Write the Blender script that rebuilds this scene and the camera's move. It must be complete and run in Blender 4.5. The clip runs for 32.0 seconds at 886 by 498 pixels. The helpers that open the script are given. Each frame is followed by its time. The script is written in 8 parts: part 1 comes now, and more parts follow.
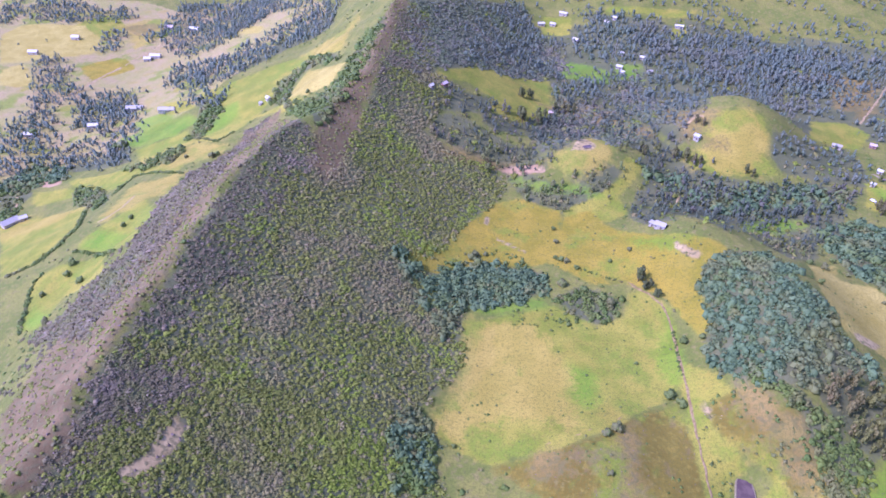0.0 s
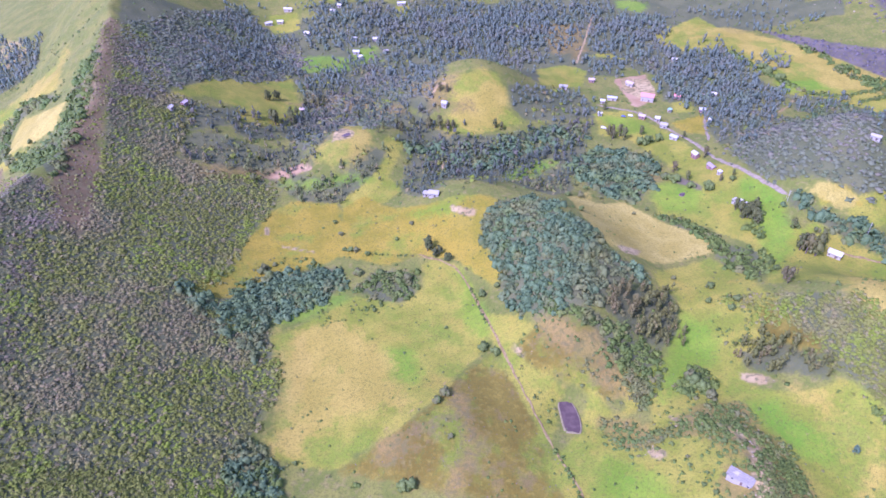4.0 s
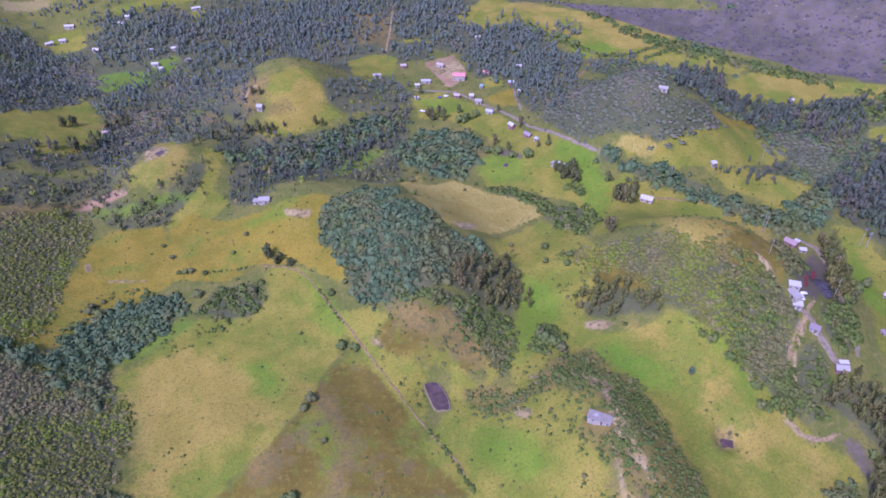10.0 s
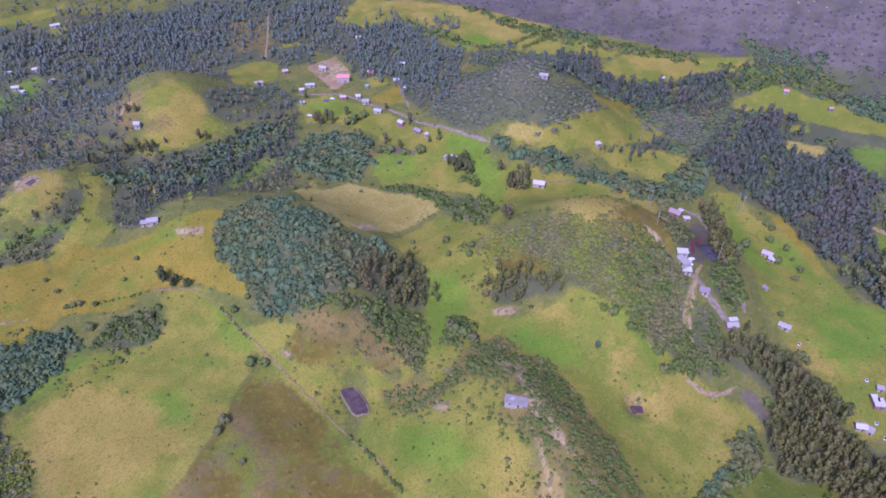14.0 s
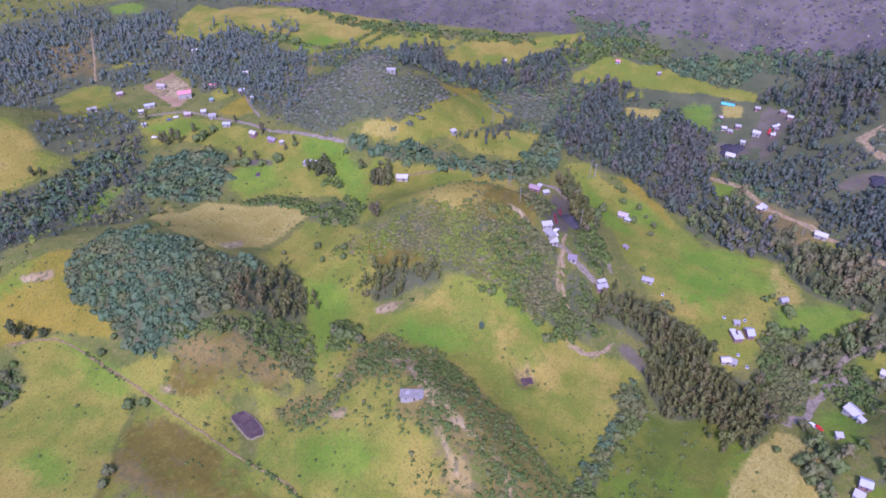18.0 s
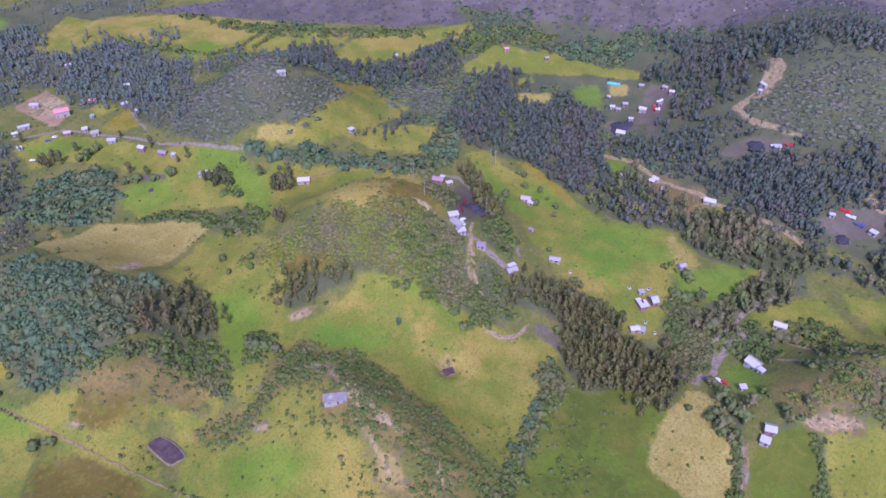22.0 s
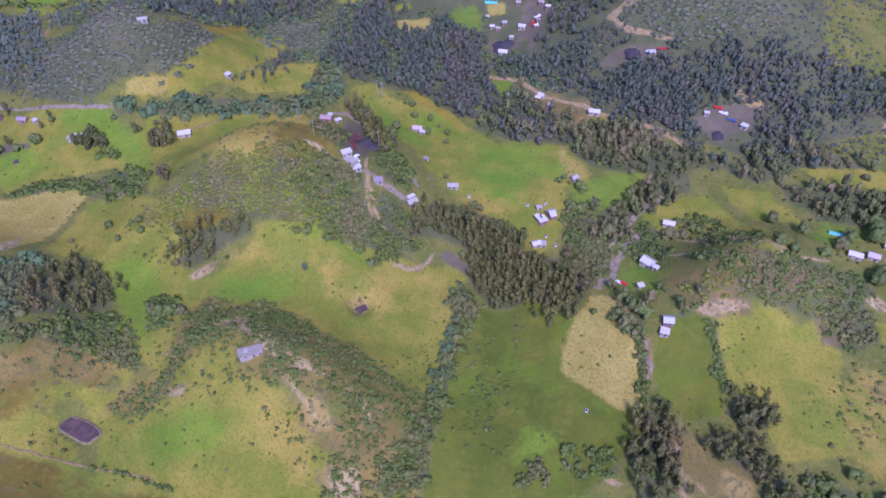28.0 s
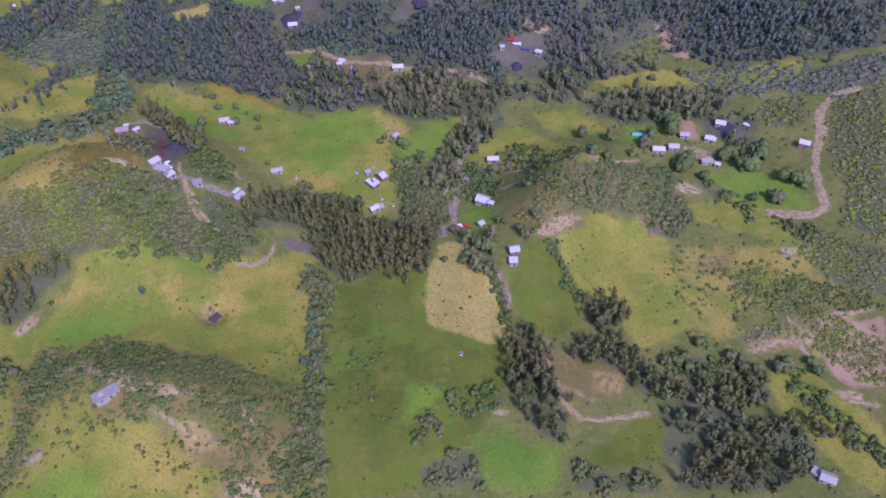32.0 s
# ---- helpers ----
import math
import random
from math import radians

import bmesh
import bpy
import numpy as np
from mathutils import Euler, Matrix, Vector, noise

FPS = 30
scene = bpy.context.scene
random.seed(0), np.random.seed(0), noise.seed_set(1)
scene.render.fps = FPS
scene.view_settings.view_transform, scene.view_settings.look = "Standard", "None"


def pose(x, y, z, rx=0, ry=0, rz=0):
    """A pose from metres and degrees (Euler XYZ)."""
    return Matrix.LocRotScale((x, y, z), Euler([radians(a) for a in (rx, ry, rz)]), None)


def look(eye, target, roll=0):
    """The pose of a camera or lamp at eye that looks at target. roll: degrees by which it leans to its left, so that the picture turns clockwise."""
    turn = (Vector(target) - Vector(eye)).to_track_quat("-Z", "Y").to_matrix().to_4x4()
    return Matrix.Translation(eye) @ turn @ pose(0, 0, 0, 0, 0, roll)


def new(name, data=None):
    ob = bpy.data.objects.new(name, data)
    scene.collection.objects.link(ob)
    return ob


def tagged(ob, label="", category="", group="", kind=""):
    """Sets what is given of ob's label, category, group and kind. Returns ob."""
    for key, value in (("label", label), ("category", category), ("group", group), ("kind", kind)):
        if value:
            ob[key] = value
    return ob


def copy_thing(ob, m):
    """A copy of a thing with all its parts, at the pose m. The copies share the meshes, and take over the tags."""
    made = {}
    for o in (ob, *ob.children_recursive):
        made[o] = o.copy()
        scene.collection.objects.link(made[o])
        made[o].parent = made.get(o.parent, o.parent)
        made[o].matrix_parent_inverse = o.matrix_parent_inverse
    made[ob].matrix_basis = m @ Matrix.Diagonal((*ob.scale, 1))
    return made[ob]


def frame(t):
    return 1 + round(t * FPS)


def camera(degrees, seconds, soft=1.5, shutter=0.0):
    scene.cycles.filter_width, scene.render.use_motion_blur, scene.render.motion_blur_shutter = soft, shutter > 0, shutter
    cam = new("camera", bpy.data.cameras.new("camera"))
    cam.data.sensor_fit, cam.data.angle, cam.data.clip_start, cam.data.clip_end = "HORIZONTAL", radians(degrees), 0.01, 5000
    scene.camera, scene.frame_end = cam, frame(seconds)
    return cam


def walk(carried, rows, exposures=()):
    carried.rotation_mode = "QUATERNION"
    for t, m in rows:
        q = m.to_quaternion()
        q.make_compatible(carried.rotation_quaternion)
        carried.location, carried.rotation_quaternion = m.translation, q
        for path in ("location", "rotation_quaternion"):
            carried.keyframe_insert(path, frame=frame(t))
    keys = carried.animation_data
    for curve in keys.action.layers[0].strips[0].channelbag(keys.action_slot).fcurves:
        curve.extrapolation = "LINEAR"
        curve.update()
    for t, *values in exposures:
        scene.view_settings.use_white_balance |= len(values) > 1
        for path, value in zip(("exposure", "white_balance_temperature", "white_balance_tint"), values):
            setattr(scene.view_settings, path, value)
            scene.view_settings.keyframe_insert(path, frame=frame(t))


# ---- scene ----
# The camera hovers in one place and turns slowly to the right: seconds, turn, tilt, roll in degrees.
EYE = Vector((0.0, 0.0, 290.0))
TURNS = [
    (0, -0.06, -37.73, 1.71),
    (0.5, -2.60, -37.73, 1.39),
    (1, -5.28, -37.75, 1.00),
    (1.5, -7.77, -37.78, 0.67),
    (2, -10.26, -37.84, 0.41),
    (2.5, -13.04, -37.90, 0.15),
    (3, -16.12, -37.94, -0.06),
    (3.5, -18.87, -37.98, -0.25),
    (5.5, -26.92, -38.25, -0.82),
    (6, -28.87, -38.31, -0.83),
    (6.5, -30.78, -38.39, -0.83),
    (7, -32.08, -38.46, -0.75),
    (7.5, -32.99, -38.50, -0.66),
    (8, -33.63, -38.55, -0.54),
    (8.5, -34.32, -38.59, -0.41),
    (9, -35.11, -38.65, -0.27),
    (9.5, -36.02, -38.67, -0.16),
    (10, -37.15, -38.70, -0.13),
    (10.5, -38.50, -38.74, -0.08),
    (11, -39.79, -38.75, -0.10),
    (11.5, -40.82, -38.78, -0.02),
    (12, -41.75, -38.80, 0.10),
    (12.5, -42.76, -38.82, 0.20),
    (13, -44.28, -38.82, 0.19),
    (13.5, -45.93, -38.83, 0.17),
    (14, -47.11, -38.80, 0.20),
    (14.5, -48.35, -38.80, 0.17),
    (15, -50.61, -38.80, 0.03),
    (15.5, -53.56, -38.83, -0.15),
    (17.5, -58.55, -38.98, -0.10),
    (18, -60.03, -39.01, -0.11),
    (18.5, -61.50, -39.04, -0.17),
    (19, -62.87, -39.10, -0.19),
    (19.5, -63.87, -39.16, -0.14),
    (20, -64.62, -39.21, -0.01),
    (20.5, -65.43, -39.26, 0.11),
    (21, -66.59, -39.32, 0.18),
    (21.5, -67.93, -39.34, 0.19),
    (22, -69.31, -39.37, 0.19),
    (22.5, -70.67, -39.41, 0.18),
    (23, -71.97, -39.44, 0.16),
    (23.5, -72.87, -39.92, 0.19),
    (24, -73.42, -40.53, 0.32),
    (24.5, -73.69, -41.12, 0.43),
    (26.5, -73.92, -43.42, 0.75),
    (27, -75.70, -43.88, 0.66),
    (27.5, -77.99, -44.30, 0.43),
    (28, -79.85, -44.64, 0.28),
    (28.5, -81.44, -44.98, 0.19),
    (29, -82.75, -45.34, 0.13),
    (29.5, -84.23, -45.67, 0.09),
    (30, -86.22, -46.01, -0.09),
    (30.5, -88.55, -46.34, -0.28),
    (31, -91.22, -46.67, -0.53),
    (31.5, -94.48, -47.00, -0.89),
    (32, -97.58, -47.33, -1.20),
]


def view(turn, tilt, roll):
    a, b = radians(turn), radians(tilt)
    return look(EYE, EYE + Vector((-math.sin(a) * math.cos(b), math.cos(a) * math.cos(b), math.sin(b))) * 100, roll)


cam = camera(63.35, 32.0, soft=1.65)
walk(cam, [(t, view(a, b, c)) for t, a, b, c in TURNS], exposures=((0, 1.46, 5000, 67), (3, 1.58, 5000, 67), (6, 1.24, 5050, 66), (10, 0.84, 5100, 65), (14, 0.76, 5100, 65), (19, 0.90, 5100, 64), (24, 0.74, 5100, 64), (29, 0.72, 5100, 63), (32, 0.60, 5100, 63)))

# ---- daylight: thin cloud, a veiled sun high in the west ----
world = bpy.data.worlds.new("sky")
scene.world = world
world.use_nodes = True
wn = world.node_tree
sky = wn.nodes.new("ShaderNodeTexSky")
sky.sky_type, sky.sun_disc = "NISHITA", False
sky.sun_elevation, sky.sun_rotation = radians(50), radians(248)
sky.altitude, sky.air_density, sky.dust_density = 2600, 1.0, 2.5
wn.links.new(sky.outputs[0], wn.nodes["Background"].inputs[0])
wn.nodes["Background"].inputs[1].default_value = 0.17
sun = new("sun", bpy.data.lights.new("sun", "SUN"))
sun.data.energy, sun.data.angle, sun.data.color = 1.9, radians(12), (1.0, 0.94, 0.84)
sun.matrix_world = look((-500, -200, 640), (0, 0, 0))


# ---- materials ----
class Nodes:
    """A material and a short way to chain its nodes."""

    def __init__(self, name, rough=0.9, metal=0.0):
        self.mat = bpy.data.materials.new(name)
        self.mat.use_nodes = True
        self.tree = self.mat.node_tree
        self.bsdf = self.tree.nodes["Principled BSDF"]
        self.bsdf.inputs["Roughness"].default_value = rough
        self.bsdf.inputs["Metallic"].default_value = metal
        self.bsdf.inputs["Specular IOR Level"].default_value = 0.2

    def add(self, kind, **values):
        n = self.tree.nodes.new(kind)
        if "operation" in values:
            n.operation = values["operation"]
        if "interpolation_type" in values:
            n.interpolation_type = values["interpolation_type"]
        if "data_type" in values:
            n.data_type, n.blend_type = values["data_type"], values["blend_type"]
        if "attribute_name" in values:
            n.attribute_name = values["attribute_name"]
        return n

    def put(self, socket, value):
        if isinstance(value, bpy.types.NodeSocket):
            self.tree.links.new(value, socket)
        elif isinstance(value, (int, float)):
            socket.default_value = value
        else:
            socket.default_value = (*value, 1.0) if len(value) == 3 and len(socket.default_value) == 4 else value

    def where(self):
        return self.add("ShaderNodeNewGeometry").outputs["Position"]

    def noise(self, scale, detail=3.0, place=None, rough=0.55):
        n = self.add("ShaderNodeTexNoise")
        self.put(n.inputs["Vector"], place or self.where())
        self.put(n.inputs["Scale"], scale)
        self.put(n.inputs["Detail"], detail)
        self.put(n.inputs["Roughness"], rough)
        return n.outputs["Fac"]

    def math(self, op, a, b=0.0, c=0.0):
        n = self.add("ShaderNodeMath", operation=op)
        for socket, value in zip(n.inputs, (a, b, c)):
            self.put(socket, value)
        return n.outputs[0]

    def step(self, a, lo, hi):
        n = self.add("ShaderNodeMapRange", interpolation_type="SMOOTHSTEP")
        self.put(n.inputs[0], a)
        self.put(n.inputs[1], lo)
        self.put(n.inputs[2], hi)
        return n.outputs[0]

    def mix(self, f, a, b, mode="MIX"):
        n = self.add("ShaderNodeMix", data_type="RGBA", blend_type=mode)
        self.put(n.inputs[0], f)
        self.put(n.inputs[6], a)
        self.put(n.inputs[7], b)
        return n.outputs[2]

    def attr(self, name):
        return self.add("ShaderNodeAttribute", attribute_name=name).outputs["Fac"]

    def bump(self, value, far, strength=0.5):
        n = self.add("ShaderNodeBump")
        self.put(n.inputs["Height"], value)
        self.put(n.inputs["Distance"], far)
        self.put(n.inputs["Strength"], strength)
        self.put(self.bsdf.inputs["Normal"], n.outputs[0])

    def done(self, colour):
        self.put(self.bsdf.inputs["Base Color"], colour)
        return self.mat


def leaf_material(name, dark, light, dry, fresh=None, attribute=True, even=0.0):
    """Leaves from dark to light, with dry patches and, where given, patches of fresh green."""
    n = Nodes(name, 0.65)
    tone = n.attr("tone") if attribute else n.add("ShaderNodeObjectInfo").outputs["Random"]
    tuft, leaf = n.noise(1.1, 3.0), n.noise(4.5, 2.0)
    f = n.math("ADD", n.math("MULTIPLY", tone, 0.5), n.math("ADD", n.math("MULTIPLY", n.step(tuft, 0.36, 0.66), 0.32), n.math("MULTIPLY", n.step(leaf, 0.36, 0.64), 0.28)))
    # even pulls the tones together, for the haze-tinted far leaves
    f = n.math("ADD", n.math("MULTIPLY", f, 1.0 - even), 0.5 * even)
    col = n.mix(f, tuple(c * 0.85 for c in dark), tuple(c * 1.08 for c in light))
    if fresh:
        col = n.mix(n.math("MULTIPLY", n.step(n.noise(0.034, 4.0, rough=0.7), 0.50, 0.62), 0.75), col, fresh)
    far = n.step(n.noise(0.021, 4.0, rough=0.65), 0.50, 0.64)
    col = n.mix(n.math("MULTIPLY", far, 0.62), col, dry)
    col = n.mix(n.math("MULTIPLY", n.step(tone, 0.84, 0.93), 0.7), col, dry)
    n.bump(n.math("ADD", n.math("MULTIPLY", tuft, 1.0), n.math("MULTIPLY", leaf, 0.5)), 0.6, 0.4)
    return n.done(col)


SCRUB = leaf_material("scrub_leaves", (0.130, 0.152, 0.022), (0.226, 0.246, 0.036), (0.258, 0.208, 0.098), (0.196, 0.272, 0.018))
HEDGE = leaf_material("hedge_leaves", (0.058, 0.099, 0.018), (0.162, 0.216, 0.036), (0.189, 0.174, 0.060), (0.111, 0.176, 0.034))
BLUEGUM = leaf_material("bluegum_leaves", (0.059, 0.111, 0.040), (0.138, 0.213, 0.080), (0.166, 0.169, 0.050), (0.134, 0.187, 0.044))
WOOD = leaf_material("wood_leaves", (0.070, 0.089, 0.030), (0.203, 0.218, 0.066), (0.239, 0.196, 0.085), (0.160, 0.218, 0.051))
BROWNWOOD = leaf_material("brown_wood_leaves", (0.079, 0.088, 0.026), (0.200, 0.202, 0.048), (0.189, 0.152, 0.059), (0.145, 0.164, 0.039))
# next three: distance haze put into the leaf colours, bluer and more even
HAZEWOOD = leaf_material("hazed_wood_leaves", (0.100, 0.138, 0.092), (0.164, 0.210, 0.134), (0.176, 0.182, 0.112), (0.140, 0.192, 0.098), even=0.35)
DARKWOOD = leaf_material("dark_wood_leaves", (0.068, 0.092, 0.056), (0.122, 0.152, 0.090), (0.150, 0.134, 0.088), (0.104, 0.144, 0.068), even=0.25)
HAZESCRUB = leaf_material("hazed_scrub_leaves", (0.110, 0.132, 0.064), (0.184, 0.206, 0.098), (0.214, 0.186, 0.116), (0.146, 0.186, 0.068), even=0.1)
CRESTSCRUB = leaf_material("crest_scrub_leaves", (0.118, 0.108, 0.046), (0.205, 0.176, 0.078), (0.250, 0.200, 0.120), (0.150, 0.168, 0.040))
HEATH = leaf_material("heath_leaves", (0.082, 0.082, 0.072), (0.150, 0.138, 0.122), (0.19, 0.165, 0.138))


def plain(name, colour, rough=0.8, metal=0.0, vary=0.25, size=0.6):
    n = Nodes(name, rough, metal)
    dark = tuple(c * (1 - vary) for c in colour)
    f = n.math("ADD", n.math("MULTIPLY", n.noise(size, 4.0), 0.6), n.math("MULTIPLY", n.noise(size * 9, 2.0), 0.4))
    n.bump(n.noise(size * 6, 3.0), 0.03, 0.3)
    return n.done(n.mix(n.step(f, 0.35, 0.65), dark, colour))


BARK = plain("bark", (0.16, 0.13, 0.10), 0.9, 0, 0.4, 1.2)


# ---- the shape of the land ----
RIDGE_X = ((-400, -230), (156, -152), (233, -140), (303, -131), (360, -124), (414, -109), (502, -62), (644, -48), (900, -20), (1300, 40))
RIDGE_Z = ((-400, 60), (156, 68), (300, 72), (400, 68), (455, 60), (520, 72), (650, 74), (900, 90), (1300, 120))


def smooth(a, lo, hi):
    f = np.clip((a - lo) / (hi - lo), 0.0, 1.0)
    return f * f * (3 - 2 * f)


def hill(x, y, cx, cy, rx, ry, turn, high):
    """A rounded hill: its middle, its half widths, its turn in degrees and its height."""
    c, s = np.cos(np.radians(turn)), np.sin(np.radians(turn))
    u, v = ((x - cx) * c + (y - cy) * s) / rx, ((y - cy) * c - (x - cx) * s) / ry
    return high * np.exp(-(u * u + v * v) * 0.9)


def spur(x, y, cx, cy, west, east, long, turn, high):
    """A long sharp-backed spur that falls steeply to the east and gently to the west."""
    c, s = np.cos(np.radians(turn)), np.sin(np.radians(turn))
    u, v = (x - cx) * c + (y - cy) * s, ((y - cy) * c - (x - cx) * s) / long
    u = np.where(u > 0, u / east, -u / west)
    return high * np.exp(-1.1 * (u * u + 0.02) ** 0.7 - 0.9 * v * v)


def wave(x, y, size, seed):
    """Gentle swells of about that size, from -1 to 1."""
    rng = np.random.RandomState(seed)
    out = 0.0
    for n in range(5):
        a, p, q = rng.uniform(0, 6.28), rng.uniform(0, 6.28), rng.uniform(0.7, 1.5)
        out = out + np.sin((x * np.cos(a) + y * np.sin(a)) * q * 6.28 / size + p)
    return out / 3.2


def height(x, y):
    x, y = np.asarray(x, float), np.asarray(y, float)
    # the long western ridge: bare crest, scrub on the eastern side
    off = x - np.interp(y, *np.transpose(RIDGE_X)) - 3 * wave(x * 0.2, y, 60, 5)
    top = np.interp(y, *np.transpose(RIDGE_Z))
    east = 1 - off / 165.0
    west = 1 + off / 120.0
    f = np.where(off > 0, east, west)
    f = np.clip(f, 0, 1)
    f = np.where(f < 0.3, f * f / 0.6, f - 0.15) / 0.85
    z = top * f
    # beyond the ridge the land falls away to the western valley
    z = z - 95 * smooth(-off, 50, 380) * smooth(y, 40, 240)
    z = z + hill(x, y, 198, 291, 42, 58, 10, 36)      # wooded knoll
    z = z + hill(x, y, 163, 238, 28, 32, 0, 22)       # bare knoll
    z = z + spur(x, y, 184, 112, 46, 30, 62, -14, 32)   # spur with the hut
    z = z + hill(x, y, 254, 136, 45, 52, 0, 19)       # meadow hill
    z = z + hill(x, y, 312, 158, 46, 68, 25, 54)      # scrub hill
    z = z + hill(x, y, 424, 300, 72, 60, 20, 62)      # far scrub hill
    z = z + hill(x, y, 162, 384, 42, 34, 10, 22)      # amber hill
    z = z + hill(x, y, 112, 480, 46, 36, 0, 26)       # sandy knoll
    z = z + hill(x, y, 235, 530, 60, 46, 0, 42)       # beige hill
    z = z + hill(x, y, 600, -120, 120, 90, 20, 70)    # eastern hill
    z = z + hill(x, y, 288, -112, 50, 28, -55, 34)    # junk hill
    z = z + hill(x, y, 215, 345, 40, 26, 30, 8)
    z = z + hill(x, y, 80, 205, 40, 45, 0, 16)        # olive slope
    # the mountain in the east and the wooded hills in the north
    rise = x - 655 - 60 * smooth(y, 450, 800) * 2 - 14 * wave(x, y, 260, 3)
    z = z + 0.52 * (np.sqrt(rise * rise + 60 * 60) + rise) / 2 * smooth(x, 450, 640)
    rise = y - 735 - 25 * wave(x, y, 320, 4) + 0.15 * np.abs(x - 330)
    z = z + 0.33 * (np.sqrt(rise * rise + 70 * 70) + rise) / 2 * smooth(y, 550, 700) * smooth(x, 60, 200)
    rise = -y - 330 + 0.25 * x
    z = z + 0.3 * (np.sqrt(rise * rise + 60 * 60) + rise) / 2 * smooth(-y, 150, 300)
    z = z + 2.2 * wave(x, y, 190, 1) + 0.7 * wave(x, y, 60, 2) - 3.0
    # level ground round the two ponds
    for cx, cy, wide, level in ((143, 195, 13, -0.6), (234.6, 85.5, 7, 2.4)):
        z = z + (level - z) * np.exp(-((np.hypot(x - cx, y - cy) / wide) ** 4))
    return z


COVER = {}


def lay(kind, *corners, soft=3.0):
    """A patch of one kind of ground cover: its corners in the plan, in metres."""
    COVER.setdefault(kind, []).append(("patch", corners, soft))


def strip(kind, wide, *points):
    """A path or road of one kind of cover along points of the plan."""
    COVER.setdefault(kind, []).append(("strip", points, wide))


def inside(corners, x, y):
    c, odd = np.array(corners, float), np.zeros(x.shape, bool)
    for (ax, ay), (bx, by) in zip(c, np.roll(c, -1, 0)):
        if ay != by:
            odd ^= ((ay > y) != (by > y)) & (x < (bx - ax) * (y - ay) / (by - ay) + ax)
    return odd


def from_line(points, x, y, closed=False):
    p, far = np.array(points, float), np.full(x.shape, 1e9)
    ends = np.roll(p, -1, 0) if closed else p[1:]
    for (ax, ay), (bx, by) in zip(p, ends):
        dx, dy = bx - ax, by - ay
        f = np.clip(((x - ax) * dx + (y - ay) * dy) / (dx * dx + dy * dy + 1e-9), 0, 1)
        far = np.minimum(far, np.hypot(x - ax - f * dx, y - ay - f * dy))
    return far


def depth_in(shape, x, y):
    """How far a place lies inside a patch or strip, in metres, below zero outside it."""
    kind, points, extra = shape
    out = np.full(x.shape, -30.0)
    p = np.array(points, float)
    near = (x > p[:, 0].min() - 30) & (x < p[:, 0].max() + 30) & (y > p[:, 1].min() - 30) & (y < p[:, 1].max() + 30)
    if not near.any():
        return out
    u, v = x[near], y[near]
    if kind == "strip":
        out[near] = extra / 2 - from_line(points, u, v)
    else:
        far = from_line(points, u, v, True)
        out[near] = np.where(inside(points, u, v), far, -far)
    return np.clip(out, -30, 30)


def cover(kind, x, y):
    out = np.full(np.shape(x), -30.0)
    for shape in COVER.get(kind, ()):
        out = np.maximum(out, depth_in(shape, x, y))
    return out


# ---- what grows and lies where: corners in the plan ----
lay("amber", (-14, 340), (-2, 368), (18, 402), (37, 431), (54, 438), (84, 424), (80, 398), (87, 361), (106, 344), (118, 342), (94, 342), (69, 363), (46, 358), (24, 360), (11, 344))
lay("amber", (72, 375), (85, 417), (105, 424), (118, 396), (136, 379), (152, 375), (176, 365), (182, 352), (162, 348), (154, 325), (153, 294), (146, 292), (140, 310), (136, 326), (118, 342), (91, 353))
lay("pasture", (135, 476), (152, 471), (127, 438), (132, 419), (115, 407), (87, 412), (85, 425), (113, 438), (133, 458))
lay("pasture", (13, 306), (42, 316), (69, 324), (92, 305), (110, 315), (115, 334), (122, 335), (134, 323), (136, 303), (130, 273), (125, 254), (105, 241), (79, 222), (56, 213), (38, 211), (25, 207), (-5, 227), (11, 252), (14, 280))
lay("olive", (25, 207), (56, 213), (78, 219), (105, 241), (123, 246), (127, 230), (125, 200), (127, 175), (125, 148), (123, 134))
lay("pasture", (131, 281), (147, 256), (147, 243), (135, 242), (136, 228), (149, 205), (140, 205), (136, 192), (123, 182), (124, 209), (126, 246))
lay("olive", (145, 245), (159, 238), (174, 226), (177, 212), (173, 192), (161, 196), (152, 208), (138, 219), (132, 239))
lay("pasture", (141, 177), (159, 180), (177, 165), (187, 146), (182, 124), (168, 119), (166, 105), (160, 95), (125, 132), (126, 154), (130, 173))
lay("pasture", (218, 152), (231, 153), (250, 145), (257, 147), (264, 133), (269, 115), (271, 94), (273, 66), (275, 52), (279, 40), (270, 35), (202, 73), (205, 91), (215, 117), (216, 133))
lay("pasture", (236, 263), (284, 264), (279, 229), (278, 204), (262, 212), (247, 197), (233, 189), (219, 177), (222, 196), (189, 184), (198, 198), (224, 212), (238, 240), (232, 250))
lay("dry", (231, 356), (258, 369), (248, 348), (275, 351), (282, 320), (297, 289), (293, 272), (273, 273), (240, 270), (227, 276), (209, 279), (212, 301))
lay("straw", (187, 487), (207, 495), (198, 516), (205, 519), (232, 518), (250, 515), (250, 500), (245, 487), (256, 473), (228, 469), (208, 472), (191, 477))
lay("pasture", (187, 487), (207, 495), (198, 516), (205, 519), (232, 518), (250, 515), (250, 500), (245, 487), (256, 473), (228, 469), (208, 472), (191, 477))
lay("pasture", (16, 592), (50, 624), (95, 640), (92, 603), (89, 568), (72, 552), (35, 528), (37, 558), (15, 565))
lay("straw", (71, 471), (96, 479), (126, 536), (131, 481), (117, 455), (96, 451))
lay("pasture", (310, 447), (340, 468), (359, 452), (365, 421), (364, 390), (354, 341), (349, 312), (353, 288), (349, 278), (329, 262), (302, 233), (313, 263), (325, 285), (308, 295), (287, 326), (295, 345), (312, 357), (335, 329), (341, 371), (349, 408))
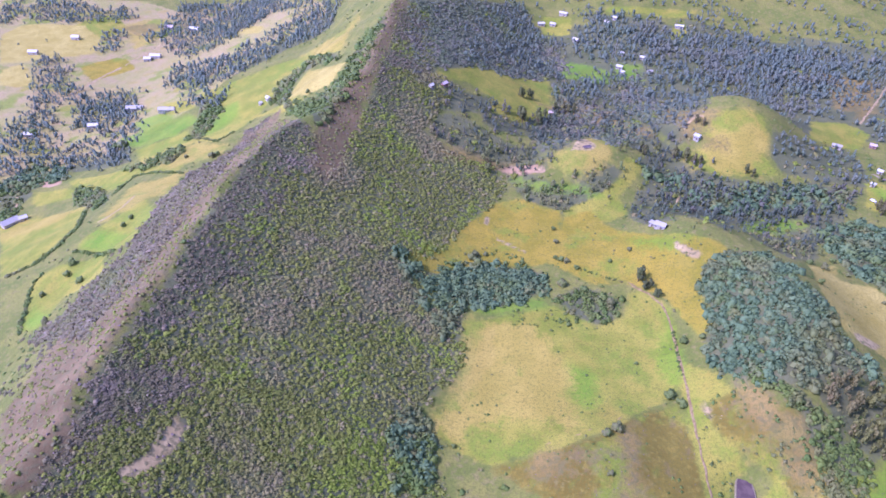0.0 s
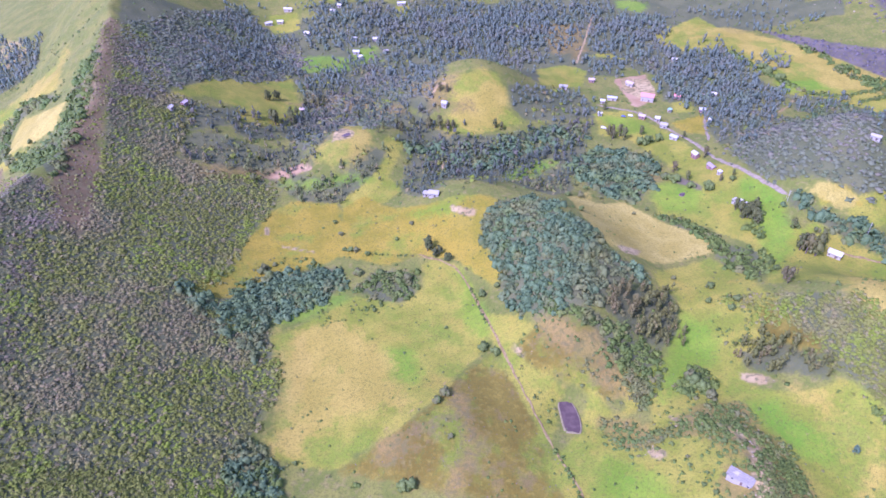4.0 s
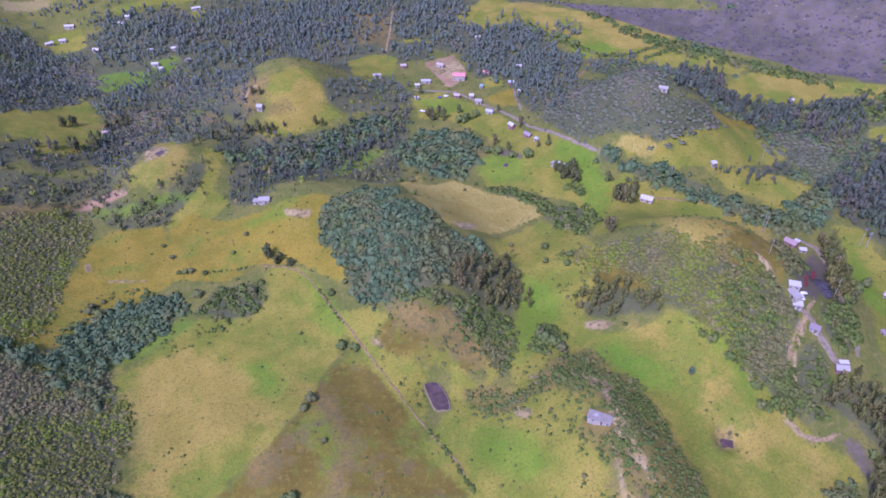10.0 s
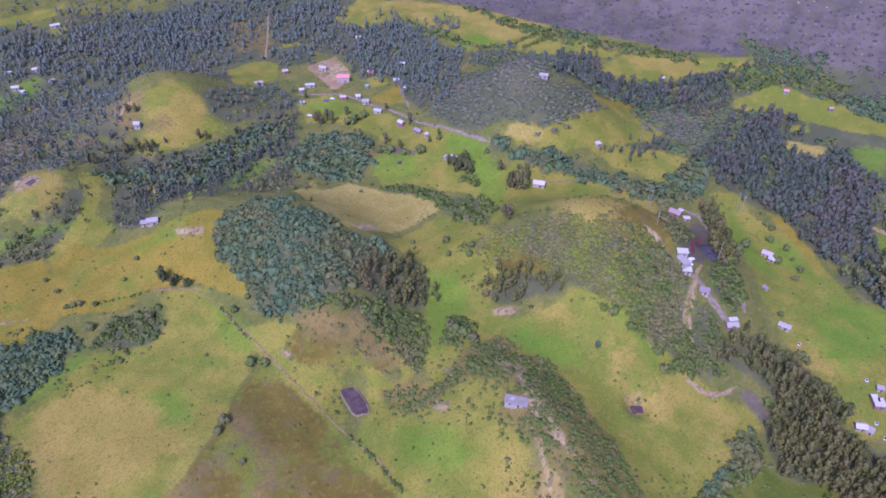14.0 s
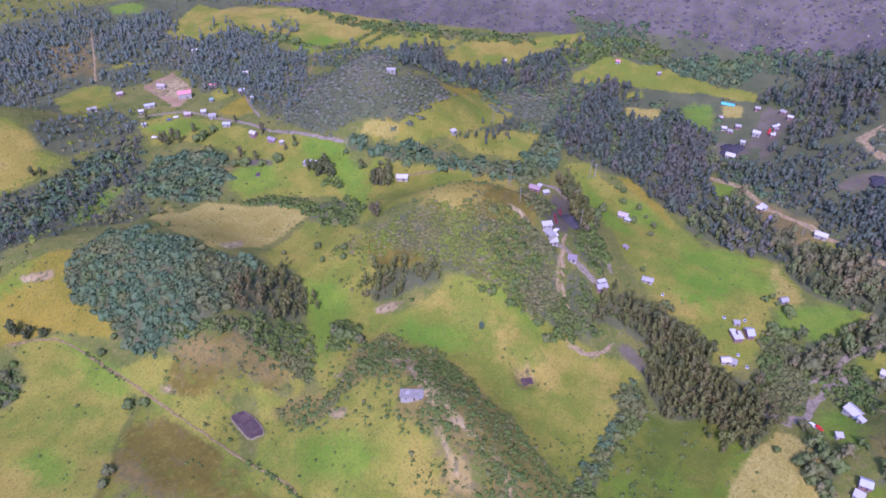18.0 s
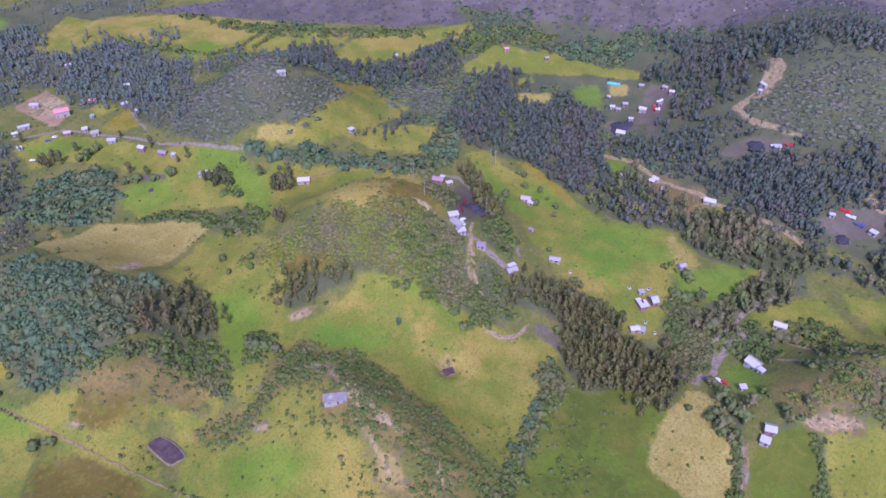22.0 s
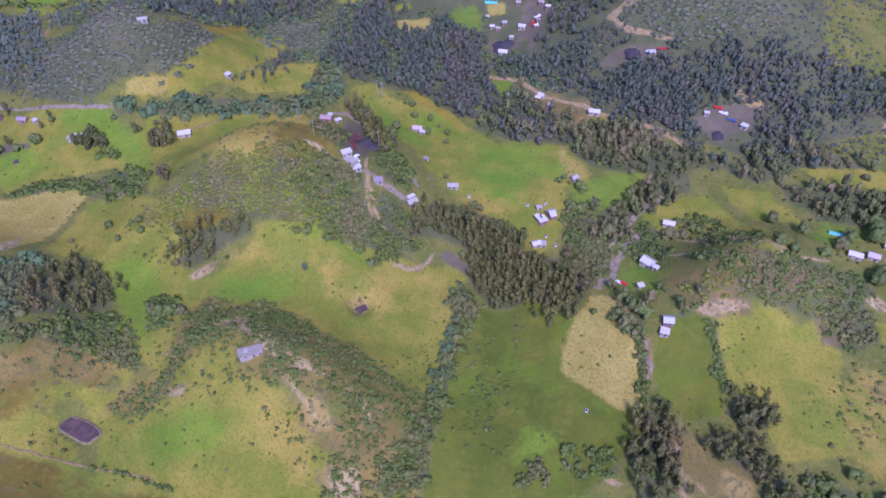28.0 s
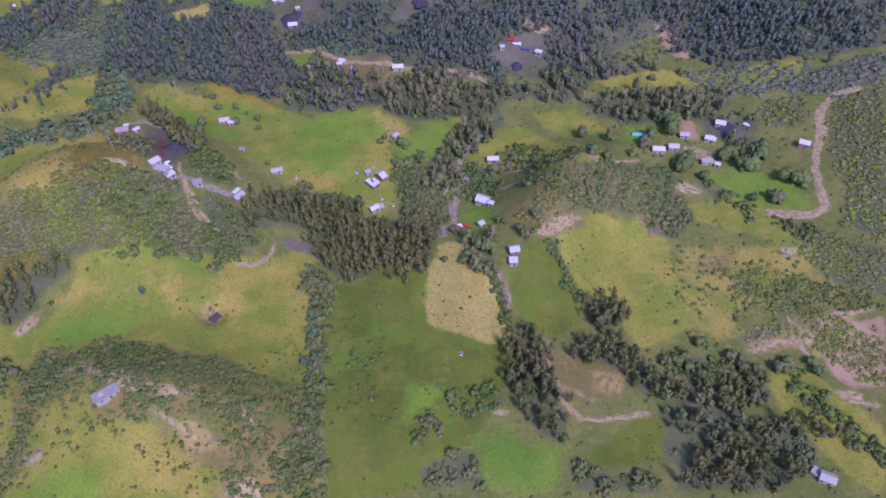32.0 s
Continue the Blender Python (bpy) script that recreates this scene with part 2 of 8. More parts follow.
lay("lush", (341, 302), (349, 289), (349, 278), (341, 259), (318, 247), (318, 261), (334, 273))
lay("pasture", (310, 241), (342, 265), (355, 257), (366, 236), (393, 203), (369, 199), (307, 196), (304, 218))
lay("straw", (300, 192), (366, 211), (404, 189), (412, 172), (303, 148), (286, 159), (288, 177))
lay("pasture", (375, 251), (378, 260), (440, 251), (498, 256), (484, 236), (513, 230), (487, 222), (418, 230), (393, 241))
lay("amber", (372, 280), (384, 267), (386, 254), (365, 268))
lay("pasture", (517, 465), (522, 487), (519, 533), (548, 575), (569, 570), (575, 507), (594, 462), (590, 414), (567, 408), (598, 366), (613, 328), (586, 328), (555, 371), (554, 418), (516, 434))
lay("pasture", (554, 317), (611, 321), (618, 298), (623, 269), (640, 245), (628, 238), (601, 255), (570, 266), (548, 295))
lay("pasture", (325, 570), (348, 574), (367, 558), (343, 527), (311, 526))
lay("lush", (110, 693), (142, 677), (162, 655), (142, 646), (114, 674))
lay("pasture", (99, 775), (111, 789), (135, 781), (132, 765), (114, 763))
lay("lush", (213, 418), (243, 426), (260, 419), (238, 409), (207, 398))
lay("lush", (50, 459), (98, 447), (115, 437), (91, 440), (59, 451))
lay("lush", (120, 384), (149, 369), (152, 361), (125, 373))
lay("lush", (133, 318), (137, 277), (126, 259), (128, 288))
lay("lush", (222, 156), (236, 135), (228, 121), (219, 131))
lay("dry", (11, 294), (32, 306), (31, 279), (12, 247), (-2, 225), (-6, 227), (11, 252), (14, 276))
lay("pasture", (501, 626), (513, 601), (549, 586), (529, 554), (496, 561), (487, 598))
lay("amber", (381, 436), (409, 427), (386, 402), (376, 418))
lay("pasture", (448, 206), (464, 193), (476, 178), (437, 189))
lay("sand", (387, 530), (412, 522), (400, 489), (379, 487), (373, 506))
lay("sand", (134, 241), (140, 232), (138, 230), (133, 237))
lay("sand", (166, 157), (169, 151), (166, 150), (164, 153))
lay("sand", (221, 280), (243, 284), (233, 274), (221, 274))
lay("sand", (148, 369), (163, 357), (159, 350), (152, 358), (146, 366))
lay("sand", (268, 133), (270, 124), (271, 116), (267, 125))
lay("sand", (232, 177), (240, 166), (232, 166), (229, 171))
lay("sand", (312, 140), (315, 130), (313, 121), (309, 125))
lay("sand", (29, 414), (34, 412), (31, 403), (27, 404))
lay("sand", (35, 392), (56, 377), (55, 374), (35, 388))
lay("sand", (107, 504), (114, 479), (109, 473), (95, 476))
lay("sand", (71, 471), (75, 470), (72, 464), (69, 465))
strip("sand", 2.2, (190, 514), (198, 523), (205, 518))
strip("sand", 2.0, (175, 450), (169, 434), (165, 423))
strip("sand", 2, (367, 578), (393, 610), (445, 678))
strip("road", 2.4, (337, 490), (365, 461), (369, 425), (371, 397), (361, 348), (355, 312), (356, 286))
strip("road", 2.0, (380, 392), (405, 430), (439, 460))
strip("path", 1.6, (116, 343), (133, 324), (134, 299), (131, 261), (128, 232), (127, 203), (126, 179))
strip("path", 1.2, (126, 179), (126, 154), (123, 146))
strip("path", 1.0, (259, 121), (263, 109), (267, 89), (269, 73))
strip("sand", 2, (266, 68), (271, 61), (278, 57))
strip("sand", 2.5, (316, 101), (305, 99), (295, 95), (290, 92))
strip("road", 2.6, (312, 108), (320, 102), (315, 90), (313, 79))
strip("path", 2, (354, 236), (369, 223), (390, 211))
lay("bare", (-188, 253), (-178, 272), (-167, 288), (-163, 327), (-174, 399), (-188, 488), (-170, 544), (-144, 540), (-117, 480), (-112, 396), (-125, 360), (-133, 313), (-132, 271), (-139, 235), (-144, 203), (-152, 187), (-142, 160), (-132, 162))
lay("bare", (-85, 424), (-76, 468), (-63, 521), (-55, 608), (-51, 665), (-38, 660), (-45, 585), (-54, 506), (-64, 463), (-73, 422))
lay("sand", (-106, 191), (-104, 186), (-107, 173), (-110, 170), (-109, 182))
lay("sand", (-124, 164), (-120, 168), (-113, 171), (-111, 167))
lay("pasture", (-18, 542), (10, 580), (41, 604), (98, 643), (87, 596), (110, 577), (73, 565), (47, 549), (39, 577))
lay("pasture", (291, 338), (328, 310), (321, 261), (338, 255), (343, 229), (372, 219), (396, 195), (353, 191), (296, 182), (295, 207), (284, 221), (318, 259), (309, 282), (303, 312))
lay("pasture", (445, 152), (459, 135), (442, 120), (438, 97), (435, 79), (418, 58), (396, 30), (404, -4), (397, -13), (385, -27), (367, -23), (361, -11), (345, -20), (313, -13), (299, -4), (309, 11), (328, 32), (338, 49), (348, 59), (347, 73), (372, 85), (404, 111), (432, 138))
lay("lush", (424, 101), (431, 86), (416, 70), (403, 58), (402, 86))
lay("lush", (370, 28), (390, 8), (385, -14), (373, -12), (363, 16))
lay("lush", (362, -24), (376, -41), (385, -62), (361, -55), (343, -42), (344, -30))
lay("amber", (453, 115), (455, 102), (433, 74), (411, 57), (417, 66), (442, 98))
lay("dry", (400, -8), (388, -20), (376, -31), (362, -24), (377, -8))
lay("pasture", (356, -43), (386, -65), (377, -69), (346, -54))
lay("pasture", (571, 197), (608, 189), (620, 156), (594, 163), (574, 182))
lay("pasture", (600, 160), (636, 134), (622, 119), (618, 82), (617, 49), (605, 46), (601, 98), (588, 129))
lay("pasture", (548, 139), (562, 116), (545, 111), (537, 133))
lay("lush", (567, 96), (584, 79), (568, 70), (550, 68), (550, 89))
lay("pasture", (567, 323), (616, 318), (625, 272), (657, 220), (639, 210), (617, 244), (584, 253), (551, 296))
lay("amber", (451, 263), (540, 267), (510, 253), (453, 254))
lay("lush", (472, 48), (481, 30), (468, 23), (451, 39))
lay("pasture", (380, 254), (476, 250), (511, 221), (475, 214), (428, 226), (385, 241))
lay("dry", (364, 284), (374, 280), (386, 259), (374, 256))
lay("pasture", (420, 193), (453, 189), (480, 171), (471, 163), (433, 171))
lay("coal", (393, 138), (412, 135), (351, 106), (330, 106), (339, 115))
lay("coal", (330, 366), (334, 342), (329, 335), (322, 357))
lay("coal", (534, 60), (543, 37), (523, 32), (514, 51))
lay("coal", (584, 33), (589, 21), (535, 15), (516, 24), (559, 30))
lay("coal", (506, -37), (508, -60), (501, -71), (495, -45))
lay("coal", (283, 55), (288, 50), (285, 39), (278, 34), (274, 38), (279, 46))
strip("coal", 2.2, (283, 54), (285, 44), (278, 34), (270, 29))
strip("road", 2.8, (412, 157), (416, 145), (401, 129), (374, 111), (350, 91), (330, 75))
strip("sand", 2.5, (330, 106), (314, 101), (298, 94), (289, 87), (283, 81))
strip("road", 2.4, (319, 102), (317, 87), (315, 77))
strip("sand", 3, (267, 76), (268, 63), (279, 57), (284, 56))
strip("sand", 4, (483, 54), (478, 29), (458, 6), (449, -21), (440, -33), (435, -57), (427, -74), (412, -90))
strip("road", 3.6, (281, -25), (284, -44), (298, -47), (309, -39), (320, -48), (341, -57), (360, -73))
strip("road", 3.4, (298, -47), (313, -51), (327, -61))
lay("pasture", (344, -60), (363, -90), (341, -93), (337, -83), (340, -74), (335, -63))
lay("sand", (596, -51), (587, -60), (558, -59), (562, -49))
strip("sand", 4, (588, -58), (553, -56), (545, -34), (522, -51), (517, -65))
strip("sand", 1.5, (193, 131), (196, 139), (196, 146))
strip("sand", 1.6, (189, 155), (195, 150), (201, 145), (206, 139))
strip("sand", 2.2, (201, 135), (187, 116), (184, 107))
lay("sand", (164, 159), (168, 150), (163, 149), (161, 156))
lay("sand", (230, 179), (240, 163), (233, 163), (228, 172))
lay("sand", (135, 245), (139, 232), (136, 232), (133, 241))
strip("sand", 1.6, (184, 114), (175, 101), (177, 89), (175, 72), (170, 64))
strip("sand", 1.3, (195, 126), (202, 133), (199, 139), (191, 142))
strip("sand", 1.2, (170, 102), (165, 92), (159, 85))
strip("bare", 3, (170, 86), (167, 73), (162, 65))
strip("bare", 2.5, (191, 127), (184, 113), (179, 105))
lay("moss", (222, 28), (245, 20), (264, -1), (260, -17), (254, -29), (234, -23), (219, -21), (212, -33), (200, -44), (205, -62), (184, -58), (167, -44), (144, 32), (172, 28), (200, 29))
lay("dry", (267, -30), (272, -45), (259, -54), (231, -58), (205, -62), (201, -47), (209, -36), (219, -21), (238, -22))
lay("moss", (250, -72), (259, -90), (247, -92), (221, -98), (207, -97), (200, -82), (209, -70), (230, -65), (241, -67))
lay("pasture", (257, -95), (265, -122), (263, -141), (254, -159), (195, -150), (187, -120), (216, -123), (220, -103), (235, -99))
lay("lush", (287, -48), (297, -59), (283, -72), (272, -76), (270, -66), (278, -54))
lay("pasture", (337, -59), (358, -85), (352, -104), (341, -100), (330, -84), (331, -72))
lay("lush", (337, -156), (347, -174), (336, -171), (327, -157))
lay("sand", (258, -77), (261, -89), (262, -107), (261, -109), (256, -95), (256, -82))
lay("scuffed", (138, 80), (145, 72), (141, 61), (134, 61), (130, 74))
strip("sand", 3, (258, -82), (256, -93), (262, -108))
strip("road", 3, (243, -60), (229, -64), (220, -63))
lay("pasture", (242, -102), (255, -115), (260, -132), (257, -151), (238, -155), (223, -148), (202, -150), (191, -128), (197, -118), (220, -118), (224, -102))
lay("straw", (230, -150), (245, -173), (241, -195), (242, -219), (226, -230), (216, -226), (207, -200), (201, -181), (183, -163), (190, -152), (209, -147))
lay("pasture", (278, -180), (282, -211), (262, -228), (240, -239), (226, -233), (243, -214), (257, -195), (265, -182))
lay("lush", (296, -206), (304, -219), (292, -240), (271, -252), (261, -248), (267, -227), (277, -212))
lay("sand", (239, -215), (234, -228), (229, -217))
lay("sand", (293, -178), (291, -191), (287, -195), (287, -183))
lay("lush", (152, -32), (155, -47), (143, -58), (133, -66), (130, -63), (131, -34))
lay("lush", (181, -7), (181, -23), (169, -15), (163, -4))
lay("pasture", (170, -180), (164, -196), (147, -198), (126, -188), (137, -172))
lay("moss", (138, -81), (150, -107), (149, -121), (129, -111), (130, -80))
lay("worn", (190, -74), (193, -86), (182, -90), (181, -109), (165, -111), (159, -96), (164, -84), (158, -77), (173, -74))
lay("scuffed", (178, -95), (173, -109), (164, -105), (166, -89))
strip("sand", 2.2, (188, -75), (173, -76), (162, -77), (154, -83))
strip("sand", 2.4, (154, -82), (152, -97), (152, -114))
lay("sand", (166, -43), (165, -52), (161, -50), (163, -44))
lay("sand", (469, -117), (463, -140), (450, -145), (453, -131))
lay("coal", (434, -108), (436, -120), (417, -114), (421, -108))
lay("coal", (350, -217), (346, -240), (334, -249), (327, -234), (334, -216))
lay("soil", (454, -222), (440, -234), (413, -233), (417, -223), (436, -221))
lay("soil", (356, -203), (350, -212), (334, -210), (335, -203))
lay("sand", (329, -196), (319, -217), (312, -208), (319, -197))
lay("pasture", (401, -161), (406, -208), (395, -242), (379, -294), (365, -289), (372, -252), (388, -222), (388, -177))
lay("pasture", (362, -83), (367, -102), (339, -122), (302, -104), (333, -83))
lay("pasture", (378, -111), (375, -140), (357, -143), (360, -115))
lay("bare", (280, -111), (290, -136), (290, -152), (275, -138), (269, -110))
lay("bare", (269, -147), (277, -170), (261, -168), (257, -151))
lay("bare", (262, -83), (263, -109), (259, -113), (255, -85))
strip("sand", 4, (265, -223), (261, -233), (256, -245))
strip("sand", 5, (263, -225), (255, -242), (258, -254), (275, -258), (293, -264), (317, -280), (332, -285), (341, -298), (341, -313))
strip("path", 2, (245, -62), (232, -64), (221, -64))
strip("sand", 2, (323, -81), (314, -98), (291, -129), (311, -162))
lay("road", (282, -23), (282, -40), (277, -40), (279, -24))
lay("pasture", (190, 192), (219, 198), (239, 221), (254, 215), (228, 167), (240, 152), (262, 142), (264, 119), (265, 97), (272, 65), (268, 44), (237, 37), (198, 39), (186, 39), (194, 65), (204, 94), (215, 132), (195, 153))
lay("pasture", (149, 186), (162, 165), (182, 150), (192, 143), (180, 119), (173, 114), (163, 96), (154, 75), (123, 150), (131, 176))
lay("pasture", (239, 261), (284, 268), (288, 238), (270, 208), (255, 203), (254, 182), (240, 190), (224, 194), (219, 206), (246, 229))
lay("moss", (253, 32), (249, 8), (245, -22), (214, -23), (199, -52), (174, -49), (152, -32), (142, -6), (132, -6), (131, 33), (179, 32))
lay("pasture", (272, 231), (260, 197), (232, 192), (214, 195), (214, 211))
lay("pasture", (323, 253), (356, 262), (367, 233), (400, 193), (393, 173), (301, 166), (331, 212), (301, 220))
lay("olive", (356, 203), (395, 188), (384, 159), (315, 119), (296, 137), (288, 158))
lay("pasture", (409, 234), (464, 206), (472, 184), (434, 188), (412, 214))
lay("pasture", (185, 187), (212, 186), (216, 166), (218, 152), (190, 134), (179, 153), (174, 170))
lay("olive", (259, 218), (272, 210), (266, 176), (264, 159), (258, 162), (254, 188), (242, 197))
lay("pasture", (344, -111), (323, -142), (293, -133), (286, -108))
strip("path", 0.7, (253, 117), (241, 131), (229, 132), (221, 137), (203, 138), (183, 131))
strip("path", 0.6, (253, 117), (257, 105), (259, 92))
strip("path", 0.7, (179, 103), (174, 104), (169, 108))
lay("scuffed", (181, -173), (185, -192), (193, -202), (193, -220), (194, -245), (189, -245), (183, -221), (178, -207), (175, -193), (174, -176))
lay("worn", (176, -217), (181, -246), (146, -225), (146, -207), (162, -207))
lay("sand", (150, -203), (148, -216), (141, -209), (145, -203))
lay("pasture", (165, -174), (161, -198), (127, -213), (98, -196), (110, -186), (140, -176))
lay("lush", (145, 166), (157, 147), (155, 121), (141, 124), (132, 150))
lay("lush", (132, 296), (132, 266), (123, 255), (121, 271))
lay("lush", (228, 149), (238, 123), (230, 116), (221, 134))
lay("lush", (234, 222), (236, 209), (207, 191), (188, 184), (210, 205))
lay("lush", (394, 48), (402, 17), (399, -5), (375, 19), (374, 44))
lay("lush", (341, 53), (355, 21), (337, 14), (332, 33))
lay("lush", (325, 273), (333, 251), (298, 231), (319, 255))
lay("pasture", (54, 616), (97, 642), (92, 578), (67, 543), (47, 525))
lay("lush", (97, 672), (155, 656), (155, 637), (124, 650))
lay("lush", (164, 674), (189, 675), (186, 644), (161, 647))
lay("pasture", (239, 756), (254, 753), (244, 727), (232, 731))
lay("pasture", (174, 788), (273, 785), (252, 771), (226, 771), (169, 779))
lay("pasture", (103, 779), (122, 780), (133, 766), (129, 744), (99, 749))
lay("pasture", (322, 574), (360, 561), (330, 530), (298, 524))
lay("pasture", (378, 591), (407, 584), (427, 559), (405, 573))
lay("lush", (485, 699), (519, 676), (495, 662), (477, 679))
lay("worn", (383, 651), (400, 645), (380, 582), (366, 586))
lay("soil", (379, 530), (415, 531), (386, 477), (364, 471))
lay("worn", (-7, 464), (7, 472), (43, 476), (42, 466), (14, 458), (-6, 458))
lay("worn", (309, 389), (327, 387), (317, 363), (302, 369))
lay("worn", (19, 473), (54, 474), (47, 462), (19, 464))
lay("worn", (191, 577), (197, 530), (194, 510), (178, 535))
lay("worn", (105, 614), (126, 604), (122, 578), (102, 587))
lay("worn", (369, 671), (419, 659), (390, 594), (353, 600))
lay("farm", (84, 879), (119, 864), (135, 842), (108, 849), (77, 848))
lay("pasture", (103, 791), (134, 783), (129, 761), (104, 771))
lay("worn", (92, 226), (98, 215), (96, 195), (74, 169), (69, 173), (85, 194), (87, 213))
lay("worn", (47, 213), (58, 210), (65, 199), (55, 193), (45, 201))
lay("worn", (151, 246), (167, 233), (170, 223), (159, 216), (149, 228))
strip("path", 0.5, (113, 247), (69, 221), (25, 211))
lay("scuffed", (235, 92), (242, 88), (236, 81), (224, 83), (227, 89))
lay("scuffed", (268, 135), (270, 131), (268, 122), (265, 126))
lay("scuffed", (185, 171), (202, 153), (206, 140), (198, 131), (192, 140), (189, 151), (183, 165))
lay("lush", (227, 155), (232, 141), (231, 119), (226, 117), (218, 136))
lay("lush", (234, 228), (242, 214), (208, 185), (188, 180), (210, 208))
lay("lush", (261, 137), (272, 102), (255, 83), (261, 104))
lay("lush", (70, 276), (86, 268), (79, 240), (67, 249))
lay("lush", (129, 301), (134, 269), (123, 258), (121, 279))
lay("lush", (18, 320), (63, 331), (65, 323), (34, 315), (20, 314))
lay("straw", (16, 311), (29, 308), (38, 269), (34, 235), (12, 222), (-6, 232), (12, 261))
lay("straw", (242, 155), (251, 137), (251, 117), (250, 98), (240, 108), (238, 129))
lay("straw", (265, 58), (266, 47), (257, 35), (240, 46))
lay("straw", (172, 210), (189, 206), (179, 190), (168, 194))
lay("coal", (324, 117), (379, 136), (410, 144), (394, 126), (362, 111), (331, 104), (322, 111))
lay("amber", (-22, 346), (-1, 379), (28, 406), (24, 383), (9, 359), (-14, 338))
lay("floor", (481, -48), (493, -102), (503, -190), (475, -330), (384, -296), (401, -244), (448, -220), (404, -131), (431, -80))
lay("floor", (361, 747), (704, 639), (651, 575), (536, 575), (441, 580), (370, 623), (329, 673))
lay("bare", (-189, 197), (-187, 224), (-189, 267), (-146, 212), (-143, 183), (-142, 164), (-142, 146), (-152, 143))
lay("scuffed", (-111, 191), (-106, 194), (-107, 176), (-113, 160), (-117, 161), (-113, 174))
lay("dry", (272, -33), (272, -48), (214, -57), (210, -40), (223, -21))
lay("floor", (590, 223), (640, 198), (675, 54), (608, -128), (423, -136), (430, -81), (423, -11), (482, 38), (519, 90), (544, 146), (562, 213))
lay("pasture", (584, 201), (621, 170), (609, 163), (583, 168), (569, 193))
lay("pasture", (587, 156), (617, 152), (636, 141), (617, 122), (619, 75), (598, 94), (588, 138))
lay("lush", (571, 97), (586, 74), (557, 69), (543, 79))
lay("dry", (551, 140), (562, 113), (540, 114), (538, 129))
lay("worn", (274, -72), (285, -96), (293, -117), (272, -118), (263, -97), (258, -80))
lay("scuffed", (261, -81), (262, -103), (261, -111), (255, -97), (254, -85))
lay("floor", (669, 253), (725, -142), (599, -128), (667, 52), (630, 195), (590, 223))
lay("heath", (585, 582), (599, 478), (626, 357), (634, 291), (653, 225), (740, 285))
lay("straw", (556, 562), (584, 511), (591, 421), (558, 432), (540, 501), (528, 540))
lay("straw", (604, 317), (628, 255), (645, 221), (631, 213), (596, 257), (579, 306))

# the western valley beyond the ridge
lay("farm", (-426, 573), (-387, 608), (-318, 619), (-258, 660), (-200, 776), (-133, 859), (-171, 923), (-479, 1110), (-685, 1086))
lay("farm", (-454, 758), (-437, 811), (-378, 907), (-329, 1042), (-270, 1049), (-189, 936), (-209, 886), (-310, 945), (-366, 894), (-325, 778), (-364, 767), (-419, 767))
lay("farm", (-512, 889), (-464, 897), (-416, 908), (-407, 1021), (-364, 1106), (-309, 1100), (-339, 1046), (-393, 929), (-437, 811), (-473, 815))
lay("dry", (-625, 963), (-605, 1005), (-518, 994), (-478, 952), (-468, 896), (-536, 877), (-566, 850))
lay("dry", (-560, 838), (-535, 866), (-505, 802), (-532, 780))
lay("straw", (-493, 1012), (-411, 1034), (-401, 955), (-420, 918), (-448, 975))
lay("worn", (-482, 1004), (-413, 1016), (-417, 956))
lay("lush", (-419, 974), (-387, 1010), (-376, 988), (-401, 955))
lay("dry", (-285, 942), (-234, 894), (-236, 871), (-269, 898))
lay("pasture", (-247, 300), (-269, 356), (-257, 369), (-220, 364), (-192, 308), (-233, 328), (-221, 287))
lay("lush", (-247, 303), (-251, 324), (-226, 300), (-227, 291))
lay("pasture", (-250, 385), (-252, 401), (-238, 419), (-221, 444), (-201, 408), (-186, 345), (-205, 349), (-237, 376))
lay("lush", (-247, 385), (-248, 410), (-210, 384), (-217, 368))
lay("straw", (-255, 426), (-257, 493), (-209, 486), (-202, 439), (-224, 438), (-242, 418))
lay("pasture", (-393, 509), (-360, 510), (-299, 490), (-275, 437), (-277, 406), (-285, 385), (-307, 378))
lay("straw", (-396, 515), (-362, 514), (-305, 491), (-316, 471), (-372, 475))
lay("pasture", (-361, 577), (-292, 557), (-216, 516), (-215, 487), (-269, 529), (-282, 511), (-344, 556))
lay("soil", (-405, 598), (-376, 595), (-361, 568), (-386, 572))
lay("pasture", (-388, 562), (-344, 555), (-329, 536), (-374, 535))
lay("straw", (-277, 561), (-231, 559), (-186, 536), (-184, 508), (-229, 509))
lay("lush", (-334, 649), (-299, 649), (-259, 646), (-238, 619), (-256, 601), (-286, 601), (-335, 630))
lay("pasture", (-300, 603), (-256, 597), (-246, 606), (-220, 554), (-277, 561))
lay("pasture", (-211, 597), (-232, 694), (-206, 694), (-158, 697), (-99, 630), (-92, 668), (-94, 602), (-138, 655), (-163, 661), (-161, 626), (-165, 595), (-178, 560), (-200, 546), (-226, 562), (-221, 588))
lay("lush", (-211, 566), (-193, 598), (-202, 630), (-216, 630), (-219, 572))
lay("dry", (-138, 596), (-127, 613), (-83, 551), (-92, 525), (-115, 537), (-135, 558))
lay("pasture", (-184, 584), (-145, 579), (-97, 502), (-123, 523), (-167, 578))
lay("straw", (-152, 699), (-97, 672), (-91, 700), (-86, 697), (-92, 610), (-121, 630))
lay("pasture", (-305, 703), (-275, 692), (-251, 656), (-286, 666))
lay("pasture", (-261, 698), (-230, 690), (-221, 652), (-249, 668))
lay("farm", (-389, 786), (-344, 809), (-325, 749), (-365, 744))
strip("sand", 4.5, (-454, 755), (-435, 824), (-410, 892), (-384, 951), (-305, 1051))
strip("sand", 3, (-402, 959), (-322, 868))
strip("sand", 3, (-395, 533), (-394, 545), (-404, 561))
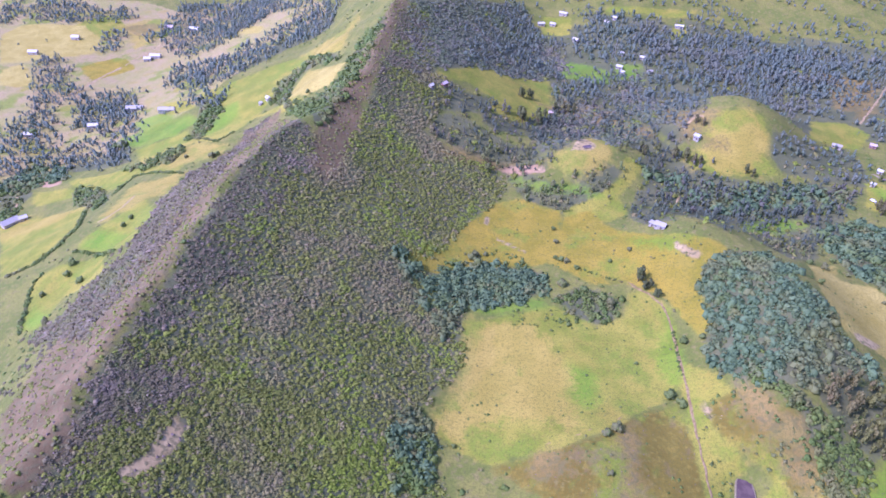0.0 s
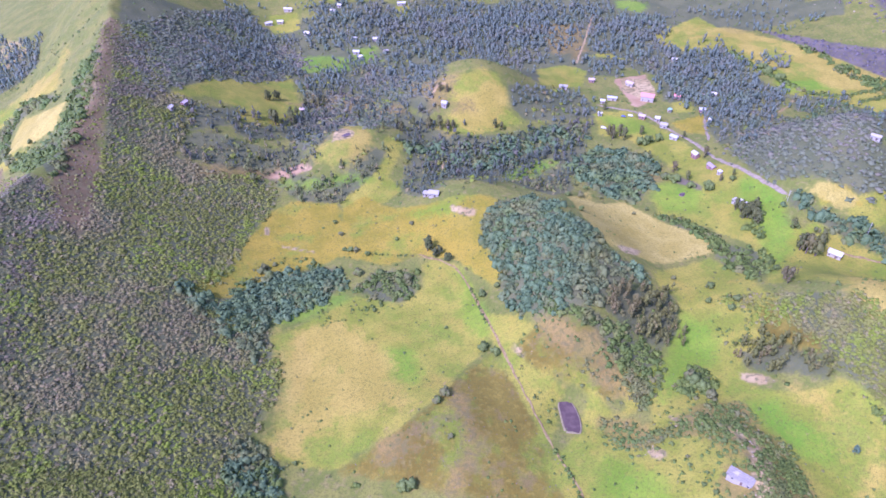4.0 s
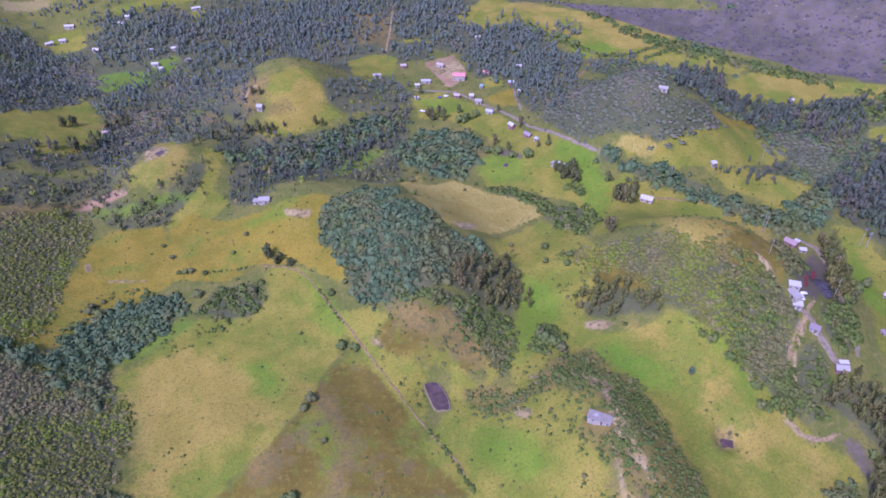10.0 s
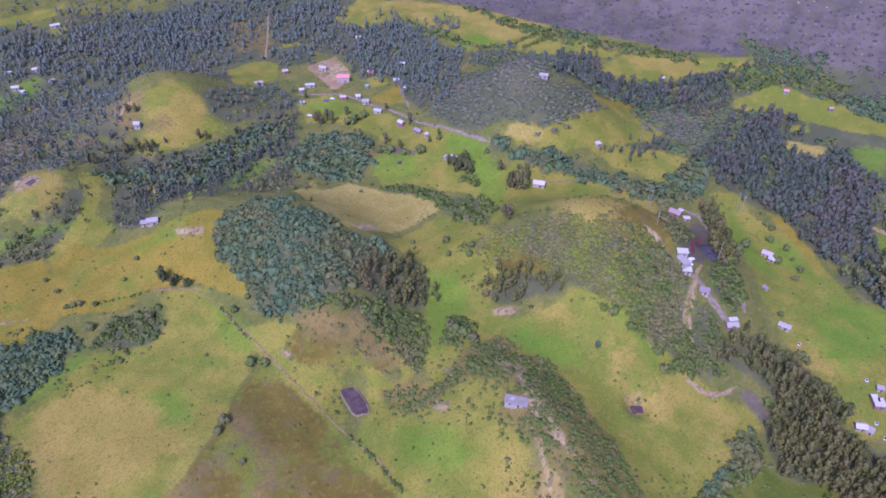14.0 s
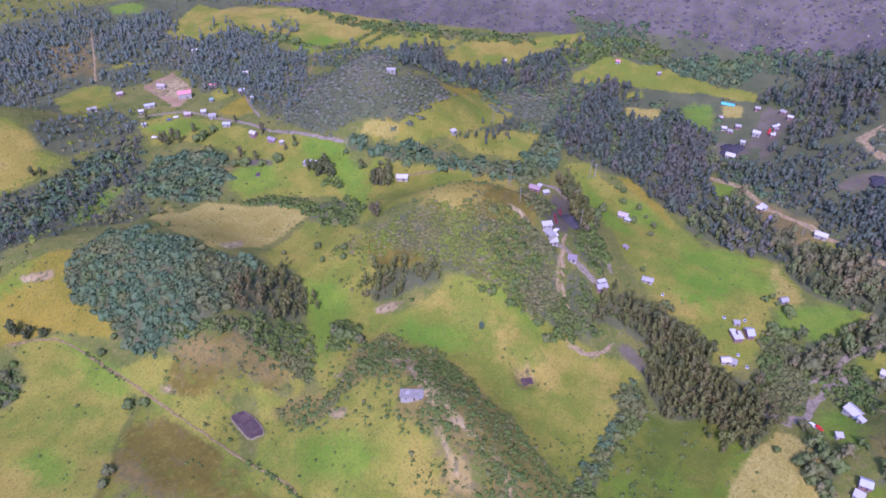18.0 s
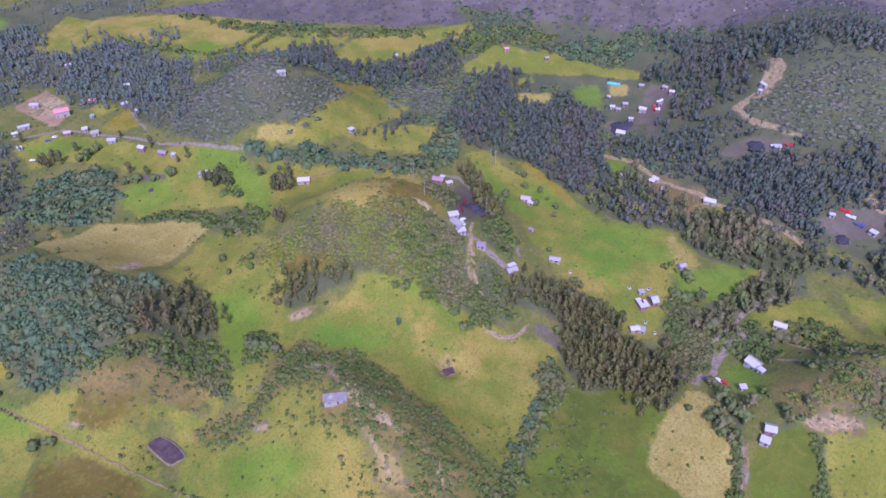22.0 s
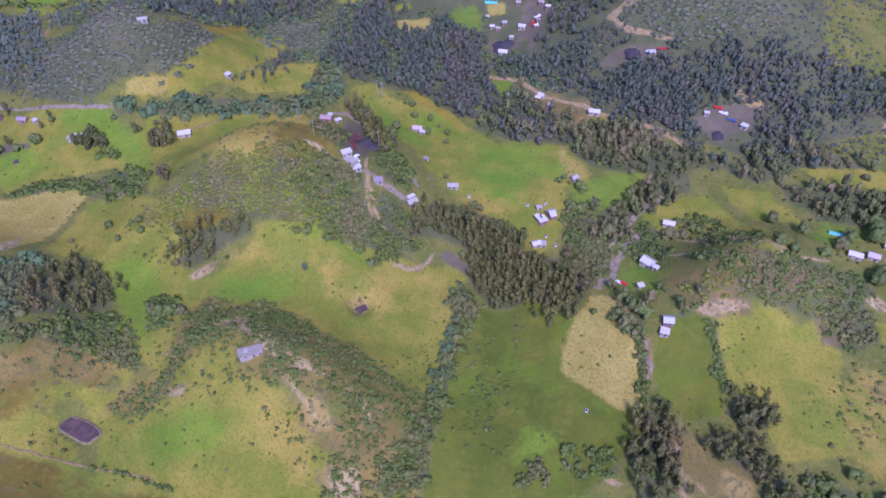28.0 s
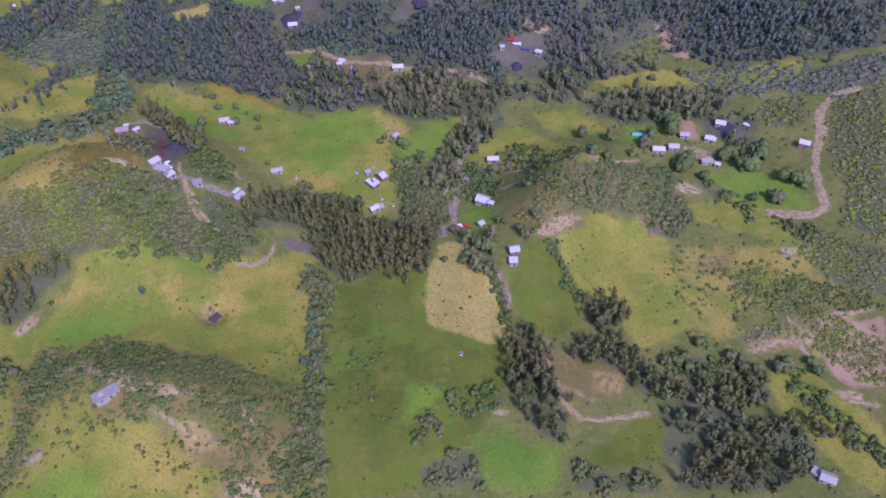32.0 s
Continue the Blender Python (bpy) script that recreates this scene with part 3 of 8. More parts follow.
strip("sand", 2.4, (-251, 422), (-239, 436), (-241, 466))
strip("sand", 3, (-353, 641), (-338, 654))

# the worked ground and woods below the eastern hill
strip("sand", 3.5, (176, -174), (181, -188), (178, -202))
strip("sand", 4.5, (179, -204), (189, -221), (192, -246))
strip("sand", 2.6, (194, -200), (180, -198), (166, -201))
strip("sand", 2.4, (150, -203), (142, -210), (138, -218))
lay("soil", (181, -210), (184, -227), (185, -247), (149, -227), (149, -211), (159, -206))
lay("scuffed", (191, -195), (191, -216), (170, -217), (167, -201), (175, -194))
lay("lush", (306, -206), (294, -216), (280, -238), (260, -248), (264, -230), (282, -212), (296, -200))
lay("lush", (352, -169), (347, -194), (329, -175), (327, -152))
lay("pasture", (360, -148), (373, -118), (342, -125), (342, -106), (346, -156))
lay("lush", (151, -38), (140, -71), (123, -62), (128, -33), (143, -31))

# the spur, the knoll and the meadow hill
strip("sand", 1.8, (205, 141), (201, 126), (185, 110), (180, 98), (178, 88))
strip("sand", 1.5, (175, 112), (173, 104), (170, 97))
strip("sand", 1.5, (181, 173), (186, 163), (189, 153))
strip("bare", 3.0, (188, 122), (179, 107), (173, 94))
lay("worn", (151, 239), (174, 224), (179, 203), (171, 193), (159, 213), (148, 228))
lay("lush", (217, 160), (231, 154), (229, 123), (222, 120), (215, 135))
lay("lush", (230, 218), (248, 218), (227, 190), (213, 192))
lay("lush", (127, 294), (131, 285), (129, 261), (121, 276))
lay("straw", (16, 309), (54, 307), (72, 268), (66, 224), (32, 246), (13, 267))
lay("straw", (238, 117), (256, 105), (255, 70), (234, 72), (228, 93))
lay("lush", (70, 275), (84, 273), (83, 249), (67, 251))

lay("floor", (566, -63), (611, -197), (417, -181), (411, -133), (433, -73))
lay("floor", (607, -95), (703, -191), (459, -168), (465, -139), (504, -108))
lay("worn", (195, 530), (217, 520), (205, 506), (190, 499), (185, 509))
lay("worn", (202, 501), (220, 496), (216, 489), (205, 492))
lay("soil", (49, 471), (71, 471), (76, 462), (55, 463), (36, 465))
lay("worn", (-4, 470), (37, 471), (28, 462), (-2, 462))

# the northern hills
lay("floor", (-23, 706), (207, 764), (537, 690), (457, 570), (296, 528), (214, 598), (92, 638), (-32, 547))
lay("floor", (459, 709), (710, 588), (677, 551), (564, 642), (477, 621))
lay("floor", (-32, 736), (228, 767), (228, 615), (77, 650), (-48, 554))
lay("pasture", (475, 604), (548, 630), (555, 581), (580, 552), (605, 475), (545, 412), (505, 448), (525, 487), (512, 536), (467, 573))
lay("straw", (555, 572), (578, 550), (604, 473), (575, 442), (535, 469), (530, 525))
lay("lush", (514, 467), (550, 457), (557, 431), (509, 446))
lay("pasture", (322, 577), (353, 577), (366, 562), (337, 537), (297, 523))
lay("pasture", (400, 468), (417, 464), (404, 443), (389, 449))
lay("amber", (377, 437), (412, 437), (392, 408), (377, 419))
lay("soil", (383, 528), (415, 530), (397, 485), (377, 486))
lay("worn", (83, 586), (117, 602), (152, 576), (172, 507), (148, 524), (118, 563))

# round the coal yard and the road fork
lay("lush", (295, -49), (302, -66), (288, -68), (277, -56))
lay("lush", (363, -18), (379, -43), (355, -38), (338, -28), (342, -18))
lay("lush", (375, 59), (374, 37), (368, 7), (349, 11), (352, 39))
lay("straw", (342, 62), (344, 44), (338, 22), (323, 22), (330, 48))
lay("lush", (436, 133), (421, 113), (382, 73), (384, 93), (401, 115))
lay("worn", (282, -68), (278, -85), (269, -103), (258, -106), (261, -86), (269, -73))
strip("sand", 2.2, (305, -74), (300, -87), (281, -101))
strip("path", 1.0, (353, 73), (360, 52), (368, 32), (381, 9))

# the bare back of the western ridge
strip("bare", 13, (-146, 542), (-138, 377), (-137, 309), (-142, 260), (-149, 221), (-161, 183), (-168, 166))
strip("bare", 9, (-47, 641), (-59, 581), (-66, 531), (-75, 465), (-82, 429))
lay("bare", (-88, 439), (-70, 483), (-62, 514), (-60, 467), (-65, 402), (-76, 378), (-87, 395))
lay("sand", (-123, 165), (-116, 170), (-112, 185), (-108, 193), (-105, 188), (-109, 176), (-109, 161), (-114, 156), (-119, 160))
strip("scuffed", 3, (-158, 177), (-160, 167), (-163, 160))

# worn slopes of the spur and the junk hill
strip("sand", 1.5, (199, 143), (209, 141), (211, 140))
lay("sand", (187, 124), (189, 116), (184, 108), (180, 113))
lay("sand", (195, 131), (198, 129), (191, 123), (190, 127))
lay("sand", (182, 170), (186, 165), (187, 157), (184, 155), (181, 163))
strip("sand", 1.4, (177, 99), (176, 84), (172, 68))
strip("sand", 1.4, (171, 68), (163, 61), (159, 58))
lay("sand", (139, 75), (142, 69), (143, 62), (132, 58), (130, 68))
lay("sand", (164, 158), (168, 151), (165, 148), (161, 154))
lay("worn", (163, 99), (162, 81), (157, 65), (172, 58), (162, 44), (150, 54), (145, 78))
lay("scuffed", (165, 94), (166, 82), (157, 75), (153, 84))
strip("sand", 1.6, (203, -77), (181, -77), (163, -79))
strip("sand", 1.6, (170, -83), (165, -87), (162, -93))
lay("sand", (262, -79), (257, -89), (262, -109), (261, -112), (255, -89), (257, -81))
lay("sand", (293, -179), (298, -186), (288, -194), (286, -191))
lay("worn", (235, -167), (241, -191), (227, -187), (228, -171))

lay("pasture", (153, 144), (150, 106), (149, 74), (125, 68), (118, 129))
lay("pasture", (160, 203), (165, 164), (149, 135), (119, 130), (117, 171), (143, 183))
lay("pasture", (245, 234), (246, 197), (221, 169), (209, 186), (182, 183), (165, 181), (180, 199), (207, 207))
lay("straw", (163, 109), (160, 96), (148, 81), (131, 84), (142, 101))
lay("pasture", (254, -128), (271, -151), (246, -153), (211, -141), (221, -124))

lay("pasture", (569, 197), (622, 188), (627, 171), (616, 135), (623, 95), (616, 75), (605, 80), (582, 155), (590, 163), (573, 181))
lay("pasture", (622, 70), (617, 45), (603, 44), (604, 65))
lay("lush", (578, 99), (588, 75), (552, 66), (545, 75), (553, 92))
lay("dry", (550, 140), (565, 114), (545, 107), (535, 128))
lay("pasture", (575, 147), (583, 134), (573, 130), (566, 143))
lay("dry", (591, 68), (595, 54), (576, 49), (574, 64))
lay("coal", (599, 35), (591, 16), (575, 11), (549, 20), (541, 30), (531, 37))
lay("coal", (533, 58), (541, 40), (518, 37), (515, 50))
lay("lush", (475, 46), (481, 33), (475, 25), (462, 30), (459, 40))
lay("pasture", (434, -15), (442, -29), (434, -42), (424, -25))
lay("worn", (473, 18), (463, 2), (456, -22), (436, -32), (427, -19), (442, -3), (451, 16))
lay("coal", (492, -28), (508, -38), (509, -53), (502, -76), (498, -75), (491, -40))
lay("coal", (436, -95), (451, -107), (455, -136), (434, -137), (422, -108))
lay("lush", (354, 323), (355, 287), (337, 270), (325, 250), (324, 267), (330, 282), (343, 318))
lay("lush", (317, 361), (334, 341), (314, 317), (291, 325), (296, 348))
lay("pasture", (329, 481), (357, 468), (355, 406), (359, 353), (355, 289), (344, 278), (329, 332), (335, 381), (330, 427), (313, 443))
lay("lush", (327, 474), (354, 455), (353, 431), (328, 436))
lay("straw", (507, 619), (571, 589), (590, 510), (613, 422), (596, 385), (552, 436), (544, 497), (552, 566), (500, 584))
lay("pasture", (552, 436), (600, 388), (612, 318), (584, 335), (549, 390), (513, 454))
lay("floor", (578, -67), (578, -92), (559, -127), (509, -132), (510, -88), (536, -64))
strip("sand", 3.2, (589, -58), (577, -63), (565, -61), (559, -49), (551, -40), (544, -35), (536, -41))
strip("sand", 3.0, (528, -47), (520, -60), (512, -70), (507, -83))
strip("path", 2.2, (492, 425), (465, 414), (438, 391), (399, 353))
strip("path", 1.6, (420, -13), (434, -19), (439, -27))
lay("bare", (-110, 193), (-105, 193), (-105, 180), (-110, 169), (-117, 162), (-124, 161), (-112, 177))
lay("scuffed", (-108, 191), (-106, 191), (-107, 181), (-110, 174), (-110, 178))
lay("pasture", (-542, 1009), (-497, 1051), (-453, 988), (-484, 933))
lay("amber", (-472, 865), (-430, 900), (-398, 864), (-440, 817))
lay("lush", (-332, 681), (-294, 681), (-257, 621), (-299, 622))
lay("floor", (-419, 1027), (-293, 1073), (-206, 896), (-310, 862), (-378, 889))

# ---- where shrubs and trees stand thick: corners in the plan ----
ZONES = {}


def zone(kind, *corners):
    ZONES.setdefault(kind, []).append(corners)


# open ground among the woods: meadows, yards, hamlets
OPEN = []


def clearing(*corners):
    OPEN.append(corners)


clearing((-110, 193), (-105, 193), (-105, 180), (-110, 169), (-117, 162), (-124, 161), (-112, 177))
clearing((578, 99), (588, 75), (552, 66), (545, 75), (553, 92))
clearing((550, 140), (565, 114), (545, 107), (535, 128))
clearing((575, 147), (583, 134), (573, 130), (566, 143))
clearing((591, 69), (598, 53), (599, 35), (591, 16), (575, 11), (549, 20), (541, 30), (531, 37), (516, 36), (513, 50), (524, 58), (555, 62))
clearing((475, 46), (481, 33), (475, 25), (462, 30), (459, 40))
clearing((473, 18), (463, 2), (456, -22), (436, -32), (427, -19), (442, -3), (451, 16))
clearing((569, 197), (622, 188), (627, 171), (616, 135), (623, 95), (616, 75), (605, 80), (582, 155), (590, 163), (573, 181))
clearing((622, 70), (617, 45), (603, 44), (604, 65))
clearing((492, -28), (508, -38), (509, -53), (502, -76), (498, -75), (491, -40))
clearing((436, -95), (451, -107), (455, -136), (434, -137), (422, -108))


zone("ridge_scrub", (-132, 162), (-141, 193), (-137, 229), (-130, 265), (-128, 309), (-121, 372), (-121, 480), (-94, 429), (-75, 407), (-60, 460), (-51, 521), (-42, 637), (-38, 660), (-18, 650), (-9, 554), (9, 552), (-1, 510), (-18, 479), (6, 466), (36, 468), (47, 447), (38, 433), (12, 395), (0, 366), (-18, 342), (2, 336), (15, 319), (12, 292), (16, 276), (0, 252), (-17, 224), (-17, 188))
zone("bluegum", (-36, 352), (-23, 343), (-12, 338), (17, 355), (45, 362), (58, 352), (58, 333), (36, 329), (15, 320), (2, 293), (-18, 324))
zone("bluegum", (-1, 330), (17, 355), (38, 351), (64, 354), (66, 338), (46, 325), (22, 318), (5, 317))
zone("hedge", (-12, 239), (-4, 234), (-1, 218), (0, 190), (-22, 188), (-17, 218))
zone("hedge", (69, 330), (86, 340), (111, 329), (100, 308), (81, 312))
zone("bluegum", (162, 348), (184, 356), (203, 358), (204, 317), (212, 293), (206, 272), (225, 262), (226, 253), (202, 249), (183, 240), (162, 243), (148, 257), (144, 271), (149, 290), (154, 297), (155, 322), (157, 339))
zone("brown_wood", (190, 248), (207, 250), (237, 244), (230, 228), (220, 210), (207, 213), (197, 222), (188, 237))
zone("hedge", (178, 235), (194, 223), (208, 210), (198, 192), (179, 181), (175, 190), (185, 205), (181, 222), (167, 235), (151, 249), (157, 249))
zone("brown_wood", (234, 188), (247, 193), (257, 179), (261, 154), (255, 148), (247, 162), (238, 168))
zone("hedge", (205, 185), (214, 195), (222, 189), (213, 169), (204, 174))
zone("hill_scrub", (266, 203), (278, 204), (289, 183), (289, 165), (301, 149), (310, 139), (312, 119), (310, 103), (295, 95), (282, 91), (271, 94), (271, 113), (266, 132), (259, 154), (265, 161), (263, 185))
zone("dense_green", (310, 139), (312, 119), (312, 101), (295, 95), (275, 92), (276, 82), (283, 63), (290, 69), (286, 83), (291, 92), (308, 99), (310, 113), (309, 125))
zone("grove", (-7, 501), (13, 507), (35, 501), (69, 492), (74, 470), (63, 463), (93, 444), (123, 454), (120, 441), (82, 419), (56, 444), (46, 460), (17, 475), (-13, 478))
zone("grove", (160, 490), (185, 483), (207, 470), (249, 462), (281, 470), (319, 464), (293, 435), (251, 421), (220, 420), (184, 379), (163, 398), (141, 439), (128, 421), (135, 394), (155, 390), (149, 456), (144, 473))
zone("bluegum", (262, 413), (292, 425), (319, 416), (328, 390), (303, 359), (282, 346), (263, 362), (262, 390))
zone("grove", (215, 395), (239, 419), (258, 399), (247, 374), (221, 358), (213, 376))
zone("hedge", (290, 329), (302, 306), (304, 274), (321, 254), (302, 233), (281, 232), (289, 264), (294, 297), (284, 319))
zone("grove", (333, 251), (347, 260), (356, 250), (341, 236))
zone("hedge", (337, 298), (340, 291), (332, 268), (322, 266), (327, 288))
zone("bluegum", (362, 288), (359, 272), (374, 250), (395, 225), (415, 192), (409, 183), (404, 189), (393, 218), (367, 253), (351, 281))
zone("grove", (103, 619), (134, 605), (159, 561), (170, 512), (184, 489), (168, 480), (143, 493), (126, 536), (96, 479), (79, 480), (64, 519), (64, 551), (89, 568))
zone("grove", (28, 527), (47, 555), (64, 551), (58, 508), (30, 507))
zone("grove", (31, 722), (61, 759), (98, 762), (124, 721), (110, 693), (100, 656), (73, 638), (45, 618), (21, 598), (9, 589))
zone("grove", (103, 669), (153, 662), (186, 645), (217, 639), (212, 531), (198, 527), (192, 515), (196, 502), (179, 499), (162, 542), (145, 595), (105, 624))
zone("grove", (255, 505), (286, 513), (329, 524), (335, 497), (329, 470), (295, 473), (258, 475), (251, 486))
zone("far_wood", (224, 656), (277, 706), (366, 720), (439, 682), (387, 614), (329, 586), (293, 588), (262, 597), (237, 621))
zone("far_wood", (444, 678), (505, 643), (477, 586), (474, 553), (530, 564), (514, 519), (504, 460), (508, 441), (459, 408), (432, 415), (398, 408), (439, 460), (403, 451), (396, 475), (425, 519), (405, 559), (393, 592))
zone("far_wood", (132, 765), (199, 737), (262, 741), (272, 709), (217, 652), (194, 680), (159, 676), (129, 703))
zone("hill_scrub", (375, 363), (424, 400), (473, 407), (489, 375), (418, 279), (452, 267), (456, 252), (407, 250), (385, 261), (372, 287), (360, 302), (358, 321))
zone("grove", (508, 441), (549, 414), (553, 363), (560, 320), (463, 274), (419, 281), (511, 387), (489, 415))
zone("grove", (450, 271), (547, 289), (569, 260), (616, 230), (594, 218), (553, 250), (514, 250), (479, 266))
zone("hill_scrub", (553, 255), (589, 215), (506, 166), (482, 182), (493, 217), (479, 228))
zone("grove", (411, 230), (455, 221), (494, 212), (481, 199), (441, 206), (413, 220))
zone("bluegum", (357, 285), (368, 254), (383, 225), (414, 185), (469, 181), (483, 167), (448, 154), (408, 164), (401, 184), (388, 210), (361, 249))
zone("wood", (554, 372), (582, 337), (550, 314), (551, 272), (592, 245), (632, 216), (596, 202), (555, 202), (534, 225), (505, 249), (505, 293), (421, 279))
zone("wood", (551, 189), (596, 158), (575, 136), (535, 137), (540, 110), (554, 71), (515, 62), (484, 50), (472, 60), (446, 42), (426, 57), (433, 74), (452, 101), (454, 128), (460, 149), (477, 185), (510, 183))
zone("wood", (453, 43), (468, 23), (448, 4), (437, -23), (409, -13), (409, 1), (405, 25), (413, 53), (439, 44))
zone("wood", (411, -13), (432, -34), (429, -61), (416, -72), (397, -64), (386, -46), (384, -30), (393, -19))
zone("brown_wood", (288, 71), (305, 73), (323, 62), (320, 43), (317, 22), (311, 8), (292, 7), (279, 31), (293, 39), (297, 54))
zone("brown_wood", (279, 31), (292, 7), (294, -11), (284, -25), (257, -28), (244, -15), (256, -2), (253, 18), (263, 30))
zone("hedge", (340, -11), (352, -25), (335, -31), (336, -43), (311, -37), (292, -43), (285, -27), (306, -18), (324, -18))
zone("hedge", (257, 40), (260, 29), (244, 27), (224, 33), (202, 34), (182, 33), (177, 39), (206, 38), (233, 36))
zone("wood", (339, -39), (373, -60), (392, -79), (397, -91), (368, -92), (362, -73), (343, -57))
zone("wood", (415, 138), (414, 125), (386, 105), (365, 98), (374, 111))
zone("hedge", (335, 104), (365, 98), (342, 83), (323, 81), (322, 91))
zone("dense_green", (308, 93), (313, 84), (301, 72), (287, 74), (285, 83), (293, 91))
zone("wood", (609, 51), (619, 35), (630, 3), (629, -35), (618, -65), (589, -67), (594, -48), (564, -45), (550, -30), (541, -10), (536, 8), (576, 14), (584, 33))
zone("dark_wood", (527, 10), (538, -25), (517, -49), (506, -37), (480, -27), (490, -53), (496, -80), (422, -89), (431, -67), (440, -46), (452, -21), (467, 7), (481, 30), (492, 52), (509, 52), (508, 19))
zone("hill_scrub", (547, -42), (564, -70), (570, -106), (579, -158), (515, -158), (500, -115), (504, -93), (511, -71), (525, -55))
zone("dark_wood", (468, -26), (492, -62), (487, -98), (499, -133), (511, -158), (467, -159), (470, -135), (461, -114), (433, -94), (408, -101), (402, -117), (389, -107), (425, -80), (446, -39))
zone("spur_scrub", (160, 171), (178, 162), (200, 155), (209, 138), (214, 118), (204, 94), (205, 80), (192, 62), (181, 43), (178, 37), (163, 58), (166, 70), (166, 90), (173, 107), (175, 120), (172, 131), (180, 119), (190, 129), (188, 148), (172, 158), (161, 158))
zone("hedge", (258, 41), (257, 32), (238, 28), (217, 30), (199, 32), (177, 32), (162, 36), (179, 40), (205, 36), (236, 33))
zone("dense_green", (140, 58), (151, 54), (160, 41), (156, 32), (144, 32), (136, 56))
zone("brown_wood", (286, 37), (297, 16), (298, -13), (289, -30), (271, -31), (254, -26), (264, -1), (258, 16), (262, 30))
zone("hedge", (255, 45), (261, 33), (249, 23), (228, 31), (200, 33), (172, 34), (150, 37), (131, 35), (130, 57), (149, 52), (165, 43), (199, 41), (228, 37))
zone("hedge", (263, -53), (252, -60), (237, -62), (207, -62), (206, -58), (231, -58))
zone("wood", (268, -44), (274, -54), (264, -58), (249, -60), (242, -55), (252, -49))
zone("hedge", (254, -90), (252, -96), (233, -98), (219, -100), (220, -98), (237, -94))
zone("hill_scrub", (268, -77), (278, -90), (284, -108), (289, -132), (298, -164), (271, -162), (268, -141), (269, -121), (264, -107), (264, -88))
zone("dense_green", (300, -80), (285, -103), (297, -137), (310, -175), (300, -187), (275, -163), (279, -150), (267, -126), (268, -113), (275, -98))
zone("dense_green", (279, -150), (287, -180), (269, -181), (253, -166), (257, -151))
zone("wood", (343, -42), (374, -74), (362, -83), (337, -59), (317, -46), (313, -36))
zone("wood", (383, -146), (388, -184), (379, -227), (361, -245), (356, -230), (361, -207), (356, -190), (363, -152))
zone("wood", (269, -89), (250, -81), (252, -73))
zone("brown_wood", (199, -55), (206, -67), (195, -76), (179, -76), (162, -79), (143, -70), (151, -61), (168, -56), (183, -50))
zone("brown_wood", (198, -91), (197, -113), (184, -115), (172, -128), (160, -130), (161, -114), (175, -107), (185, -91))
zone("wood", (155, -119), (159, -155), (137, -157), (128, -144), (129, -111))
zone("brown_wood", (165, -152), (162, -174), (148, -166), (148, -151))
zone("brown_wood", (140, -161), (139, -177), (133, -191), (126, -188), (127, -154))
zone("brown_wood", (219, -103), (224, -123), (205, -121), (200, -108), (209, -99))
zone("hedge", (180, -21), (181, -43), (170, -51), (162, -34), (169, -23))
zone("spur_scrub", (170, 75), (177, 54), (165, 39), (141, 36), (131, 38), (130, 74), (148, 73))
zone("dots", (155, 176), (168, 166), (173, 141), (179, 125), (171, 119), (161, 139), (153, 156), (143, 166))
zone("dots", (181, 107), (181, 87), (167, 62), (152, 75), (164, 90), (170, 107))
zone("brown_wood", (163, -125), (165, -147), (156, -164), (148, -168), (148, -156), (154, -133))
zone("hedge", (184, -131), (177, -151), (171, -164), (159, -173), (148, -163), (159, -155), (166, -136), (175, -129))
zone("hedge", (166, -7), (172, -18), (155, -19), (150, -6))
zone("hedge", (139, -6), (147, -19), (144, -33), (131, -34), (132, -8))
zone("hill_scrub", (223, -177), (227, -202), (216, -220), (206, -224), (193, -218), (194, -200), (201, -186))
zone("dark_wood", (561, 179), (562, 73), (510, 60), (469, 49), (444, 15), (420, -16), (404, -16), (408, 23), (435, 64), (461, 99), (472, 150), (511, 165))
zone("wood", (432, -17), (429, -56), (414, -78), (395, -106), (380, -71), (383, -34), (401, -16))
zone("dark_wood", (481, -48), (493, -102), (503, -190), (499, -274), (464, -326), (384, -296), (401, -244), (416, -234), (454, -222), (449, -180), (404, -162), (404, -131), (442, -133), (450, -106), (431, -80), (452, -58))
zone("wood", (426, -171), (406, -208), (401, -161), (381, -134), (395, -110), (410, -132))
zone("wood", (333, -229), (324, -246), (305, -245), (308, -227), (319, -221))
zone("hill_scrub", (353, -256), (354, -285), (327, -274), (332, -255))
zone("hedge", (305, -192), (291, -207), (263, -222), (248, -242), (233, -235), (255, -219), (273, -201))
zone("hill_scrub", (-38, 660), (80, 808), (98, 739), (125, 675), (99, 649), (10, 585), (-26, 539), (-36, 594))
zone("grove", (-18, 514), (9, 543), (38, 556), (40, 528), (-18, 496))
zone("grove", (-14, 488), (25, 503), (52, 495), (84, 471), (74, 461), (41, 475), (7, 473))
zone("grove", (51, 447), (77, 448), (87, 430), (81, 418), (63, 434))
zone("grove", (90, 455), (117, 466), (134, 458), (114, 438), (97, 445))
zone("grove", (145, 471), (193, 462), (222, 454), (253, 440), (304, 454), (297, 439), (252, 387), (212, 374), (199, 415), (152, 422), (139, 439), (150, 452))
zone("dots", (152, 254), (167, 232), (176, 218), (180, 193), (167, 186), (155, 207), (139, 240))
zone("dots", (146, 184), (165, 174), (181, 164), (196, 146), (182, 122), (174, 120), (173, 107), (157, 85), (148, 89), (159, 105), (170, 130), (162, 152), (145, 166))
zone("dots", (261, 227), (270, 208), (258, 166), (247, 186), (231, 199))
zone("dots", (299, 184), (380, 196), (395, 168), (380, 152), (298, 147), (285, 169))
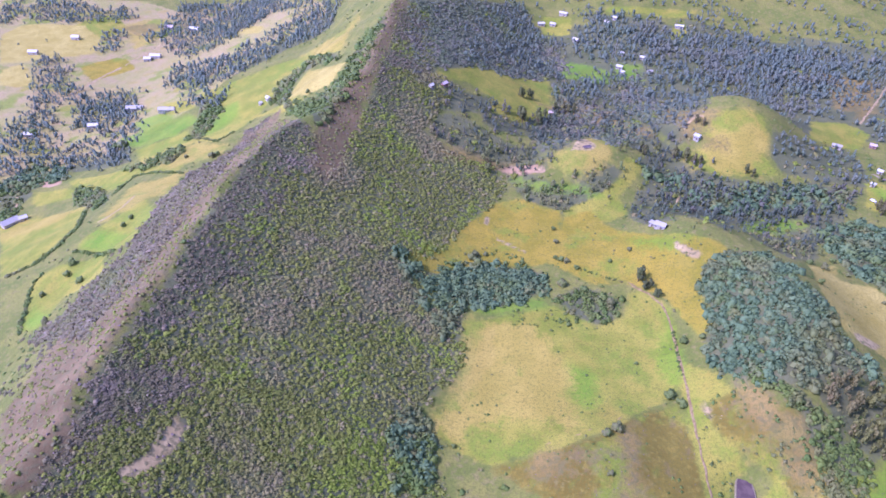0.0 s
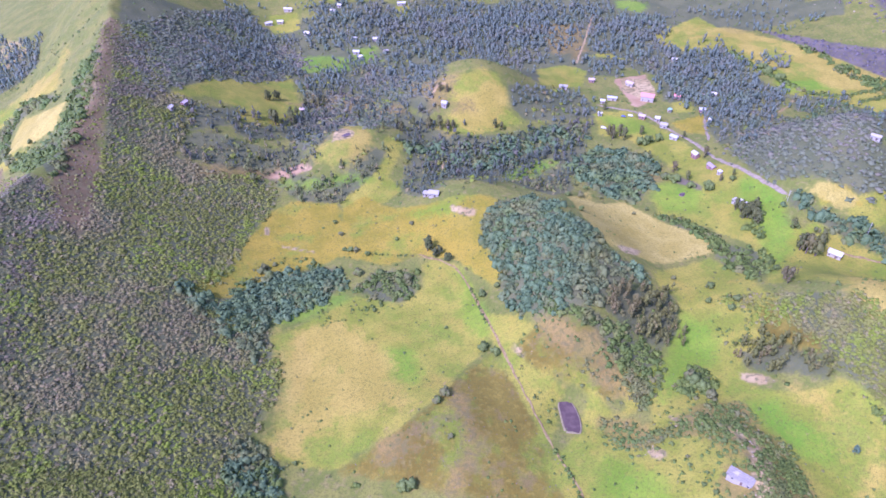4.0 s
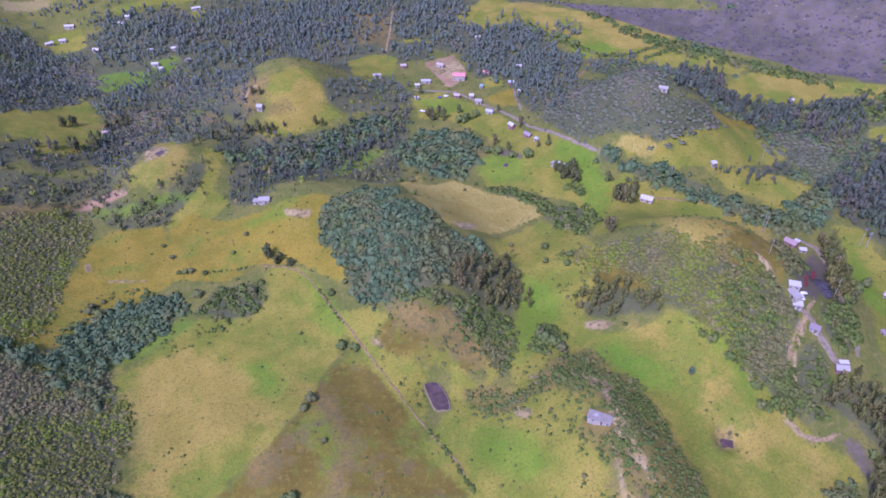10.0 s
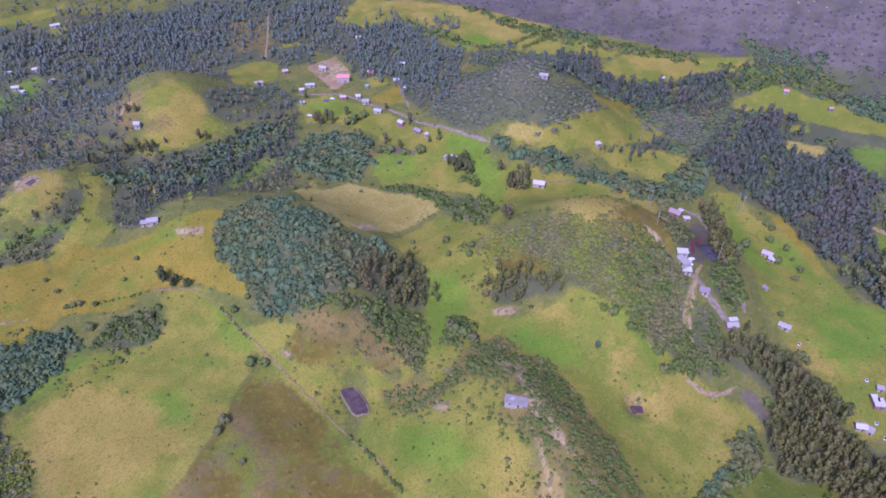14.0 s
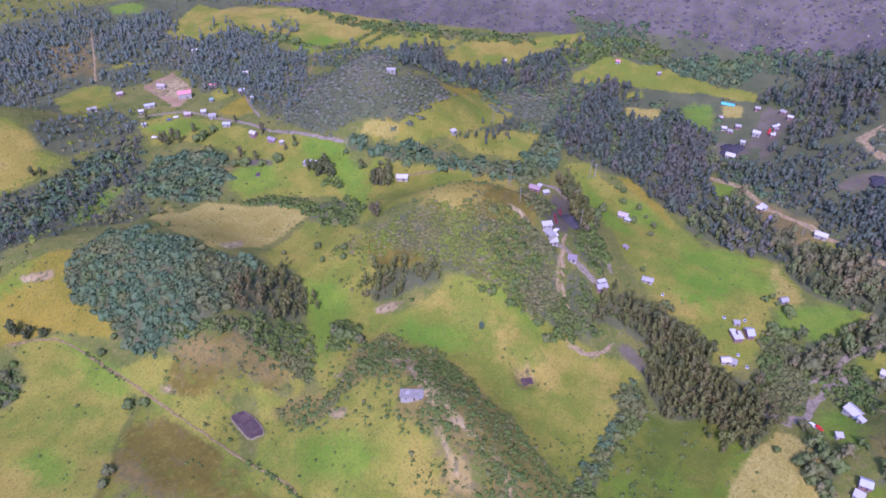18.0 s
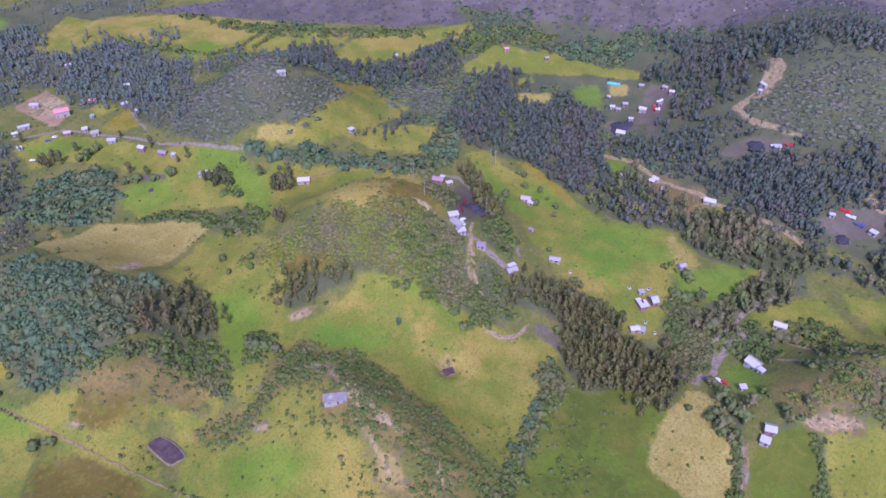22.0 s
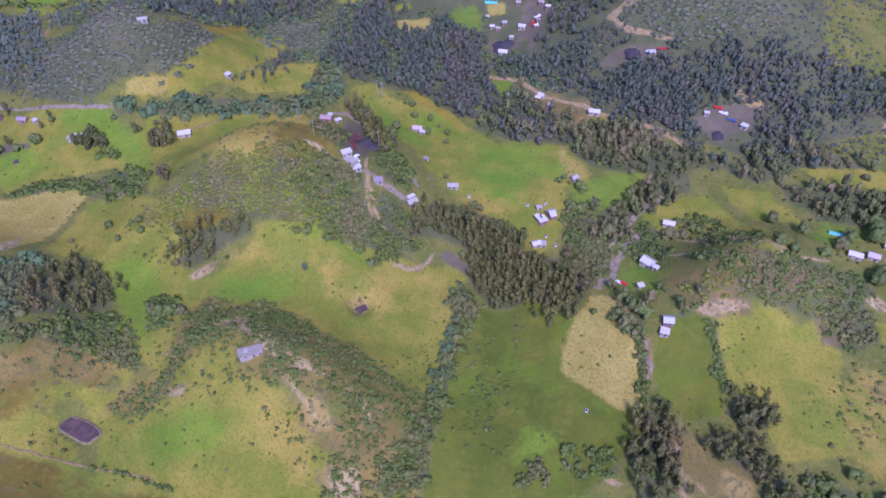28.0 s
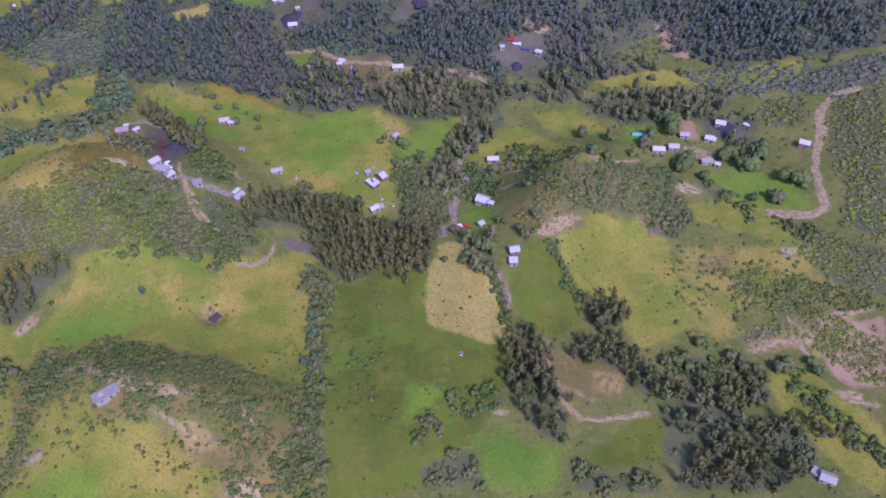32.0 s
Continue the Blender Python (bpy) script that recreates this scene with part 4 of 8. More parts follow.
zone("dots", (38, 322), (52, 334), (114, 336), (111, 314), (69, 299), (43, 302))
zone("dots", (-24, 339), (0, 371), (22, 376), (54, 369), (58, 352), (18, 339))
zone("dots", (213, 32), (241, 19), (251, 0), (203, -1), (167, 11), (156, 25))
zone("dots", (153, 173), (179, 177), (194, 173), (212, 164), (208, 147), (188, 148), (172, 158))
zone("dots", (162, 62), (205, 58), (217, 41), (196, 37), (164, 39), (149, 47))
zone("dots", (142, 253), (134, 224), (145, 203), (127, 187), (127, 225))
zone("dots", (209, 184), (215, 174), (214, 155), (205, 153), (194, 162))
zone("dots", (197, 120), (203, 93), (181, 54), (165, 38), (145, 42), (166, 71), (177, 96))
zone("dots", (230, -180), (235, -216), (216, -226), (200, -203), (195, -173))
zone("hill_scrub", (340, -299), (337, -327), (230, -272), (244, -255), (270, -272), (298, -276))
zone("hill_scrub", (252, -224), (237, -249), (223, -269), (197, -255), (210, -232), (230, -227))
zone("hill_scrub", (399, -220), (397, -259), (368, -301), (364, -341), (341, -329), (340, -299), (360, -273), (369, -240))
zone("dark_wood", (470, -266), (440, -314), (408, -363), (369, -344), (378, -306), (409, -263), (437, -246))
zone("hedge", (170, -180), (162, -193), (142, -199), (120, -207), (110, -203), (128, -193), (147, -185))
zone("hill_scrub", (192, -207), (186, -222), (172, -241), (149, -227), (158, -213), (172, -206))
zone("hill_scrub", (104, 621), (158, 576), (163, 519), (126, 482), (117, 533), (88, 493), (71, 477), (70, 515), (90, 571))
zone("hill_scrub", (181, 667), (210, 533), (192, 513), (172, 534), (155, 601))
zone("bluegum", (-5, 327), (19, 360), (27, 348), (53, 358), (63, 342), (52, 331), (27, 327), (8, 323))
zone("bluegum", (146, 461), (176, 473), (199, 455), (267, 464), (304, 456), (295, 439), (245, 430), (201, 424), (174, 453))
zone("grove", (254, 769), (326, 743), (356, 696), (328, 602), (279, 603), (247, 649), (241, 698))
zone("ridge_scrub", (-138, 148), (-139, 170), (-141, 201), (-135, 236), (-113, 155))
zone("bluegum", (628, 149), (643, 121), (658, 97), (651, 64), (626, 49), (615, 87), (620, 115))
zone("hedge", (632, 239), (651, 196), (663, 148), (647, 122), (628, 149), (631, 172), (594, 205), (562, 210))
zone("bluegum", (263, 42), (266, 35), (246, 33), (218, 33), (203, 35), (178, 38), (179, 42), (204, 39), (230, 39))
zone("dark_wood", (676, 48), (641, -64), (620, -129), (580, -127), (589, -66), (598, -29), (628, 17))
zone("hedge", (589, 517), (592, 471), (609, 377), (627, 298), (637, 261), (620, 256), (608, 297), (587, 373), (578, 458))
zone("grove", (487, 556), (518, 547), (485, 485), (494, 446), (457, 397), (393, 362), (381, 382), (410, 442), (438, 490))

# the northern hills
zone("hill_scrub", (-14, 650), (113, 740), (103, 691), (82, 635), (-31, 556), (-29, 592))
zone("far_wood", (227, 744), (424, 711), (349, 618), (285, 628), (243, 678))
zone("far_wood", (429, 707), (525, 638), (479, 592), (400, 605))
zone("far_wood", (376, 573), (416, 566), (389, 533), (357, 551))
zone("far_wood", (473, 564), (520, 537), (503, 483), (492, 441), (410, 420), (416, 518))
zone("far_wood", (540, 521), (560, 505), (534, 483), (523, 496))
zone("far_wood", (148, 782), (230, 755), (223, 694), (167, 710))
# worn slopes of the spur
zone("dots", (162, 111), (161, 86), (138, 71), (131, 84), (146, 105))
zone("dots", (209, 22), (219, 3), (174, -4), (160, 11))
zone("hedge", (148, 58), (157, 46), (162, 37), (139, 36), (135, 52))
# round the coal yard and the road fork
zone("brown_wood", (427, 148), (433, 141), (415, 125), (382, 105), (347, 100), (370, 115))
zone("hedge", (396, 165), (399, 153), (378, 136), (331, 115), (322, 121), (323, 130))
zone("hedge", (330, 102), (360, 98), (338, 79), (322, 78), (322, 91))
zone("hedge", (307, -49), (327, -52), (337, -68), (317, -75), (302, -63))
zone("wood", (321, -29), (343, -36), (355, -55), (349, -60), (331, -50), (310, -40))
zone("hedge", (317, -17), (334, -22), (322, -39), (298, -46), (281, -35), (295, -25))
zone("hedge", (337, -77), (349, -88), (344, -108), (323, -110), (328, -95))
# the spur, the knoll and the scrub hill
zone("hill_scrub", (256, 231), (275, 219), (286, 184), (292, 161), (292, 135), (280, 121), (267, 100), (267, 116), (263, 132), (261, 144), (259, 161), (264, 181), (258, 201))
zone("dense_green", (302, 144), (311, 125), (307, 106), (288, 96), (281, 70), (268, 82), (269, 101), (272, 119), (286, 133))
zone("hedge", (260, 128), (272, 114), (272, 81), (278, 67), (262, 81), (263, 104))
zone("spur_scrub", (180, 168), (201, 160), (218, 134), (208, 112), (200, 88), (202, 84), (169, 97), (169, 110), (170, 125), (182, 129), (184, 145))
zone("spur_scrub", (156, 187), (169, 176), (171, 160), (156, 163), (149, 178))
zone("spur_scrub", (182, 166), (199, 169), (217, 160), (215, 146), (193, 148))
zone("hedge", (179, 236), (185, 228), (192, 206), (189, 184), (177, 181), (175, 198), (176, 214), (172, 232))
zone("hedge", (195, 184), (211, 193), (221, 186), (210, 167), (196, 165))
# the worked ground and woods below the eastern hill
zone("hill_scrub", (191, -213), (184, -227), (164, -214), (173, -204))
zone("hill_scrub", (185, -169), (193, -203), (183, -203), (180, -179))
zone("brown_wood", (132, -123), (115, -111), (108, -158), (116, -169), (134, -162), (135, -147))
zone("hedge", (136, -70), (122, -71), (116, -106), (127, -105), (124, -89), (133, -82))
zone("bluegum", (135, -159), (117, -165), (115, -177), (126, -175), (138, -167))
zone("dots", (236, -153), (242, -194), (213, -218), (198, -175), (203, -144))
zone("spur_scrub", (210, -193), (216, -220), (199, -248), (190, -249), (193, -211), (198, -199))
zone("hedge", (331, -86), (321, -122), (288, -116), (304, -93))
zone("hedge", (316, -62), (317, -80), (300, -72))
zone("wood", (374, -156), (367, -221), (344, -238), (346, -253), (330, -246), (351, -214), (352, -165))
# the foot of the western ridge
zone("ridge_scrub", (-146, 152), (-137, 206), (-115, 229), (-19, 209), (5, 197), (5, 169), (-147, 129))
zone("bluegum", (-23, 219), (-10, 236), (1, 221), (-5, 196), (-18, 192))
# the western valley beyond the ridge
zone("crest_brush", (-238, 289), (-215, 284), (-195, 293), (-188, 309), (-184, 340), (-203, 430), (-204, 481), (-178, 506), (-170, 549), (-149, 551), (-159, 537), (-139, 390), (-144, 325), (-146, 280), (-159, 256), (-159, 226))
zone("dense_green", (-138, 559), (-101, 508), (-88, 518), (-78, 544), (-70, 601), (-52, 629), (-60, 551), (-64, 504), (-76, 463), (-87, 431), (-127, 520))
zone("hedge", (-150, 576), (-168, 639), (-134, 653), (-101, 607), (-92, 581), (-131, 622), (-140, 606), (-134, 550))
zone("hedge", (-234, 568), (-244, 639), (-229, 670), (-211, 613), (-217, 583), (-221, 564))
zone("hedge", (-327, 519), (-335, 550), (-319, 545), (-278, 495), (-268, 465), (-296, 484))
zone("hedge", (-288, 554), (-247, 559), (-221, 546), (-236, 527), (-266, 535))
zone("hedge", (-393, 509), (-424, 568), (-400, 582), (-386, 559), (-391, 541), (-382, 520))
zone("bluegum", (-429, 578), (-418, 612), (-380, 607), (-361, 579), (-391, 570), (-421, 563))
zone("valley_wood", (-413, 1006), (-359, 1096), (-277, 1099), (-220, 965), (-266, 893), (-332, 862), (-382, 926))
zone("valley_wood", (-432, 764), (-401, 798), (-345, 753), (-354, 706), (-404, 691))
zone("valley_wood", (-426, 573), (-481, 680), (-480, 757), (-533, 866), (-505, 890), (-462, 807), (-431, 785), (-447, 730), (-416, 670), (-365, 611), (-411, 609))
zone("valley_wood", (-392, 613), (-390, 668), (-336, 631), (-316, 632), (-293, 575), (-363, 595))
zone("valley_wood", (-422, 760), (-398, 782), (-371, 754), (-330, 702), (-305, 636), (-343, 648), (-395, 689), (-425, 733))
zone("valley_wood", (-334, 781), (-342, 846), (-281, 817), (-219, 832), (-190, 862), (-168, 902), (-133, 872), (-129, 752), (-166, 749), (-203, 732), (-235, 708), (-267, 706))
zone("valley_wood", (-293, 689), (-280, 707), (-223, 671), (-217, 628), (-258, 660))
zone("valley_wood", (-314, 966), (-280, 986), (-237, 936), (-261, 912), (-293, 912))
zone("valley_wood", (-471, 910), (-482, 982), (-446, 975), (-441, 934), (-453, 906))
zone("valley_wood", (-616, 1025), (-634, 1085), (-577, 1095), (-518, 1056), (-483, 1077), (-457, 1029), (-522, 1003), (-589, 1005))
zone("valley_wood", (-407, 1034), (-413, 1095), (-330, 1114), (-359, 1090), (-382, 1050))
zone("valley_wood", (-241, 962), (-208, 958), (-170, 917), (-187, 884))
zone("valley_wood", (-425, 967), (-400, 999), (-389, 971), (-412, 944))
zone("valley_wood", (-666, 1046), (-655, 1094), (-621, 1040), (-636, 986))
for corners in ZONES["spur_scrub"]:
    lay("spur", *corners)
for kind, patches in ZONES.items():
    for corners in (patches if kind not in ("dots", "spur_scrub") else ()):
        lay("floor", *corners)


# ---- the ground: one sheet out to the horizon ----
def spaced(lo, hi, step, far):
    """Even steps between lo and hi, then wider and wider ones out to far on both sides."""
    out, d = [], step
    while (out[-1] if out else 0) < far:
        d *= 1.12
        out.append((out[-1] if out else 0) + d)
    return np.concatenate([lo - np.array(out[::-1]), np.arange(lo, hi + step, step), hi + np.array(out) + step])


def mesh_from(name, verts, faces, material, smooth_shade=False, **attributes):
    """A mesh from arrays of corners and of three- or four-cornered faces, with named values for each corner."""
    me = bpy.data.meshes.new(name)
    n, k = faces.shape
    me.vertices.add(len(verts))
    me.vertices.foreach_set("co", np.ascontiguousarray(verts, np.float32).ravel())
    me.loops.add(n * k)
    me.loops.foreach_set("vertex_index", np.ascontiguousarray(faces, np.int32).ravel())
    me.polygons.add(n)
    me.polygons.foreach_set("loop_start", np.arange(0, n * k, k, dtype=np.int32))
    if smooth_shade:
        me.polygons.foreach_set("use_smooth", np.ones(n, bool))
    for key, values in attributes.items():
        me.attributes.new(key, "FLOAT", "POINT").data.foreach_set("value", np.ascontiguousarray(values, np.float32))
    me.update(calc_edges=True)
    me.materials.append(material)
    return me


KINDS = ("floor", "farm", "olive", "moss", "pasture", "amber", "dry", "lush", "straw", "spur", "worn", "bare", "heath", "soil", "coal", "scuffed", "path", "road", "sand")


def ground_material():
    n = Nodes("ground_cover", 0.95)
    at = n.where()
    broad, mid, fine, grain = n.noise(0.012, 3.0), n.noise(0.06, 4.0), n.noise(0.35, 4.0), n.noise(2.2, 3.0)
    # rough ground under scrub and trees
    col = n.mix(n.step(mid, 0.4, 0.62), (0.148, 0.178, 0.026), (0.232, 0.226, 0.040))
    col = n.mix(n.step(fine, 0.5, 0.66), col, (0.255, 0.218, 0.062))
    col = n.mix(n.math("MULTIPLY", n.step(n.noise(0.7, 4.0), 0.5, 0.64), 0.55), col, (0.100, 0.122, 0.024))
    # grass of several colours: lower sheets first
    looks = {
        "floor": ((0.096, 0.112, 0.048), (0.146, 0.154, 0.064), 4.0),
        "farm": ((0.400, 0.298, 0.129), (0.340, 0.305, 0.086), 6.0),
        "olive": ((0.150, 0.112, 0.013), (0.205, 0.160, 0.019), 5.0),
        "moss": ((0.088, 0.132, 0.009), (0.155, 0.182, 0.014), 3.5),
        "pasture": ((0.197, 0.232, 0.018), (0.351, 0.315, 0.038), 3.5),
        "amber": ((0.245, 0.210, 0.013), (0.370, 0.275, 0.024), 3.0),
        "dry": ((0.385, 0.312, 0.055), (0.480, 0.390, 0.085), 3.5),
        "lush": ((0.112, 0.269, 0.011), (0.190, 0.314, 0.016), 8.0),
        "straw": ((0.371, 0.286, 0.042), (0.456, 0.345, 0.059), 9.0),
        "spur": ((0.162, 0.152, 0.024), (0.290, 0.214, 0.054), 5.0),
        "worn": ((0.230, 0.158, 0.038), (0.310, 0.218, 0.060), 8.0),
        "bare": ((0.138, 0.100, 0.037), (0.225, 0.162, 0.066), 5.0),
        "heath": ((0.098, 0.088, 0.067), (0.175, 0.148, 0.114), 4.0),
        "soil": ((0.335, 0.215, 0.096), (0.430, 0.285, 0.138), 3.0),
        "coal": ((0.128, 0.108, 0.066), (0.195, 0.165, 0.100), 3.5),
        "scuffed": ((0.280, 0.204, 0.052), (0.410, 0.308, 0.086), 3.0),
        "path": ((0.280, 0.196, 0.062), (0.355, 0.252, 0.086), 0.8),
        "road": ((0.235, 0.192, 0.113), (0.325, 0.270, 0.162), 0.9),
        "sand": ((0.340, 0.250, 0.094), (0.500, 0.385, 0.162), 1.8),
    }
    for kind, (dark, light, soft) in looks.items():
        own = n.mix(n.step(n.math("ADD", n.math("MULTIPLY", mid, 0.6), n.math("MULTIPLY", broad, 0.4)), 0.38, 0.62), dark, light)
        if kind in ("pasture", "moss", "amber", "olive", "dry", "farm", "lush", "straw", "spur"):
            # greener hollows, straw-coloured rises, tussocks and trampled spots
            fresh = kind in ("moss", "lush")
            if kind != "dry":
                own = n.mix(n.math("MULTIPLY", n.step(n.noise(0.026, 5.0, rough=0.65), 0.50, 0.62), 0.75), own, (0.135, 0.225, 0.010) if fresh else (0.175, 0.250, 0.018))
            own = n.mix(n.math("MULTIPLY", n.step(n.noise(0.045, 5.0, rough=0.7), 0.52, 0.66), 0.22 if fresh else 0.50), own, (0.350, 0.275, 0.036))
            own = n.mix(n.math("MULTIPLY", n.step(fine, 0.52, 0.68), 0.15 if fresh else 0.40), own, (0.350, 0.275, 0.038))
        if kind == "olive":
            own = n.mix(n.math("MULTIPLY", n.step(n.noise(0.075, 5.0, rough=0.7), 0.53, 0.66), 0.6), own, (0.205, 0.150, 0.058))
        if kind in ("bare", "sand", "heath", "worn", "scuffed", "coal"):
            own = n.mix(n.math("MULTIPLY", n.step(fine, 0.48, 0.60), 0.75), own, (0.150, 0.138, 0.052))
        if kind == "bare":
            # tussocks, weeds and droppings all over what grows
            col = n.mix(n.math("MULTIPLY", n.step(n.noise(0.75, 5.0, rough=0.7), 0.51, 0.60), 0.46), col, (0.120, 0.130, 0.025))
            col = n.mix(n.math("MULTIPLY", n.step(n.noise(0.55, 5.0, rough=0.75), 0.56, 0.66), 0.16), col, (0.400, 0.320, 0.085))
            col = n.mix(n.math("MULTIPLY", n.step(grain, 0.50, 0.62), 0.46), col, (0.110, 0.120, 0.025))
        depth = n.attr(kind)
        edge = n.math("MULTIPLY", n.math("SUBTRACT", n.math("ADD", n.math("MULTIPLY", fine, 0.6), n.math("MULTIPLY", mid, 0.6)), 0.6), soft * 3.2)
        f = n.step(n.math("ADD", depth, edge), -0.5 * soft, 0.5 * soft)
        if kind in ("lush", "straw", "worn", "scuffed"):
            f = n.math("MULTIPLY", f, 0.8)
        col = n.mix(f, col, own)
    n.bump(n.math("ADD", n.math("MULTIPLY", fine, 1.0), n.math("MULTIPLY", grain, 0.4)), 0.7, 0.6)
    return n.done(col)


def build_ground():
    gx, gy = spaced(-330, 760, 3.4, 3200), spaced(-330, 780, 3.4, 3200)
    x, y = (a.ravel() for a in np.meshgrid(gx, gy))
    nx, ny = len(gx), len(gy)
    z = height(x, y)
    i = (np.arange(ny - 1)[:, None] * nx + np.arange(nx - 1)).ravel()
    faces = np.stack([i, i + 1, i + nx + 1, i + nx], 1)
    values = {kind: cover(kind, x, y) for kind in KINDS}
    # the great eastern slope is open heath
    values["heath"] = np.maximum(values["heath"], np.clip((x - 675 - 130 * smooth(y, 430, 800)) * 0.5, -30, 30))
    # the western valley is a patchwork of pale farmland
    west = np.minimum(-x - 420 - 0.25 * (y - 300), y - 620) * 0.3 + 9 * wave(x, y, 150, 61) + 6 * wave(x, y, 60, 62)
    values["farm"] = np.maximum(values["farm"], np.clip(west, -30, 30))
    me = mesh_from("ground", np.stack([x, y, z], 1), faces, ground_material(), True, **values)
    ob = tagged(new("ground", me), "rolling pasture, scrub and bare earth of a mountain valley", "ground", kind="structure")
    return ob


ground = build_ground()


# ---- foliage ----
def sprays(rng, count, size, squash=1.0):
    """Loose leafy sprays round a ball of half width 1: corners and four-cornered faces."""
    d = rng.normal(size=(count, 3))
    d[:, 2] = np.abs(d[:, 2]) - 0.25
    d /= np.linalg.norm(d, axis=1)[:, None]
    mid = d * rng.uniform(0.75, 1.2, (count, 1)) * (1, 1, squash)
    nrm = d + rng.normal(scale=0.35, size=d.shape) + (0, 0, 0.3)
    nrm /= np.linalg.norm(nrm, axis=1)[:, None]
    p = np.cross(nrm, rng.normal(size=d.shape))
    p /= np.linalg.norm(p, axis=1)[:, None]
    q = np.cross(nrm, p)
    s = size * rng.uniform(0.55, 1.3, (count, 1))
    k = rng.uniform(0.35, 0.8, (count, 1))
    v = np.stack([mid - p * s, mid - q * s * k, mid + p * s, mid + q * s * k], 1).reshape(-1, 3)
    return v, np.arange(4 * count).reshape(-1, 4)


def lump(rng, cells, rough=0.22, squash=1.0):
    """A lumpy tuft of foliage of half width 1, open below: corners and four-cornered faces."""
    grid = np.linspace(-1, 1, cells + 1)
    verts, faces, seen = [], [], {}

    def corner(c):
        key = tuple(np.round(c, 4))
        if key not in seen:
            seen[key] = len(verts)
            verts.append(c)
        return seen[key]

    for axis, side in ((0, 1), (0, -1), (1, 1), (1, -1), (2, 1)):
        for i in range(cells):
            for j in range(cells):
                four = []
                for u, w in ((i, j), (i + 1, j), (i + 1, j + 1), (i, j + 1)):
                    c = [0.0, 0.0, 0.0]
                    c[axis], c[(axis + 1) % 3], c[(axis + 2) % 3] = float(side), grid[u], grid[w]
                    four.append(corner(tuple(c)))
                faces.append(four if side > 0 else four[::-1])
    v = np.array(verts)
    v /= np.linalg.norm(v, axis=1)[:, None] ** 0.9
    v *= 1 + rng.uniform(-rough, rough, (len(v), 1)) + rough * 0.7 * np.sin(v[:, :1] * 4 + rng.uniform(0, 6)) * np.sin(v[:, 1:2] * 4 + rng.uniform(0, 6))
    return v * (1, 1, squash), np.array(faces)


def joined(*pieces):
    verts, faces, n = [], [], 0
    for v, f in pieces:
        verts.append(v)
        faces.append(f + n)
        n += len(v)
    return np.concatenate(verts), np.concatenate(faces)


def moved(piece, scale, place):
    return piece[0] * scale + np.array(place), piece[1]


def shrub_kit(rng, kinds, cells, extra, lumps=1, leaves=4, squash=0.8):
    """Shrubs of half width 1: an uneven heart, lesser tufts beside it and loose sprays all over."""
    out = []
    for _ in range(kinds):
        made = [moved(lump(rng, cells, 0.45, squash), rng.uniform(0.5, 0.68), (0, 0, 0))]
        for k in range(lumps - 1):
            t, far = rng.uniform(0, 6.28), rng.uniform(0.45, 0.95)
            made.append(moved(lump(rng, extra, 0.45, squash), rng.uniform(0.3, 0.6), (far * math.cos(t), far * math.sin(t), rng.uniform(-0.15, 0.35))))
        made.append(moved(sprays(rng, leaves, 0.36, squash), 0.8, (0, 0, 0)))
        out.append(moved(joined(*made), 1.25, (0, 0, 0)))
    return out


def tree_kit(rng, kinds, cells, lumps, leaves, tall, wide):
    """Crowns of height 1 built of uneven tufts set along a stem, with loose sprays between them."""
    out = []
    for _ in range(kinds):
        made = []
        full = rng.uniform(0.5, 0.75)
        for c in range(lumps):
            h = 0.16 + 0.74 * (c + rng.uniform(0, 0.7)) / lumps
            r = wide * (1.0 - 0.55 * abs(h - full) / 0.6) * rng.uniform(0.45, 0.9)
            turn = c * 2.4 + rng.uniform(-0.7, 0.7)
            reach = wide * rng.uniform(0.15, 0.75) * (1.15 - h)
            at = (reach * math.cos(turn), reach * math.sin(turn), h)
            made.append(moved(lump(rng, cells, 0.34), (r * 0.6, r * 0.6, r * tall * 0.8), at))
            made.append(moved(sprays(rng, leaves, 0.32), (r * 0.95, r * 0.95, r * tall * 1.1), at))
        out.append(joined(*made))
    return out


CLEAR = ((178.4, 119.6, 6.5), (324, 110, 9.0), (329, 116, 6.0))


def planted(name, kit, x, y, size, tall, rng, material, label, category):
    """Many plants of one kit joined into one thing, none of them where a house stands."""
    free = np.ones(len(x), bool)
    for cx, cy, far in CLEAR:
        free &= np.hypot(x - cx, y - cy) > far
    for corners in OPEN:
        free &= ~inside(corners, x, y)
    x, y, size, tall = x[free], y[free], size[free], tall[free]
    if not len(x):
        return None
    z = height(x, y)
    parts, tones, quads, n = [], [], [], 0
    pick, turn, tone = rng.integers(0, len(kit), len(x)), rng.uniform(0, 6.28, len(x)), rng.uniform(0, 1, len(x))
    for k, (shape, faces) in enumerate(kit):
        w = np.nonzero(pick == k)[0]
        if not len(w):
            continue
        c, s = np.cos(turn[w])[:, None], np.sin(turn[w])[:, None]
        p = np.stack([shape[None, :, 0] * c - shape[None, :, 1] * s, shape[None, :, 0] * s + shape[None, :, 1] * c, np.repeat(shape[None, :, 2], len(w), 0)], -1)
        p = p * np.stack([size[w], size[w], tall[w]], -1)[:, None, :] + np.stack([x[w], y[w], z[w]], -1)[:, None, :]
        parts.append(p.reshape(-1, 3))
        tones.append(np.repeat(tone[w], len(shape)))
        quads.append((n + np.arange(len(w))[:, None, None] * len(shape) + faces[None]).reshape(-1, 4))
        n += len(w) * len(shape)
    me = mesh_from(name, np.concatenate(parts), np.concatenate(quads), material, True, tone=np.concatenate(tones))
    return tagged(new(name, me), label, category, kind="stuff")


